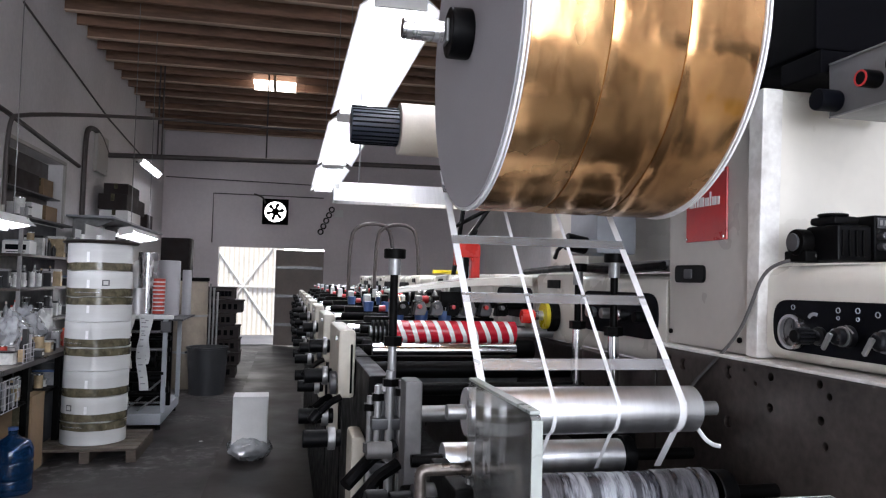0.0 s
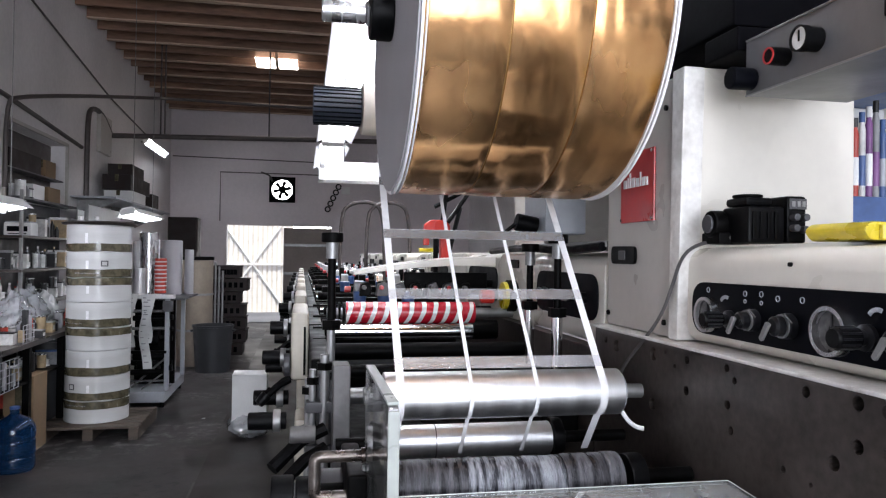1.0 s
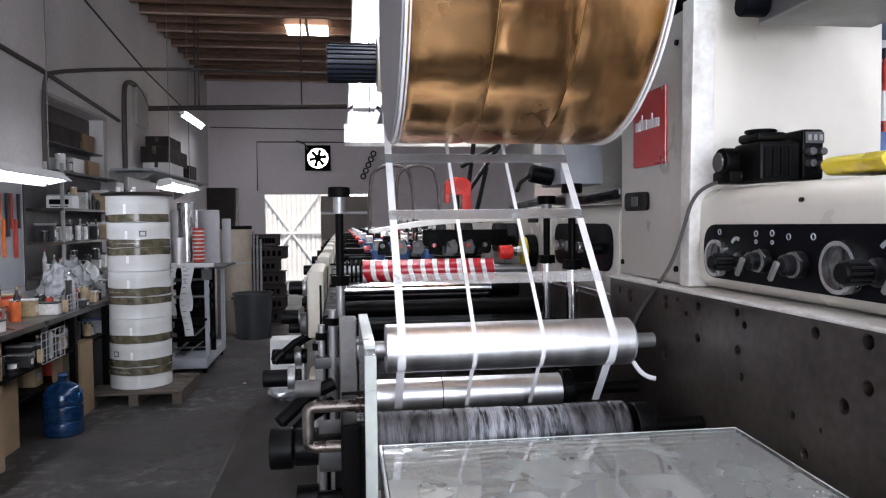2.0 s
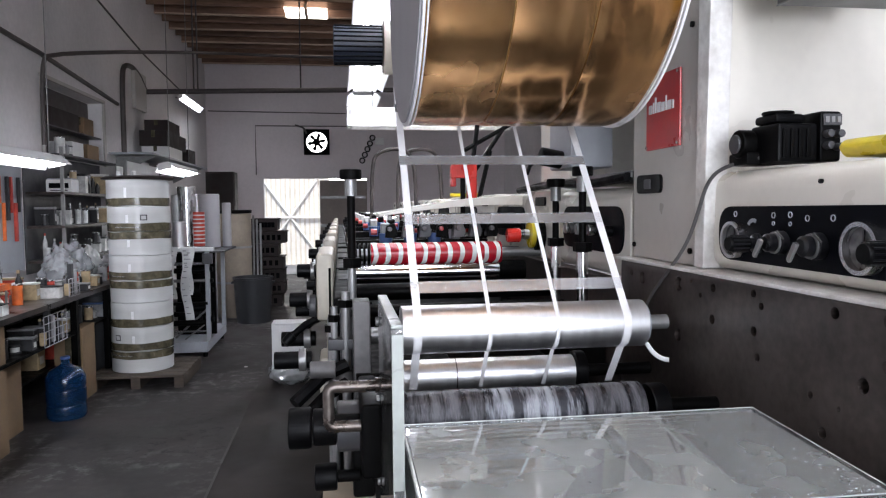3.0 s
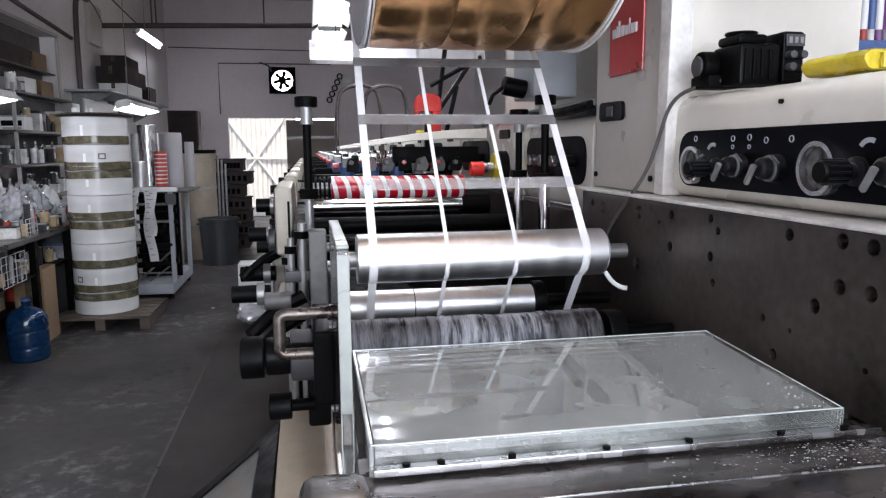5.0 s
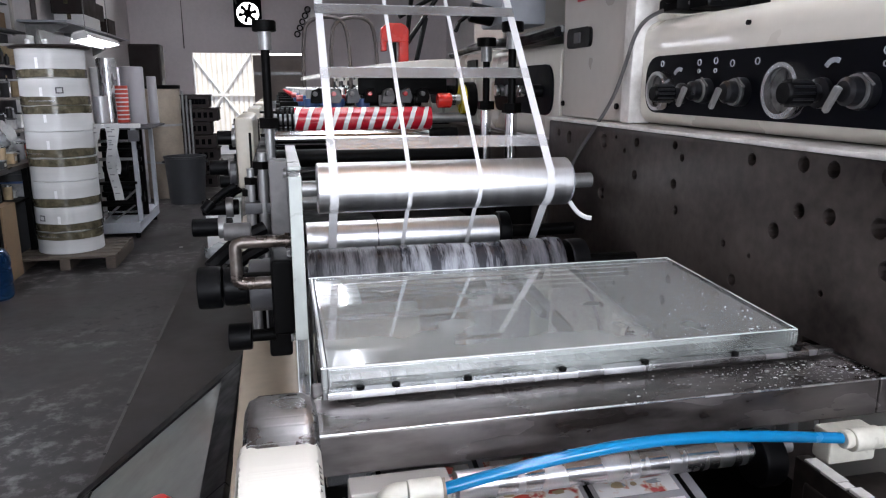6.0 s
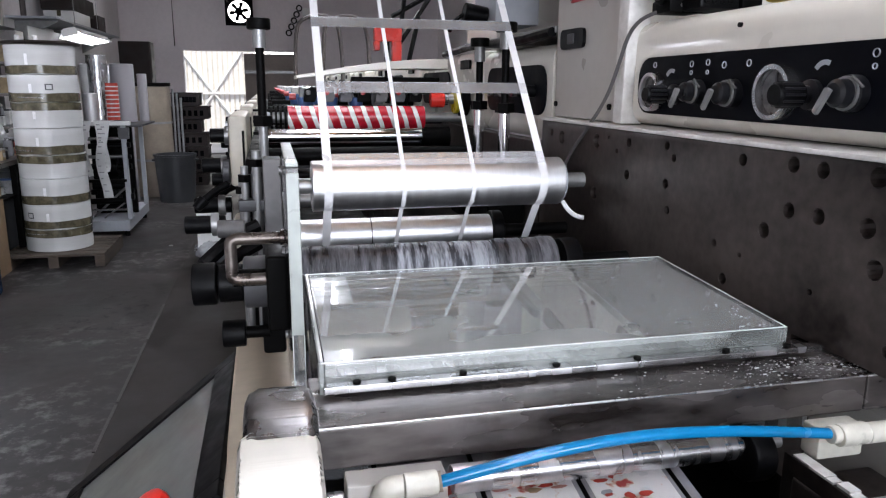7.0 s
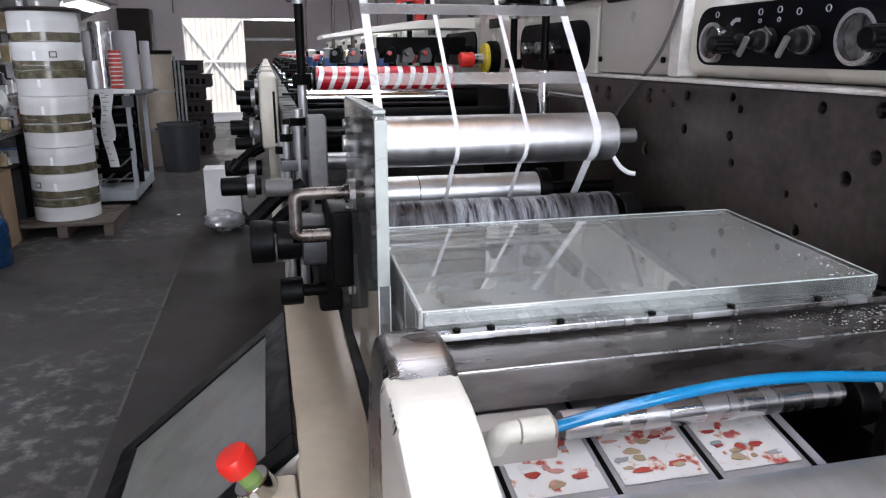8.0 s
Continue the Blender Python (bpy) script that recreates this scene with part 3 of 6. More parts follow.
HOLES = [(1.746, 1.424, 5.6), (1.696, 1.418, 10), (1.547, 1.422, 10), (1.503, 1.431, 2.6), (1.473, 1.412, 3.4), (1.434, 1.428, 5.8),
         (1.325, 1.432, 5.0), (1.306, 1.417, 4.6), (1.436, 1.379, 6.4), (1.323, 1.380, 5.8), (1.548, 1.335, 9), (1.314, 1.345, 5),
         (1.159, 1.429, 6), (1.075, 1.432, 7), (1.033, 1.431, 7), (1.075, 1.384, 7), (1.032, 1.385, 7), (1.111, 1.356, 7.4), (1.200, 1.323, 4),
         (1.149, 1.319, 2.6), (1.177, 1.283, 6), (1.032, 1.307, 3), (0.97, 1.385, 8), (0.965, 1.432, 8), (0.956, 1.349, 8), (0.90, 1.40, 7),
         (0.86, 1.35, 7), (0.93, 1.28, 5)]
bm = M()
for hy, hz, hr in HOLES:
    hy, hz = hy - 1.1 , hz
    cyl(bm, (XP - 1.1 - 0.02, hy - 0.9, hz), (XP - 1.1 + 0.045, hy - 0.9, hz), hr * 0.00125, seg=14)
bmesh.ops.translate(bm, verts=bm.verts, vec=(1.1, 2.0, 0))
cut(plate, bm)
cut(plate, box(M(), (XP - 0.02, 0.30, 0.50), (XP + 0.06, 1.0505, 1.256)))
# black box added behind the plate to keep its drilled holes dark
part("hole_backing", box(M(), (0.955, 1.056, 1.205), (1.30, 1.80, 1.44), 0.004), IRON, press)
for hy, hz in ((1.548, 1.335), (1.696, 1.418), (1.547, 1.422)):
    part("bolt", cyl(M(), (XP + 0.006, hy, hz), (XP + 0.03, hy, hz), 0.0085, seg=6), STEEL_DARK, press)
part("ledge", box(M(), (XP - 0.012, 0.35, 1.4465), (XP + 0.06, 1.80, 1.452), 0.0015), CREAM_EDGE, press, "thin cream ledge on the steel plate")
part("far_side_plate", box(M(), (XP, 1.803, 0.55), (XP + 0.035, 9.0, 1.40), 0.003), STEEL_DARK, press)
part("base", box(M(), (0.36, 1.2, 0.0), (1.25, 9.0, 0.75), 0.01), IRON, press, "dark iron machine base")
part("base_front", box(M(), (XP + 0.04, 0.3, 0.0), (1.3, 1.19, 1.2), 0.01), CREAM_GREY, press)

# control console beside the plate
def console(y0, y1, name="console"):
    c = part(name, prism(M(), rounded([(0.91, 1.453), (0.91, 1.605), (1.32, 1.63), (1.32, 1.453)], 0.03), 1, y0, y1), CREAM, press, "rounded cream enamel console")
    return c

con = console(0.30, 1.478)
pan = [(y, z) for y, z in rounded([(0.62, 1.469), (0.62, 1.556), (1.455, 1.552), (1.455, 1.472)], 0.035, 6)]
part("panel", prism(M(), pan, 0, 0.905, 0.9105), NAVY, con, "black rounded control panel with dials")

REGULATOR = mat("oiled_dark_steel", (0.008, 0.0085, 0.011), 0.36, 0.3, scale=30, fine=120, var=0.2)
def dial(y, z, r):
    y -= 0.013
    part("bezel", ring(M(), (0.898, y, z), (1, 0, 0), r, r * 0.83, 0.016, 40), STEEL, con, "chrome gauge ring")
    part("dial_face", cyl(M(), (0.8995, y, z), (0.9046, y, z), r * 0.84, seg=32), mat("worn_dial", (0.20, 0.20, 0.20), 0.35, 0.4, col2=(0.06, 0.06, 0.062), scale=60, fine=140), con, "grey dial")
    part("needle", box(M(), (0.8965, y - 0.0011, z - r * 0.3), (0.8985, y + 0.0011, z + r * 0.7), 0, ), GREY_DARK, con)

def knob(y, z, r, lever):
    if lever:
        part("knob_base", lathe(M(), [(r * 1.25, 0), (r * 1.25, 0.010), (r, 0.012), (r * 0.96, 0.024), (r * 0.7, 0.027)], (0.9045, y, z), (-1, 0, 0), 24), REGULATOR, con, "dark steel regulator body")
        part("collar", ring(M(), (0.8915, y, z), (1, 0, 0), r * 1.16, r * 1.0, 0.003, 28), STEEL_GREY, con)
        part("lever", prism(M(), rounded([(y - 0.004, z + 0.003), (y + 0.003, z + 0.006), (y + 0.017, z - 0.017), (y + 0.012, z - 0.021)], 0.002, 3), 0, 0.870, 0.8750, 0.001), STEEL_GREY, con, "steel switch lever")
        part("pointer", tube(M(), [(0.889, y - 0.010, z + 0.016), (0.889, y - 0.024, z + 0.006)], 0.0014, 6), GREY_POST, con)
    else:
        part("knob_base", lathe(M(), [(r * 1.15, 0), (r * 1.15, 0.006), (r * 0.7, 0.008), (r * 0.7, 0.016)], (0.9045, y, z), (-1, 0, 0), 24), REGULATOR, con)
        part("knob", lathe(M(), [(r * 0.9, 0), (r * 0.92, 0.026), (r * 0.78, 0.030), (r * 0.3, 0.030)], (0.888, y, z), (-1, 0, 0), 20), RUBBER, con, "black fluted knob")
        for i in range(12):
            a = i * math.pi / 6
            part("rib", cyl(M(), (0.886, y + math.cos(a) * r * 0.93, z + math.sin(a) * r * 0.93), (0.862, y + math.cos(a) * r * 0.93, z + math.sin(a) * r * 0.93), 0.0013, seg=6), REGULATOR, con)

dial(1.411, 1.503, 0.027)
knob(1.347, 1.500, 0.012, False)
knob(1.290, 1.504, 0.0125, True)
knob(1.215, 1.503, 0.0135, True)
dial(1.145, 1.505, 0.030)
knob(1.083, 1.503, 0.0135, False)
knob(1.025, 1.505, 0.014, True)
dial(0.92, 1.505, 0.029)
knob(0.862, 1.505, 0.0135, False)
for y, z in ((1.407, 1.541), (1.312, 1.540), (1.275, 1.541), (1.240, 1.537), (1.192, 1.538), (1.007, 1.542), (0.972, 1.545)):
    part("symbol", ring(M(), (0.9043, y, z), (1, 0, 0), 0.0042, 0.0034, 0.0012, 16), INK, con)
for y, z in ((1.312, 1.529), (1.275, 1.529), (1.007, 1.530), (0.972, 1.532)):
    part("symbol", ring(M(), (0.9043, y, z), (1, 0, 0), 0.0030, 0.0022, 0.0012, 12), INK, con)
for y, z in ((1.36, 1.530), (1.07, 1.533)):
    pts = [(y + math.cos(a) * r, z - 0.012 + math.sin(a) * r) for r, s in ((0.017, 1), (0.012, -1)) for a in ((0.6 + 1.4 * (k if s > 0 else 5 - k) / 5) for k in range(6))]
    part("symbol", prism(M(), pts, 0, 0.9036, 0.9048), INK, con)
part("screw", cyl(M(), (0.907, 1.222, 1.583), (0.911, 1.222, 1.583), 0.003, seg=10), RUBBER, con)

# upright column with the maker's plate and a latch
col = part("column", box(M(), (0.90, 1.513, 1.453), (1.228, 1.779, 1.90), 0.006), CREAM_GREY, press, "grey-cream upright column")
part("edge_post", prism(M(), [(1.480, 1.453), (1.510, 1.453), (1.503, 1.905), (1.464, 1.905)], 0, 0.892, 0.93, 0.003), CREAM_EDGE, press, "white chipped corner post")
sign = part("name_plate", box(M(), (0.895, 1.571, 1.656), (0.8995, 1.706, 1.789), 0.002), RED, col, "glossy red name plate with white mark")
for i, (a, b, hgt) in enumerate(((0.0, 0.013, 0.016), (0.017, 0.021, 0.020), (0.025, 0.030, 0.028), (0.034, 0.048, 0.018), (0.052, 0.064, 0.016), (0.068, 0.072, 0.026), (0.076, 0.089, 0.016), (0.093, 0.099, 0.015))):
    part("mark", box(M(), (0.8935, 1.691 - b, 1.722), (0.8948, 1.691 - a, 1.722 + hgt), 0), GLAZE, sign)
for y, z in ((1.577, 1.662), (1.700, 1.662), (1.577, 1.783), (1.700, 1.783)):
    part("screw", cyl(M(), (0.8925, y, z), (0.8955, y, z), 0.003, seg=10), CHROME, sign)
latch = part("latch", prism(M(), rounded([(1.643, 1.577), (1.643, 1.611), (1.745, 1.612), (1.745, 1.577)], 0.012), 0, 0.894, 0.902), RUBBER, col, "black recessed latch")
part("latch_plate", box(M(), (0.891, 1.680, 1.585), (0.8945, 1.708, 1.603), 0.002), GREY_DARK, latch)
for y, z in ((1.535, 1.478), (1.765, 1.478), (1.535, 1.85)):
    part("screw", cyl(M(), (0.896, y, z), (0.902, y, z), 0.005, seg=12), IRON, col)

# cabinet wall, top box with gauges and the dark hood above
part("cabinet_wall", box(M(), (0.935, 1.487, 1.60), (1.232, 1.512, 1.911), 0.003), CREAM, press, "white cabinet wall behind the console")
hood = part("hood", box(M(), (0.94, 1.40, 1.955), (1.6, 2.3, 2.7), 0.006), BLACK, press, "black hood over the cabinet")
part("hood_edge", box(M(), (0.94, 1.39, 1.913), (1.55, 1.486, 1.952), 0.004), BLACK, press)
tb = part("gauge_box", box(M(), (0.95, 0.75, 1.840), (1.13, 1.385, 1.925), 0.003), mat("grey_gauge_enamel", (0.10, 0.10, 0.104), 0.4, var=0.1, scale=8, fine=60), press, "grey box with gauges under the hood")
part("gauge_bezel", ring(M(), (0.925, 1.226, 1.882), (1, 0, 0), 0.0175, 0.0150, 0.010, 28), RUBBER, tb)
part("gauge_face", cyl(M(), (0.9225, 1.226, 1.882), (0.9298, 1.226, 1.882), 0.0149, seg=24), WHITE, tb, "white pressure gauge")
part("gauge_needle", box(M(), (0.9205, 1.2250, 1.878), (0.9222, 1.2268, 1.893)), RUBBER, tb)
part("knob", cyl(M(), (0.92, 1.287, 1.875), (0.949, 1.287, 1.875), 0.013, seg=16, bev=0.002), RUBBER, tb)
part("knob_mark", ring(M(), (0.921, 1.287, 1.875), (1, 0, 0), 0.012, 0.0095, 0.004, 16), RED, tb)
part("knob", cyl(M(), (0.91, 1.365, 1.862), (0.949, 1.365, 1.862), 0.017, seg=16, bev=0.003), NAVY, tb)
part("gauge_body", cyl(M(), (0.930, 1.226, 1.882), (0.9495, 1.226, 1.882), 0.0165, seg=24, bev=0.001), RUBBER, tb)
part("edge_line", box(M(), (0.9485, 0.752, 1.9235), (0.9512, 1.383, 1.9262), 0.0005), STEEL_GREY, tb)
part("edge_line", box(M(), (0.9485, 0.752, 1.8388), (0.9512, 1.383, 1.8415), 0.0005), STEEL_GREY, tb)
part("switch", box(M(), (0.935, 1.06, 1.87), (0.949, 1.10, 1.90), 0.003), RUBBER, tb)

# following stations along the press: console, oval panel, column, cylinders, knobs
PITCH = 0.80
def station(i):
    y0 = 1.788 + PITCH * i
    c = part("console", prism(M(), rounded([(0.90, 1.402), (0.90, 1.592), (1.25, 1.61), (1.25, 1.402)], 0.03), 1, y0, y0 + 0.47), CREAM, press)
    oval = rounded([(y0 + 0.03, 1.452), (y0 + 0.03, 1.553), (y0 + 0.43, 1.553), (y0 + 0.43, 1.452)], 0.045, 6)
    o = part("panel", prism(M(), oval, 0, 0.896, 0.901), NAVY, c)
    for k in range(4):
        part("knob", cyl(M(), (0.872, y0 + 0.09 + 0.085 * k, 1.50), (0.896, y0 + 0.09 + 0.085 * k, 1.50), 0.013, seg=12, bev=0.002), (RUBBER, STEEL, STEEL_GREY, STEEL)[k], o)
    cl = part("column", box(M(), (0.895, y0 + 0.474, 1.402), (1.25, y0 + PITCH - 0.004, 1.60), 0.015), CREAM, press)
    part("latch", box(M(), (0.889, y0 + 0.58, 1.555), (0.8945, y0 + 0.68, 1.580), 0.003), RUBBER, cl)
    part("disc", cyl(M(), (0.855, y0 + 0.62, 1.475), (0.868, y0 + 0.62, 1.475), 0.040, seg=24, bev=0.003), YELLOW if i == 0 else STEEL_GREY, cl, "yellow gear disc" if i == 0 else "")
    part("gear", cyl(M(), (0.87, y0 + 0.62, 1.475), (0.893, y0 + 0.62, 1.475), 0.046, seg=24), IRON, cl)
    part("shaft_end", cyl(M(), (0.83, y0 + 0.62, 1.475), (0.854, y0 + 0.62, 1.475), 0.014, seg=14), STEEL, cl)
    part("red_knob", cyl(M(), (0.79, y0 + 0.62, 1.472), (0.829, y0 + 0.62, 1.472), 0.020, seg=16, bev=0.004), RED_BRIGHT if i < 2 else RED, cl)
    # near-side frame plates with black hand knobs
    yf = 2.28 + PITCH * i
    f = part("frame_plate", box(M(), (0.258, yf, 1.262), (0.303, yf + 0.36, 1.437), 0.010), PLATE_CREAM, press, "cream operator-side frame plate")
    part("slot", box(M(), (0.290, yf - 0.003, 1.275), (0.296, yf + 0.004, 1.40), 0.001), IRON, f)
    part("frame_plate", box(M(), (0.272, yf - 0.28, 1.05), (0.303, yf - 0.16, 1.225), 0.008), PLATE_CREAM, press)
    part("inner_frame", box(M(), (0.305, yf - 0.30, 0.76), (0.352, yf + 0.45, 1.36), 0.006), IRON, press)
    for dy, dz, ln in ((0.05, 1.21, 0.09), (0.16, 1.30, 0.075), (-0.22, 1.21, 0.085), (0.28, 1.37, 0.06)):
        k = part("hand_knob", cyl(M(), (0.254 - ln, yf + dy, dz), (0.254, yf + dy, dz), 0.020, seg=14, bev=0.003), RUBBER, f)
        part("collar", cyl(M(), (0.254 - ln * 0.35, yf + dy, dz), (0.254 - ln * 0.15, yf + dy, dz), 0.026, seg=14, bev=0.002), STEEL_GREY, k)
    for dy, drop in ((-0.12, 0.0), (0.22, 0.05)):
        lv = part("lever", tube(M(), [(0.258, yf + dy, 1.285 - drop), (0.235, yf + dy - 0.01, 1.275 - drop), (0.205, yf + dy - 0.03, 1.252 - drop)], 0.009, 8), RUBBER, f)
        part("grip", cyl(M(), (0.206, yf + dy - 0.03, 1.254 - drop), (0.188, yf + dy - 0.04, 1.236 - drop), 0.014, 0.011, seg=12, bev=0.002), RUBBER, lv)
    part("boss", cyl(M(), (0.240, yf + 0.02, 1.30), (0.257, yf + 0.02, 1.30), 0.030, seg=18, bev=0.003), GREY_DARK, f)
    part("bolt", cyl(M(), (0.252, yf + 0.012, 1.415), (0.2575, yf + 0.012, 1.415), 0.007, seg=6), STEEL_GREY, f)
    # cylinders between the frames
    for dy, z, r, mm, n in ((0.0, 1.335, 0.022, IRON, "roller"), (0.06, 1.38, 0.020, CHROME, "roller"), (0.05, 1.31, 0.018, STEEL_GREY, "roller"), (0.14, 1.24, 0.05, IRON, "roller"),
                            (0.30, 1.36, 0.03, IRON, "roller"), (0.40, 1.41, 0.016, IRON, "rod"), (-0.10, 1.30, 0.016, IRON, "rod"), (-0.16, 1.25, 0.02, STEEL_GREY, "rod")):
        part(n, cyl(M(), (0.353, yf + dy, z), (0.893 if mm is IRON else 0.75, yf + dy, z), r, seg=18), mm, press)
    # doctor clamps and blue ink cups on the cross bar
    part("cross_bar", box(M(), (0.37, yf + 0.44, 1.42), (0.80, yf + 0.47, 1.45), 0.003), IRON, press)
    for k in range(5):
        x = 0.45 + 0.075 * k
        part("clamp", prism(M(), [(yf + 0.42, 1.45), (yf + 0.43, 1.50), (yf + 0.455, 1.505), (yf + 0.48, 1.47), (yf + 0.47, 1.45)], 0, x, x + 0.03, 0.003), (STEEL_GREY, IRON, STEEL, STEEL_GREY, IRON)[k], press)
        if i < 3 and k < 3:
            part("ink_cup", cyl(M(), (x + 0.01, yf + 0.34, 1.435), (x + 0.01, yf + 0.34, 1.475), 0.018, 0.022, seg=14), CLUTTER[3], press, "blue ink cup")
    for k in range(3):
        part("adjuster", cyl(M(), (0.42 + 0.13 * k, yf + 0.47, 1.475), (0.44 + 0.13 * k, yf + 0.47, 1.475), 0.010, seg=10), RED, press)
for i in range(8):
    station(i)

# bowed cream cover across the press with its dark recess and clamps
CURVE = [(0.436 + 0.440 * t, 1.537 + 0.050 * math.sin(t * math.pi / 2)) for t in (k / 10 for k in range(11))]
part("cross_cover", prism(M(), CURVE + [(x, z - 0.010 - 0.020 * (x - 0.436) / 0.44) for x, z in CURVE[::-1]], 1, 2.56, 2.76, 0.002), CREAM, press, "bowed cream cover across the rollers")
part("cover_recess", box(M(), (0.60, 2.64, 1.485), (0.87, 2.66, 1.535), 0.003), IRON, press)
for k in range(7):
    x = 0.455 + 0.052 * k
    cm = part("clamp", prism(M(), rounded([(x, 1.462), (x + 0.006, 1.498), (x + 0.030, 1.506), (x + 0.040, 1.480), (x + 0.034, 1.462)], 0.004, 3), 1, 2.585, 2.625, 0.002), (IRON, GREY_POST, GREY_DARK)[k % 3], press)
    part("clamp_knob", cyl(M(), (x + 0.014, 2.560, 1.489), (x + 0.014, 2.584, 1.489), 0.007, seg=14, bev=0.002), RED if k % 2 else GREY_POST, cm)
for k in range(6):
    part("slat", box(M(), (0.315, 2.30 + 0.03 * k, 1.30 + 0.028 * k), (0.402, 2.312 + 0.03 * k, 1.306 + 0.028 * k), 0.001), IRON, press)

part("junction_box", box(M(), (0.86, 2.05, 1.645), (0.965, 2.22, 1.95), 0.005), GREY_PAINT, press, "pale grey junction box")
part("bracket", box(M(), (0.90, 1.787, 1.611), (1.15, 2.22, 1.624), 0.002), STEEL_GREY, press)
part("upper_column", box(M(), (0.93, 2.262, 1.61), (1.25, 2.55, 2.4), 0.006), CREAM, press)
part("spot_lamp", cyl(M(), (0.80, 2.10, 1.675), (0.855, 2.10, 1.665), 0.022, seg=16, bev=0.004), RUBBER, press)
part("lamp_arm", tube(M(), [(0.80, 2.10, 1.67), (0.77, 2.08, 1.65), (0.76, 2.07, 1.63)], 0.005, 6), RUBBER, press)
part("cable", tube(M(), [(0.895, 1.79, 1.612), (0.888, 2.0, 1.603), (0.89, 2.3, 1.615), (0.9, 2.7, 1.605)], 0.010, 8, 1), RUBBER, press)

# tall adjusting screws
def adjusting_screw(x, y, z0, z1, sleeve=0.0125):
    s = part("adjusting_screw", cyl(M(), (x, y, z0 + 0.0845), (x, y, z1 - 0.03), 0.0085, seg=12), IRON, press, "tall dark adjusting screw")
    part("screw_head", cyl(M(), (x, y, z1 - 0.021), (x, y, z1), 0.023, seg=18, bev=0.003), IRON, s)
    part("screw_neck", cyl(M(), (x, y, z1 - 0.055), (x, y, z1 - 0.021), 0.013, seg=14), STEEL_GREY, s)
    part("lock_nut", cyl(M(), (x, y, z0 + 0.085), (x, y, z0 + 0.105), 0.021, seg=6), IRON, s)
    part("screw_shaft", cyl(M(), (x, y, z0 - 0.08), (x, y, z0 + 0.084), sleeve, seg=18, bev=0.001), CHROME if sleeve > 0.01 else STEEL_GREY, s, "bright steel sleeve")
adjusting_screw(0.345, 1.92, 1.345, 1.634, 0.009)
adjusting_screw(0.845, 1.92, 1.37, 1.64)
adjusting_screw(0.855, 2.15, 1.37, 1.622)
part("nip_block", box(M(), (0.318, 1.86, 1.20), (0.372, 1.97, 1.345), 0.004), GREY_DARK, press)
for x, y, z1, r in ((0.307, 1.84, 1.36, 0.007), (0.330, 1.83, 1.39, 0.009), (0.352, 1.835, 1.37, 0.007), (0.300, 1.90, 1.33, 0.008)):
    rd = part("guide_rod", cyl(M(), (x, y, 0.95), (x, y, z1), r, seg=14, bev=0.001), STEEL_GREY, press, "worn steel guide rod")
    part("rod_nut", cyl(M(), (x, y, z1 - 0.03), (x, y, z1 - 0.016), r * 1.9, seg=6), IRON, rd)
    part("rod_collar", cyl(M(), (x, y, 1.215), (x, y, 1.235), r * 1.7, seg=16, bev=0.001), GREY_POST, rd)
for z in (1.12, 1.19, 1.275):
    part("tie_block", box(M(), (0.294, 1.822, z), (0.366, 1.858, z + 0.022), 0.003), GREY_DARK, press)
part("nip_block", box(M(), (0.80, 1.88, 1.20), (0.883, 2.20, 1.31), 0.004), IRON, press)
part("grey_post", box(M(), (0.342, 1.72, 0.95), (0.374, 1.78, 1.384), 0.004), GREY_POST, press, "grey steel guide post")
part("inner_frame", box(M(), (0.335, 1.47, 1.12), (0.368, 1.715, 1.20), 0.005), IRON, press)
part("inner_frame", box(M(), (0.345, 1.33, 1.201), (0.372, 1.50, 1.30), 0.005), IRON, press)

# printed web cylinder of the first station (turns)
FLAG_AT = (0.59, 2.42, 1.425)
flag = thing("print_cylinder", FLAG_AT, "red and white printed web running over a cylinder", "cylinder")
part("web_wrap", cyl(M(), (0.405, 2.42, 1.425), (0.773, 2.42, 1.425), 0.031, seg=40), FLAG, flag)
part("core", cyl(M(), (0.353, 2.42, 1.425), (0.89, 2.42, 1.425), 0.014, seg=16), STEEL_GREY, flag)
for x in (0.36, 0.372, 0.384, 0.396):
    part("gear_ring", cyl(M(), (x, 2.42, 1.425), (x + 0.006, 2.42, 1.425), 0.030, seg=24), IRON, flag)

# big aluminium web roller (turns)
ROL = (0.62, 1.57, 1.355)
RR = 0.0395
roller = thing("web_roller", ROL, "wide brushed aluminium web roller on a steel shaft", "roller")
part("shell", cyl(M(), (0.417, ROL[1], ROL[2]), (0.829, ROL[1], ROL[2]), RR, seg=64, bev=0.002), SATIN, roller)
part("shaft", cyl(M(), (0.386, ROL[1], ROL[2]), (0.874, ROL[1], ROL[2]), 0.0125, seg=20), STEEL_GREY, roller)
part("end_ring", cyl(M(), (0.829, ROL[1], ROL[2]), (0.833, ROL[1], ROL[2]), 0.034, seg=40), GREY_PAINT, roller)

low = thing("guide_roller", (0.57, 1.66, 1.255), "steel guide roller with dark end rings", "roller")
part("shell", cyl(M(), (0.40, 1.66, 1.255), (0.735, 1.66, 1.255), 0.030, seg=48, bev=0.001), SATIN, low)
part("end_ring", cyl(M(), (0.736, 1.66, 1.255), (0.757, 1.66, 1.255), 0.036, seg=32, bev=0.003), RUBBER, low)
part("groove", ring(M(), (0.52, 1.66, 1.255), (1, 0, 0), 0.0303, 0.029, 0.0015, 40), IRON, low)
part("shaft", cyl(M(), (0.345, 1.66, 1.255), (0.884, 1.66, 1.255), 0.011, seg=16), IRON, low)

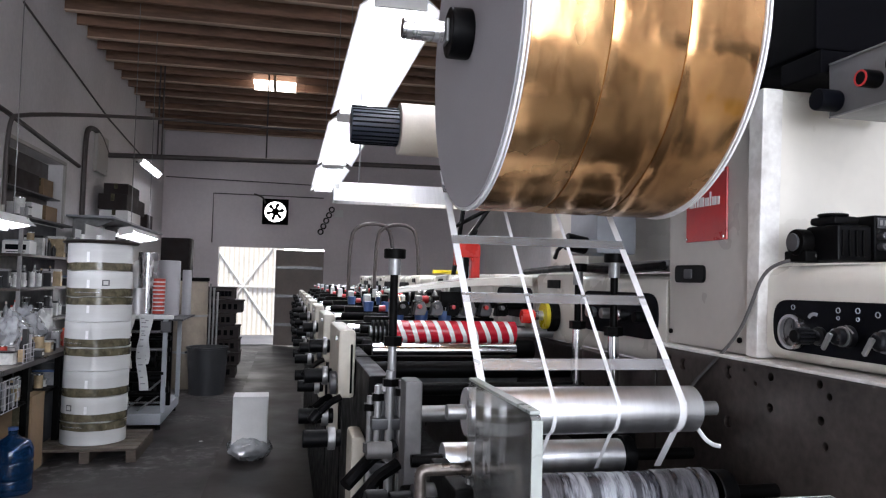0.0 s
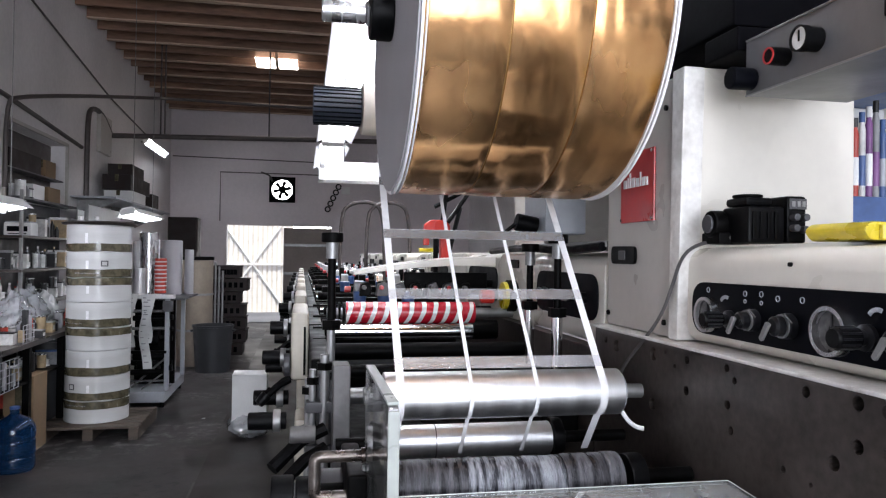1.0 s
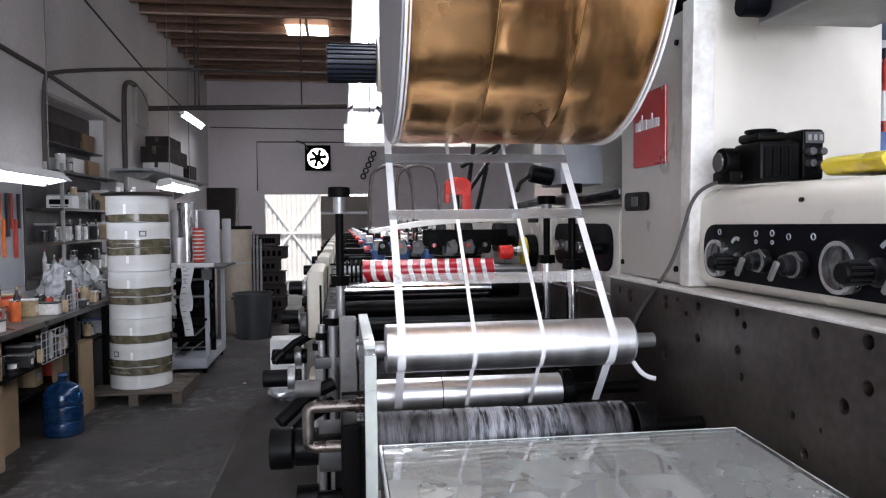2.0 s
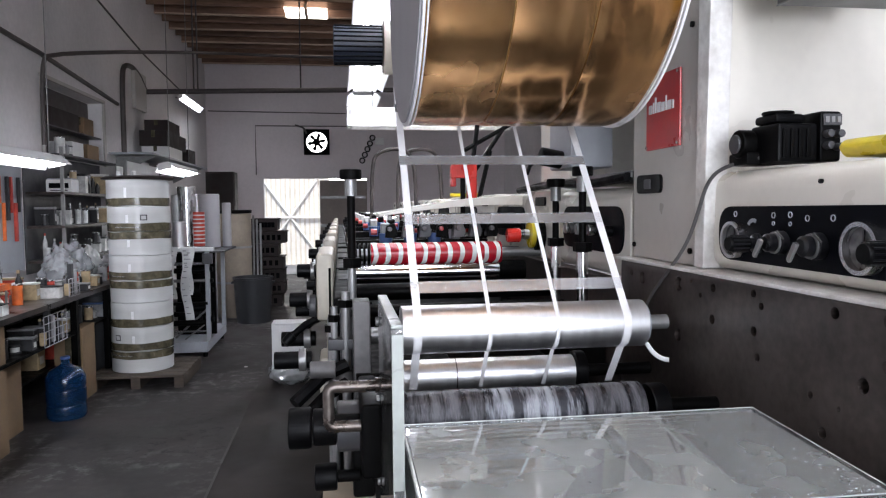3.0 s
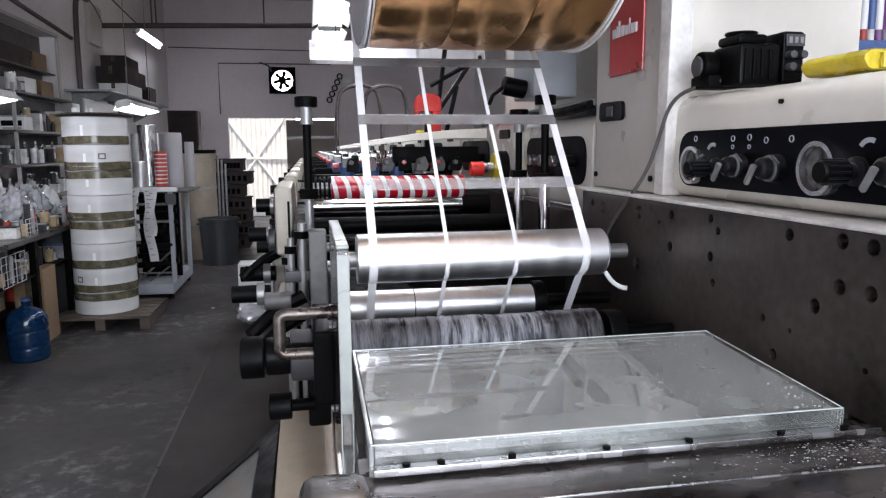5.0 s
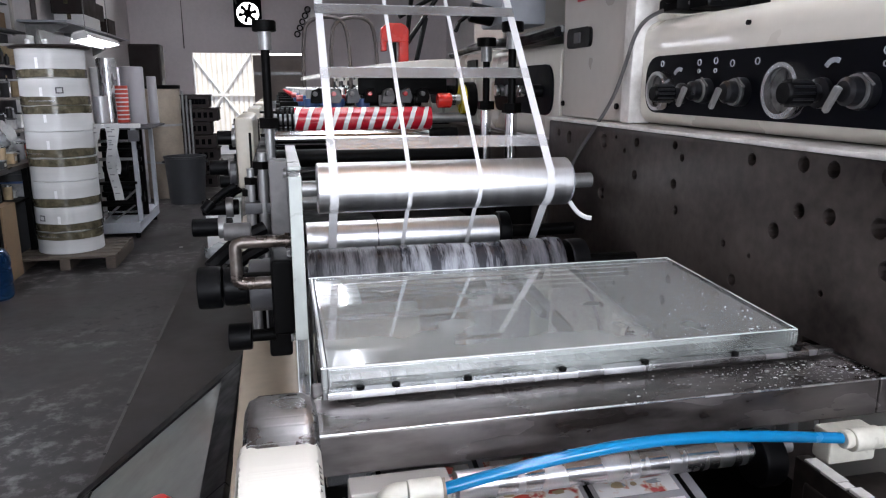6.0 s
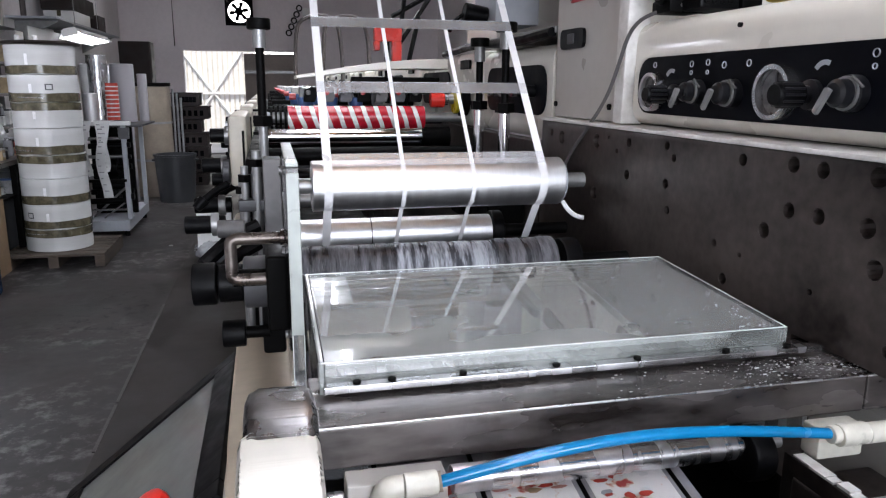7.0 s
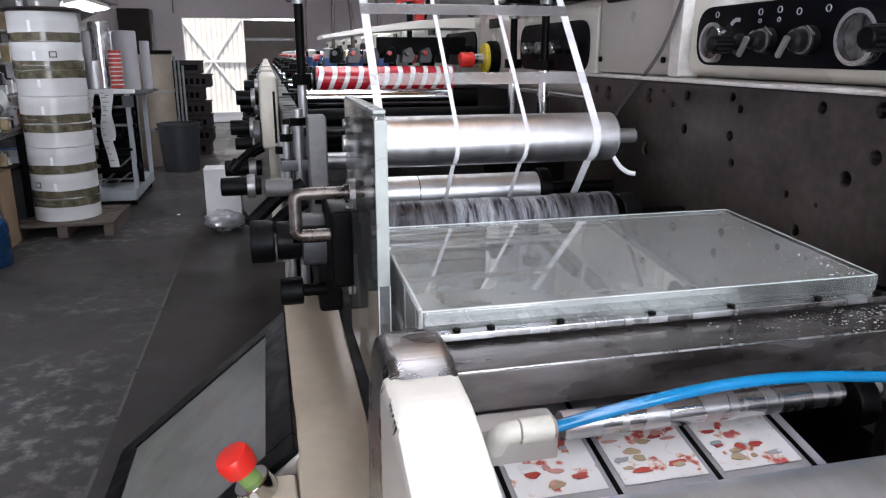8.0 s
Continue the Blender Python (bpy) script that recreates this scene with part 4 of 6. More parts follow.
# roller wrapped in shredded film (turns)
CR = (0.58, 1.42, 1.252)
crink = thing("film_wound_roller", CR, "roller wound with crumpled grey and silver film", "roller")
rng = random.Random(4)
x = 0.392
while x < 0.758:
    w = rng.choice((0.006, 0.012, 0.034, 0.055, 0.07)) * rng.uniform(0.8, 1.2)
    x1 = min(x + w, 0.76)
    r = 0.0385 + rng.uniform(-0.0012, 0.0016)
    bm = M()
    seg, rows = 40, max(3, int(w / 0.003))
    loops = []
    for j in range(rows + 1):
        t = j / rows
        rr = r - 0.0008 * (abs(t - 0.5) * 2) ** 8 + 0.0007 * noise.noise(Vector((x * 90 + t * w * 260, 3.1, 0.4)))
        loops.append([bm.verts.new((x + (x1 - x) * t, CR[1] + math.cos(2 * math.pi * k / seg) * (rr + rng.uniform(-0.0005, 0.0005)), CR[2] + math.sin(2 * math.pi * k / seg) * (rr + rng.uniform(-0.0005, 0.0005)))) for k in range(seg)])
    for a, b in zip(loops, loops[1:]):
        for k in range(seg):
            bm.faces.new((a[k], a[(k + 1) % seg], b[(k + 1) % seg], b[k]))
    bm.faces.new(loops[0])
    bm.faces.new(loops[-1][::-1])
    part("film_band", bm, CRINKLE_A if rng.random() < 0.5 else CRINKLE_B, crink)
    x = x1 + 0.0004
part("shaft", cyl(M(), (0.30, CR[1], CR[2]), (0.884, CR[1], CR[2]), 0.012, seg=16), IRON, crink)
part("flange", cyl(M(), (0.772, CR[1], CR[2]), (0.800, CR[1], CR[2]), 0.036, seg=32, bev=0.004), RUBBER, crink)
part("flange", cyl(M(), (0.376, CR[1], CR[2]), (0.388, CR[1], CR[2]), 0.030, seg=32, bev=0.002), RUBBER, crink)

part("link_arm", prism(M(), rounded([(0.80, 1.33), (0.80, 1.35), (0.868, 1.36), (0.868, 1.325)], 0.008), 2, 1.243, 1.252), STEEL_GREY, press, "slotted steel link arm")
part("waste_tail", tube(M(), [(0.832, 1.555, 1.322), (0.842, 1.548, 1.305), (0.856, 1.545, 1.296), (0.866, 1.54, 1.295)], 0.004, 8, 2), STRIP, press, "short curl of white waste film")
part("cable", tube(M(), [(0.884, 1.70, 1.335), (0.880, 1.655, 1.385), (0.880, 1.585, 1.435), (0.883, 1.515, 1.490), (0.885, 1.482, 1.545), (0.888, 1.462, 1.590), (0.898, 1.435, 1.612), (0.925, 1.38, 1.622)], 0.0030, 8, 3), GREY_POST, press, "grey cable looping over the console")

# clear acrylic guard beside the rollers
guard_shape = rounded([(1.112, 1.13), (1.372, 1.13), (1.372, 1.437), (1.112, 1.434)], 0.008, 4)
part("side_guard", prism(M(), guard_shape, 0, 0.3705, 0.3815, 0.001), GUARD, press, "thick clear acrylic side guard")
part("guard_edge", box(M(), (0.3700, 1.1085, 1.272), (0.3820, 1.1115, 1.430), 0.001), ACRYLIC_PALE, press, "pale sawn acrylic edge")
part("guard_edge", box(M(), (0.3700, 1.116, 1.4345), (0.3820, 1.368, 1.4385), 0.001), ACRYLIC_PALE, press)
for x in (0.3702, 0.3812):
    part("guard_bead", box(M(), (x, 1.1085, 1.135), (x + 0.0012, 1.1112, 1.2715), 0.0004), ACRYLIC_LIP, press)
for y, z in ((1.355, 1.405), (1.355, 1.30), (1.355, 1.19)):
    part("guard_screw", cyl(M(), (0.3660, y, z), (0.3700, y, z), 0.006, seg=12, bev=0.001), STEEL_GREY, press)
h = part("handle", tube(M(), [(0.3705, 1.352, 1.320), (0.325, 1.352, 1.320), (0.303, 1.352, 1.320), (0.303, 1.352, 1.305), (0.303, 1.352, 1.282), (0.303, 1.352, 1.267), (0.325, 1.352, 1.267), (0.3705, 1.352, 1.267)], 0.0078, 14, 2), HANDLE, press, "bent brown-worn steel handle")
for z in (1.320, 1.267):
    part("handle_collar", cyl(M(), (0.3640, 1.352, z), (0.3704, 1.352, z), 0.0105, seg=16, bev=0.001), HANDLE, h)
for dz, x0, x1, r in ((1.235, 0.243, 0.276, 0.030), (1.235, 0.278, 0.312, 0.027), (1.160, 0.279, 0.312, 0.020)):
    part("hand_knob", cyl(M(), (x0, 1.46, dz), (x1, 1.46, dz), r, seg=24, bev=0.003), RUBBER, press, "black round hand knob")
part("bearing_housing", cyl(M(), (0.3125, 1.46, 1.235), (0.368, 1.46, 1.235), 0.037, seg=28, bev=0.004), GREY_DARK, press)
part("knob_shaft", cyl(M(), (0.312, 1.46, 1.160), (0.345, 1.46, 1.160), 0.009, seg=12), IRON, press)
part("hand_knob", cyl(M(), (0.266, 1.66, 1.275), (0.31, 1.66, 1.275), 0.015, seg=16, bev=0.002), GREY_POST, press)
part("lever", tube(M(), [(0.33, 1.75, 1.262), (0.285, 1.735, 1.245), (0.236, 1.70, 1.206)], 0.013, 8), RUBBER, press)

part("lever", tube(M(), [(0.33, 1.72, 1.235), (0.292, 1.70, 1.218), (0.252, 1.665, 1.186)], 0.012, 8), RUBBER, press)
part("hand_wheel", cyl(M(), (0.262, 1.60, 1.188), (0.300, 1.60, 1.188), 0.021, seg=24, bev=0.003), STEEL_GREY, press, "knurled steel hand wheel")
part("wheel_rim", ring(M(), (0.281, 1.60, 1.188), (1, 0, 0), 0.0235, 0.0205, 0.010, 28), GREY_POST, press)

# acrylic cover over the die station
RAISE = Matrix.Translation((0, 1.0085, 1.2785)) @ pose(0, 0, 0, 3.2, 0, 0) @ Matrix.Translation((0, -1.0085, -1.2805))
def lid_box(a, b, bev):
    return box(M(), a, b, bev, RAISE)
cover = part("cover", lid_box((0.394, 1.012, 1.2745), (0.84, 1.252, 1.2805), 0.0015), ACRYLIC, press, "dusty clear acrylic cover, reflected brightness painted as pale haze")
part("cover_edge", lid_box((0.394, 1.2525, 1.262), (0.84, 1.2565, 1.2815), 0.001), ACRYLIC_EDGE, cover)
part("cover_edge", lid_box((0.8405, 1.012, 1.262), (0.8445, 1.2565, 1.2815), 0.001), ACRYLIC_EDGE, cover)
part("cover_edge", lid_box((0.394, 1.0075, 1.262), (0.8445, 1.0115, 1.2815), 0.001), ACRYLIC_EDGE, cover)
part("cover_edge", lid_box((0.3890, 1.0075, 1.205), (0.3935, 1.2565, 1.2820), 0.0012), ACRYLIC, cover, "clear acrylic side wall")
for y in (1.0075, 1.2525):
    part("corner_bead", cyl(M(), (0.3912, y + 0.002, 1.2635), (0.3912, y + 0.002, 1.2805 + (y - 1.0075) * 0.056), 0.0032, seg=12), ACRYLIC_EDGE, cover)
part("bottom_bead", lid_box((0.3905, 1.0055, 1.2618), (0.8440, 1.0073, 1.2640), 0.0004), ACRYLIC_LIP, cover)
part("top_bead", lid_box((0.3905, 1.008, 1.2822), (0.8440, 1.0100, 1.2832), 0.0004), ACRYLIC_LIP, cover, "bright polished lip")
part("top_bead", lid_box((0.3905, 1.2545, 1.2822), (0.8440, 1.2565, 1.2832), 0.0004), ACRYLIC_LIP, cover)
part("top_bead", lid_box((0.8425, 1.011, 1.2822), (0.8440, 1.2540, 1.2832), 0.0004), ACRYLIC_LIP, cover)
part("top_bead", lid_box((0.3905, 1.011, 1.2828), (0.3930, 1.2540, 1.2838), 0.0004), ACRYLIC_LIP, cover)
hinge = part("hinge_strip", box(M(), (0.392, 0.997, 1.2565), (0.878, 1.008, 1.263), 0.001), STEEL, press, "bright hinge strip with screws")
for x in (0.42, 0.45, 0.513, 0.60, 0.68, 0.773, 0.84):
    part("screw", cyl(M(), (x, 1.0015, 1.263), (x, 1.0015, 1.2662), 0.0036, seg=12, bev=0.0008), IRON, hinge)
part("die_bed", box(M(), (0.389, 1.01, 1.17), (0.883, 1.26, 1.20), 0.002), STEEL, press)
part("cross_beam", box(M(), (0.380, 0.945, 1.2165), (0.884, 1.05, 1.2525), 0.003), STEEL_BAR, press, "heavy ground steel cross beam")
part("beam_end", box(M(), (0.8845, 0.945, 1.2165), (1.03, 1.049, 1.2525), 0.003), STEEL_BAR, press)
# steel strip draws the highlight line along the worn front edge
part("worn_edge_glint", box(M(), (0.382, 0.9442, 1.2512), (1.03, 0.9462, 1.2530), 0.0005), STEEL, press, "bright strip drawn as the highlight on the beam's worn edge")

# air hose, fittings and blocks under the beam
part("hose_block", box(M(), (0.402, 0.918, 1.165), (0.480, 0.944, 1.2165), 0.002), CREAM_GREY, press, "pale grey hose block")
part("hose_block", box(M(), (0.818, 0.922, 1.186), (0.866, 0.9445, 1.2160), 0.003), IVORY, press)
hose = part("air_hose", tube(M(), [(0.466, 0.903, 1.221), (0.50, 0.900, 1.229), (0.56, 0.897, 1.240), (0.63, 0.897, 1.245), (0.71, 0.899, 1.239), (0.815, 0.906, 1.221)], 0.0047, 12, 3), BLUE_TUBE, press, "bright blue air hose")
for x0, x1, r, z0 in ((0.4425, 0.468, 0.0095, 1.2205), (0.812, 0.820, 0.0080, 1.2205), (0.820, 0.848, 0.0100, 1.219), (0.8485, 0.878, 0.0092, 1.218)):
    part("fitting", cyl(M(), (x0, 0.905, z0), (x1, 0.905, z0), r, seg=16, bev=0.0015), IVORY, hose, "ivory push-in fitting")
part("fitting", tube(M(), [(0.4420, 0.905, 1.2205), (0.433, 0.9055, 1.2205), (0.4285, 0.907, 1.217), (0.426, 0.914, 1.204)], 0.0085, 14, 2), IVORY, hose)
part("locking_ring", cyl(M(), (0.4682, 0.905, 1.2207), (0.4715, 0.9045, 1.2212), 0.0078, seg=16), TAN, hose, "brass-tan locking ring")
part("lock_stud", cyl(M(), (0.386, 0.93, 1.196), (0.401, 0.93, 1.196), 0.010, seg=20, bev=0.002), STEEL, press)
part("die_roller", cyl(M(), (0.484, 0.926, 1.2085), (0.738, 0.926, 1.2085), 0.0115, seg=40, bev=0.001), STEEL, press, "satin steel die roller")
part("die_roller_shaft", cyl(M(), (0.739, 0.926, 1.2085), (0.779, 0.926, 1.2085), 0.006, seg=14), STEEL_GREY, press)
part("die_roller_ring", cyl(M(), (0.742, 0.926, 1.200), (0.764, 0.926, 1.200), 0.024, seg=32, bev=0.004), RUBBER, press)
part("lower_plate", prism(M(), [(0.50, 1.186), (0.944, 1.186), (0.944, 0.9), (0.5, 0.9)], 0, 0.802, 0.816, 0.001), STEEL_DARK, press, "dark plate with a chipped edge")
chip = random.Random(17)
bm = M()
y = 0.52
while y < 0.93:
    ln = chip.uniform(0.006, 0.022)
    box(bm, (0.8012 + chip.uniform(0, 0.003), y, 1.1862), (0.8165 - chip.uniform(0, 0.006), min(y + ln, 0.94), 1.1875 + chip.uniform(0, 0.0018)), 0.0004)
    y += ln + chip.choice((0.0, 0.0004, 0.002))
part("chipped_edge", bm, CREAM_EDGE, press, "worn pale chipped edge")
part("lower_beam", box(M(), (0.80, 0.45, 1.10), (0.884, 0.93, 1.17), 0.004), STEEL_DARK, press)
part("lower_bed", box(M(), (0.38, 0.30, 0.75), (0.884, 1.19, 1.10), 0.006), IRON, press)
part("nip_roller", cyl(M(), (0.43, 0.773, 1.196), (0.80, 0.773, 1.196), 0.045, seg=48, bev=0.002), SATIN, press, "wide satin steel nip roller")

# end cap and beige operator arm
part("end_cap", prism(M(), rounded([(0.79, 0.80), (0.79, 1.285), (0.845, 1.318), (0.895, 1.316), (0.93, 1.24), (0.93, 0.80)], 0.02, 5), 0, 0.334, 0.379, 0.009), mat("satin_cap", (0.26, 0.25, 0.25), 0.28, 0.9, var=0.2, scale=26, fine=120, bump=0.03), press, "rounded satin steel end cap")
part("end_cover", prism(M(), rounded([(0.62, 0.80), (0.62, 1.195), (0.715, 1.272), (0.800, 1.305), (0.842, 1.309), (0.842, 0.80)], 0.012, 5), 0, 0.331, 0.379, 0.008), CREAM, press, "white enamel end cover")
for i in range(4):
    part("mark", box(M(), (0.350 + 0.007 * i, 0.690, 1.2465), (0.354 + 0.007 * i, 0.702, 1.2530)), RUBBER, press)
arm = part("arm", prism(M(), [(0.65, 0.50), (0.65, 0.98), (1.10, 1.04), (1.30, 1.06), (1.70, 1.075), (1.78, 1.03), (1.78, 0.50)], 0, 0.285, 0.374, 0.006), BEIGE, press, "beige cast operator arm")
part("arm_foot", prism(M(), [(0.75, 0.0), (0.75, 0.86), (1.1, 0.98), (1.28, 0.98), (1.28, 0.0)], 0, 0.20, 0.284, 0.01), BEIGE, press)

# touch screen sloping towards the aisle
SCR = Matrix.Translation((0.2835, 1.42, 1.060)) @ pose(0, 0, 0, 0, -39, 0)
scr = thing("touch_screen", (0.279, 1.42, 1.058), "dark touch screen in a black bezel, tilted to the aisle", "screen")
def on_screen(a, b, bev=0.0):
    return box(M(), a, b, bev, SCR)
part("housing", on_screen((-0.36, -0.225, -0.06), (0, 0.225, -0.006), 0.008), CREAM_GREY, scr)
part("bezel", on_screen((-0.362, -0.228, -0.006), (0.002, -0.192, 0.004), 0.002), RUBBER, scr)
part("bezel", on_screen((-0.362, 0.192, -0.006), (0.002, 0.228, 0.004), 0.002), RUBBER, scr)
part("bezel", on_screen((-0.040, -0.192, -0.006), (0.002, 0.192, 0.004), 0.002), RUBBER, scr)
part("bezel", on_screen((-0.362, -0.192, -0.006), (-0.322, 0.192, 0.004), 0.002), RUBBER, scr)
part("display", on_screen((-0.3225, -0.192, -0.005), (-0.0395, 0.192, 0.000)), mat("screen_glass", (0.20, 0.21, 0.20), 0.10, var=0.12, scale=8, fine=40, bump=0.02), scr, "grey switched-on display glass")
es = thing("emergency_stop", (0.235, 1.12, 1.02), "red mushroom emergency stop button", "button")
SV = Vector((-0.45, -0.12, 0.86)).normalized()
base = Vector((0.243, 1.143, 1.052))
part("housing", box(M(), (0.222, 1.118, 0.94), (0.284, 1.172, 1.046), 0.006), BEIGE, es)
part("collar", cyl(M(), base - SV * 0.01, base + SV * 0.012, 0.020, seg=24, bev=0.002), CHROME, es)
part("stem", cyl(M(), base + SV * 0.012, base + SV * 0.030, 0.011, seg=16), CLUTTER[6], es)
part("cap", lathe(M(), [(0.012, 0.026), (0.018, 0.030), (0.0195, 0.044), (0.017, 0.051), (0.008, 0.054)], base, SV, 24), RED_BRIGHT, es)

# labels on their moving web under the beam
LAB_P = 0.066
web = thing("label_web", (0.55, 0.88, 1.196), "web of printed white labels with red motifs", "label web")
TILT = Matrix.Translation((0, 0.92, 1.186)) @ pose(0, 0, 0, 12, 0, 0)
part("liner", box(M(), (0.425, -0.17, -0.0016), (0.69, 0.06, -0.0008), 0, TILT), PAPER_EDGE, web, "grey backing liner")
PINK = mat("pink_ink", (0.62, 0.30, 0.26), 0.4, var=0.15, scale=60, fine=150)
LAB_W = mat("printed_label", (0.84, 0.82, 0.81), 0.35, scale=55, fine=140, col2=(0.50, 0.10, 0.09))
for n in LAB_W.node_tree.nodes:
    if n.bl_idname == "ShaderNodeValToRGB":
        n.color_ramp.elements[0].position, n.color_ramp.elements[1].position = 0.52, 0.60
        e = n.color_ramp.elements.new(0.56)
        e.color = (0.70, 0.52, 0.42, 1)
for r in range(-3, 0):
    for c in range(3):
        x0 = 0.436 + c * 0.083
        yy = r * LAB_P
        lb = part("label", box(M(), (x0, yy, 0.0), (x0 + 0.070, yy + 0.058, 0.0006), 0, TILT), LAB_W, web)
        blot = random.Random(100 + 7 * c)
        for q0 in range(16):
            px, py = blot.uniform(0.008, 0.062), blot.uniform(0.008, 0.050)
            w, hh = blot.uniform(0.004, 0.015), blot.uniform(0.003, 0.008)
            prm = []
            for q in range(9):
                a = 2 * math.pi * q / 9
                rr = 0.5 + 0.3 * noise.noise(Vector((q * 1.7, px * 90, py * 90)))
                prm.append((x0 + px + math.cos(a) * rr * w, yy + py + math.sin(a) * rr * hh))
            bmm = prism(M(), prm, 2, 0.0007 + 0.00004 * q0, 0.0010 + 0.00004 * q0)
            bmesh.ops.transform(bmm, matrix=TILT, verts=bmm.verts)
            part("print_motif", bmm, (CLUTTER[1], CLUTTER[1], CLUTTER[5], PINK, GREY_PAINT, WHITE)[blot.randrange(6)], lb)
bm = M()
for x0 in (0.428, 0.5105, 0.5935, 0.6765):
    box(bm, (x0, -0.17, -0.0006), (x0 + 0.004, 0.06, 0.0002), 0, TILT)
part("gap_line", bm, IRON, web)

# rewind roll of gold foil waste
RX0, RX1, RC, RAD = 0.440, 0.828, (1.675, 2.02), 0.320
gold = thing("foil_roll", ((RX0 + RX1) / 2, RC[0], RC[1]), "huge crinkled gold foil waste roll with white edges", "foil roll")
rng = random.Random(9)
def drum(x0, x1, r, wob, seg=160, rows=14):
    bm = M()
    loops = []
    for j in range(rows + 1):
        t = j / rows
        loop = []
        for k in range(seg):
            a = 2 * math.pi * k / seg
            n = noise.noise(Vector((t * 7 + x0 * 40, math.cos(a) * 3.2, math.sin(a) * 3.2)))
            m = noise.noise(Vector((t * 2.2 + x0 * 9, math.cos(a) * 14, math.sin(a) * 14)))
            rr = r + wob * (0.6 * n + 0.5 * m) - 0.0022 * (abs(2 * t - 1)) ** 6
            loop.append(bm.verts.new((x0 + (x1 - x0) * t, RC[0] + math.cos(a) * rr, RC[1] + math.sin(a) * rr)))
        loops.append(loop)
    for a, b in zip(loops, loops[1:]):
        for k in range(seg):
            bm.faces.new((a[k], a[(k + 1) % seg], b[(k + 1) % seg], b[k]))
    bm.faces.new(loops[0])
    bm.faces.new(loops[-1][::-1])
    return bm
w3 = (RX1 - RX0 - 0.02) / 3
for i in range(3):
    part("foil_band", drum(RX0 + 0.01 + w3 * i + 0.0012, RX0 + 0.01 + w3 * (i + 1) - 0.0012, RAD, 0.0017), GOLD, gold, "gold foil band")
for x0, x1 in ((RX0 + 0.0075, RX0 + 0.0095), (RX1 - 0.0095, RX1 - 0.0075)):
    part("edge_strip", cyl(M(), (x0, *RC), (x1, *RC), RAD + 0.001, seg=96), STRIP, gold)
part("foil_core", cyl(M(), (RX0 + 0.0046, *RC), (RX1 - 0.0046, *RC), RAD - 0.006, seg=64), GOLD_SEAM, gold)
for x0, x1 in ((RX0, RX0 + 0.0045), (RX1 - 0.0045, RX1)):
    part("edge_strip", cyl(M(), (x0, *RC), (x1, *RC), RAD + 0.002, seg=96, bev=0.001), STRIP, gold, "white strip edge")
part("side_face", cyl(M(), (RX0 - 0.004, *RC), (RX0 - 0.0005, *RC), RAD - 0.004, seg=96, bev=0.001), PAPER_EDGE, gold, "grey wound side")
part("hub", cyl(M(), (RX0 - 0.045, *RC), (RX0 - 0.004, *RC), 0.046, seg=24, bev=0.004), RUBBER, gold, "black chuck hub")
part("hub_plate", box(M(), (RX0 - 0.052, RC[0] - 0.018, RC[1] - 0.022), (RX0 - 0.0455, RC[0] + 0.018, RC[1] + 0.022), 0.003), STEEL_GREY, gold)
part("spindle", cyl(M(), (RX0 - 0.13, *RC), (RX0 - 0.053, *RC), 0.019, seg=24, bev=0.002), STEEL, gold)
part("spindle", cyl(M(), (RX1, *RC), (0.97, *RC), 0.02, seg=20), STEEL_GREY, gold)

# second reel further along
reel = thing("paper_reel", (0.55, 2.75, 2.07), "pale paper reel on a dark blue core", "reel")
part("core", cyl(M(), (0.31, 2.75, 2.07), (0.465, 2.75, 2.07), 0.060, seg=32, bev=0.003), mat("blue_black_core", (0.02, 0.028, 0.05), 0.4, scale=20, fine=200, stretch=(0.3, 3, 3)), reel, "ribbed blue-black core")
for i in range(24):
    a = i * math.pi / 12
    part("rib", cyl(M(), (0.312, 2.75 + math.cos(a) * 0.060, 2.07 + math.sin(a) * 0.060), (0.464, 2.75 + math.cos(a) * 0.060, 2.07 + math.sin(a) * 0.060), 0.003, seg=6), NAVY, reel)
part("paper", cyl(M(), (0.467, 2.75, 2.065), (0.80, 2.75, 2.065), 0.085, seg=48, bev=0.003), mat("cream_paper", (0.62, 0.58, 0.50), 0.45, var=0.06, scale=8, fine=120), reel, "cream paper winding")
part("spindle", cyl(M(), (0.80, 2.75, 2.065), (0.95, 2.75, 2.065), 0.02, seg=16), STEEL_GREY, reel)

# waste strips between roller and roll
def tangent(p, c, r):
    d = Vector((c[0] - p[0], c[1] - p[1]))
    ang, off = math.atan2(d.x, d.y), math.asin(r / d.length)
    ln = math.sqrt(d.length ** 2 - r * r)
    return Vector((p[0] + math.sin(ang + off) * ln, p[1] + math.cos(ang + off) * ln)), ang + off
LOW = (ROL[1] - RR * 0.93, ROL[2] + RR * 0.40)
TOP, LEAN = tangent(LOW, RC, RAD)
WAY = Vector((0, math.sin(LEAN), math.cos(LEAN)))
OUT = Vector((0, -math.cos(LEAN), math.sin(LEAN)))
SLEN = (TOP - Vector(LOW)).length
def strip_path():
    pts = [Vector((0, 1.612, 1.246))]
    for k in range(9):
        a = math.radians(252 - 78 * k / 8)
        pts.append(Vector((0, ROL[1] + math.cos(a) * (RR + 0.0008), ROL[2] + math.sin(a) * (RR + 0.0008))))
    pts.append(Vector((0, *LOW)) + OUT * 0.001)
    pts.append(Vector((0, *TOP)) - WAY * 0.01)
    return pts
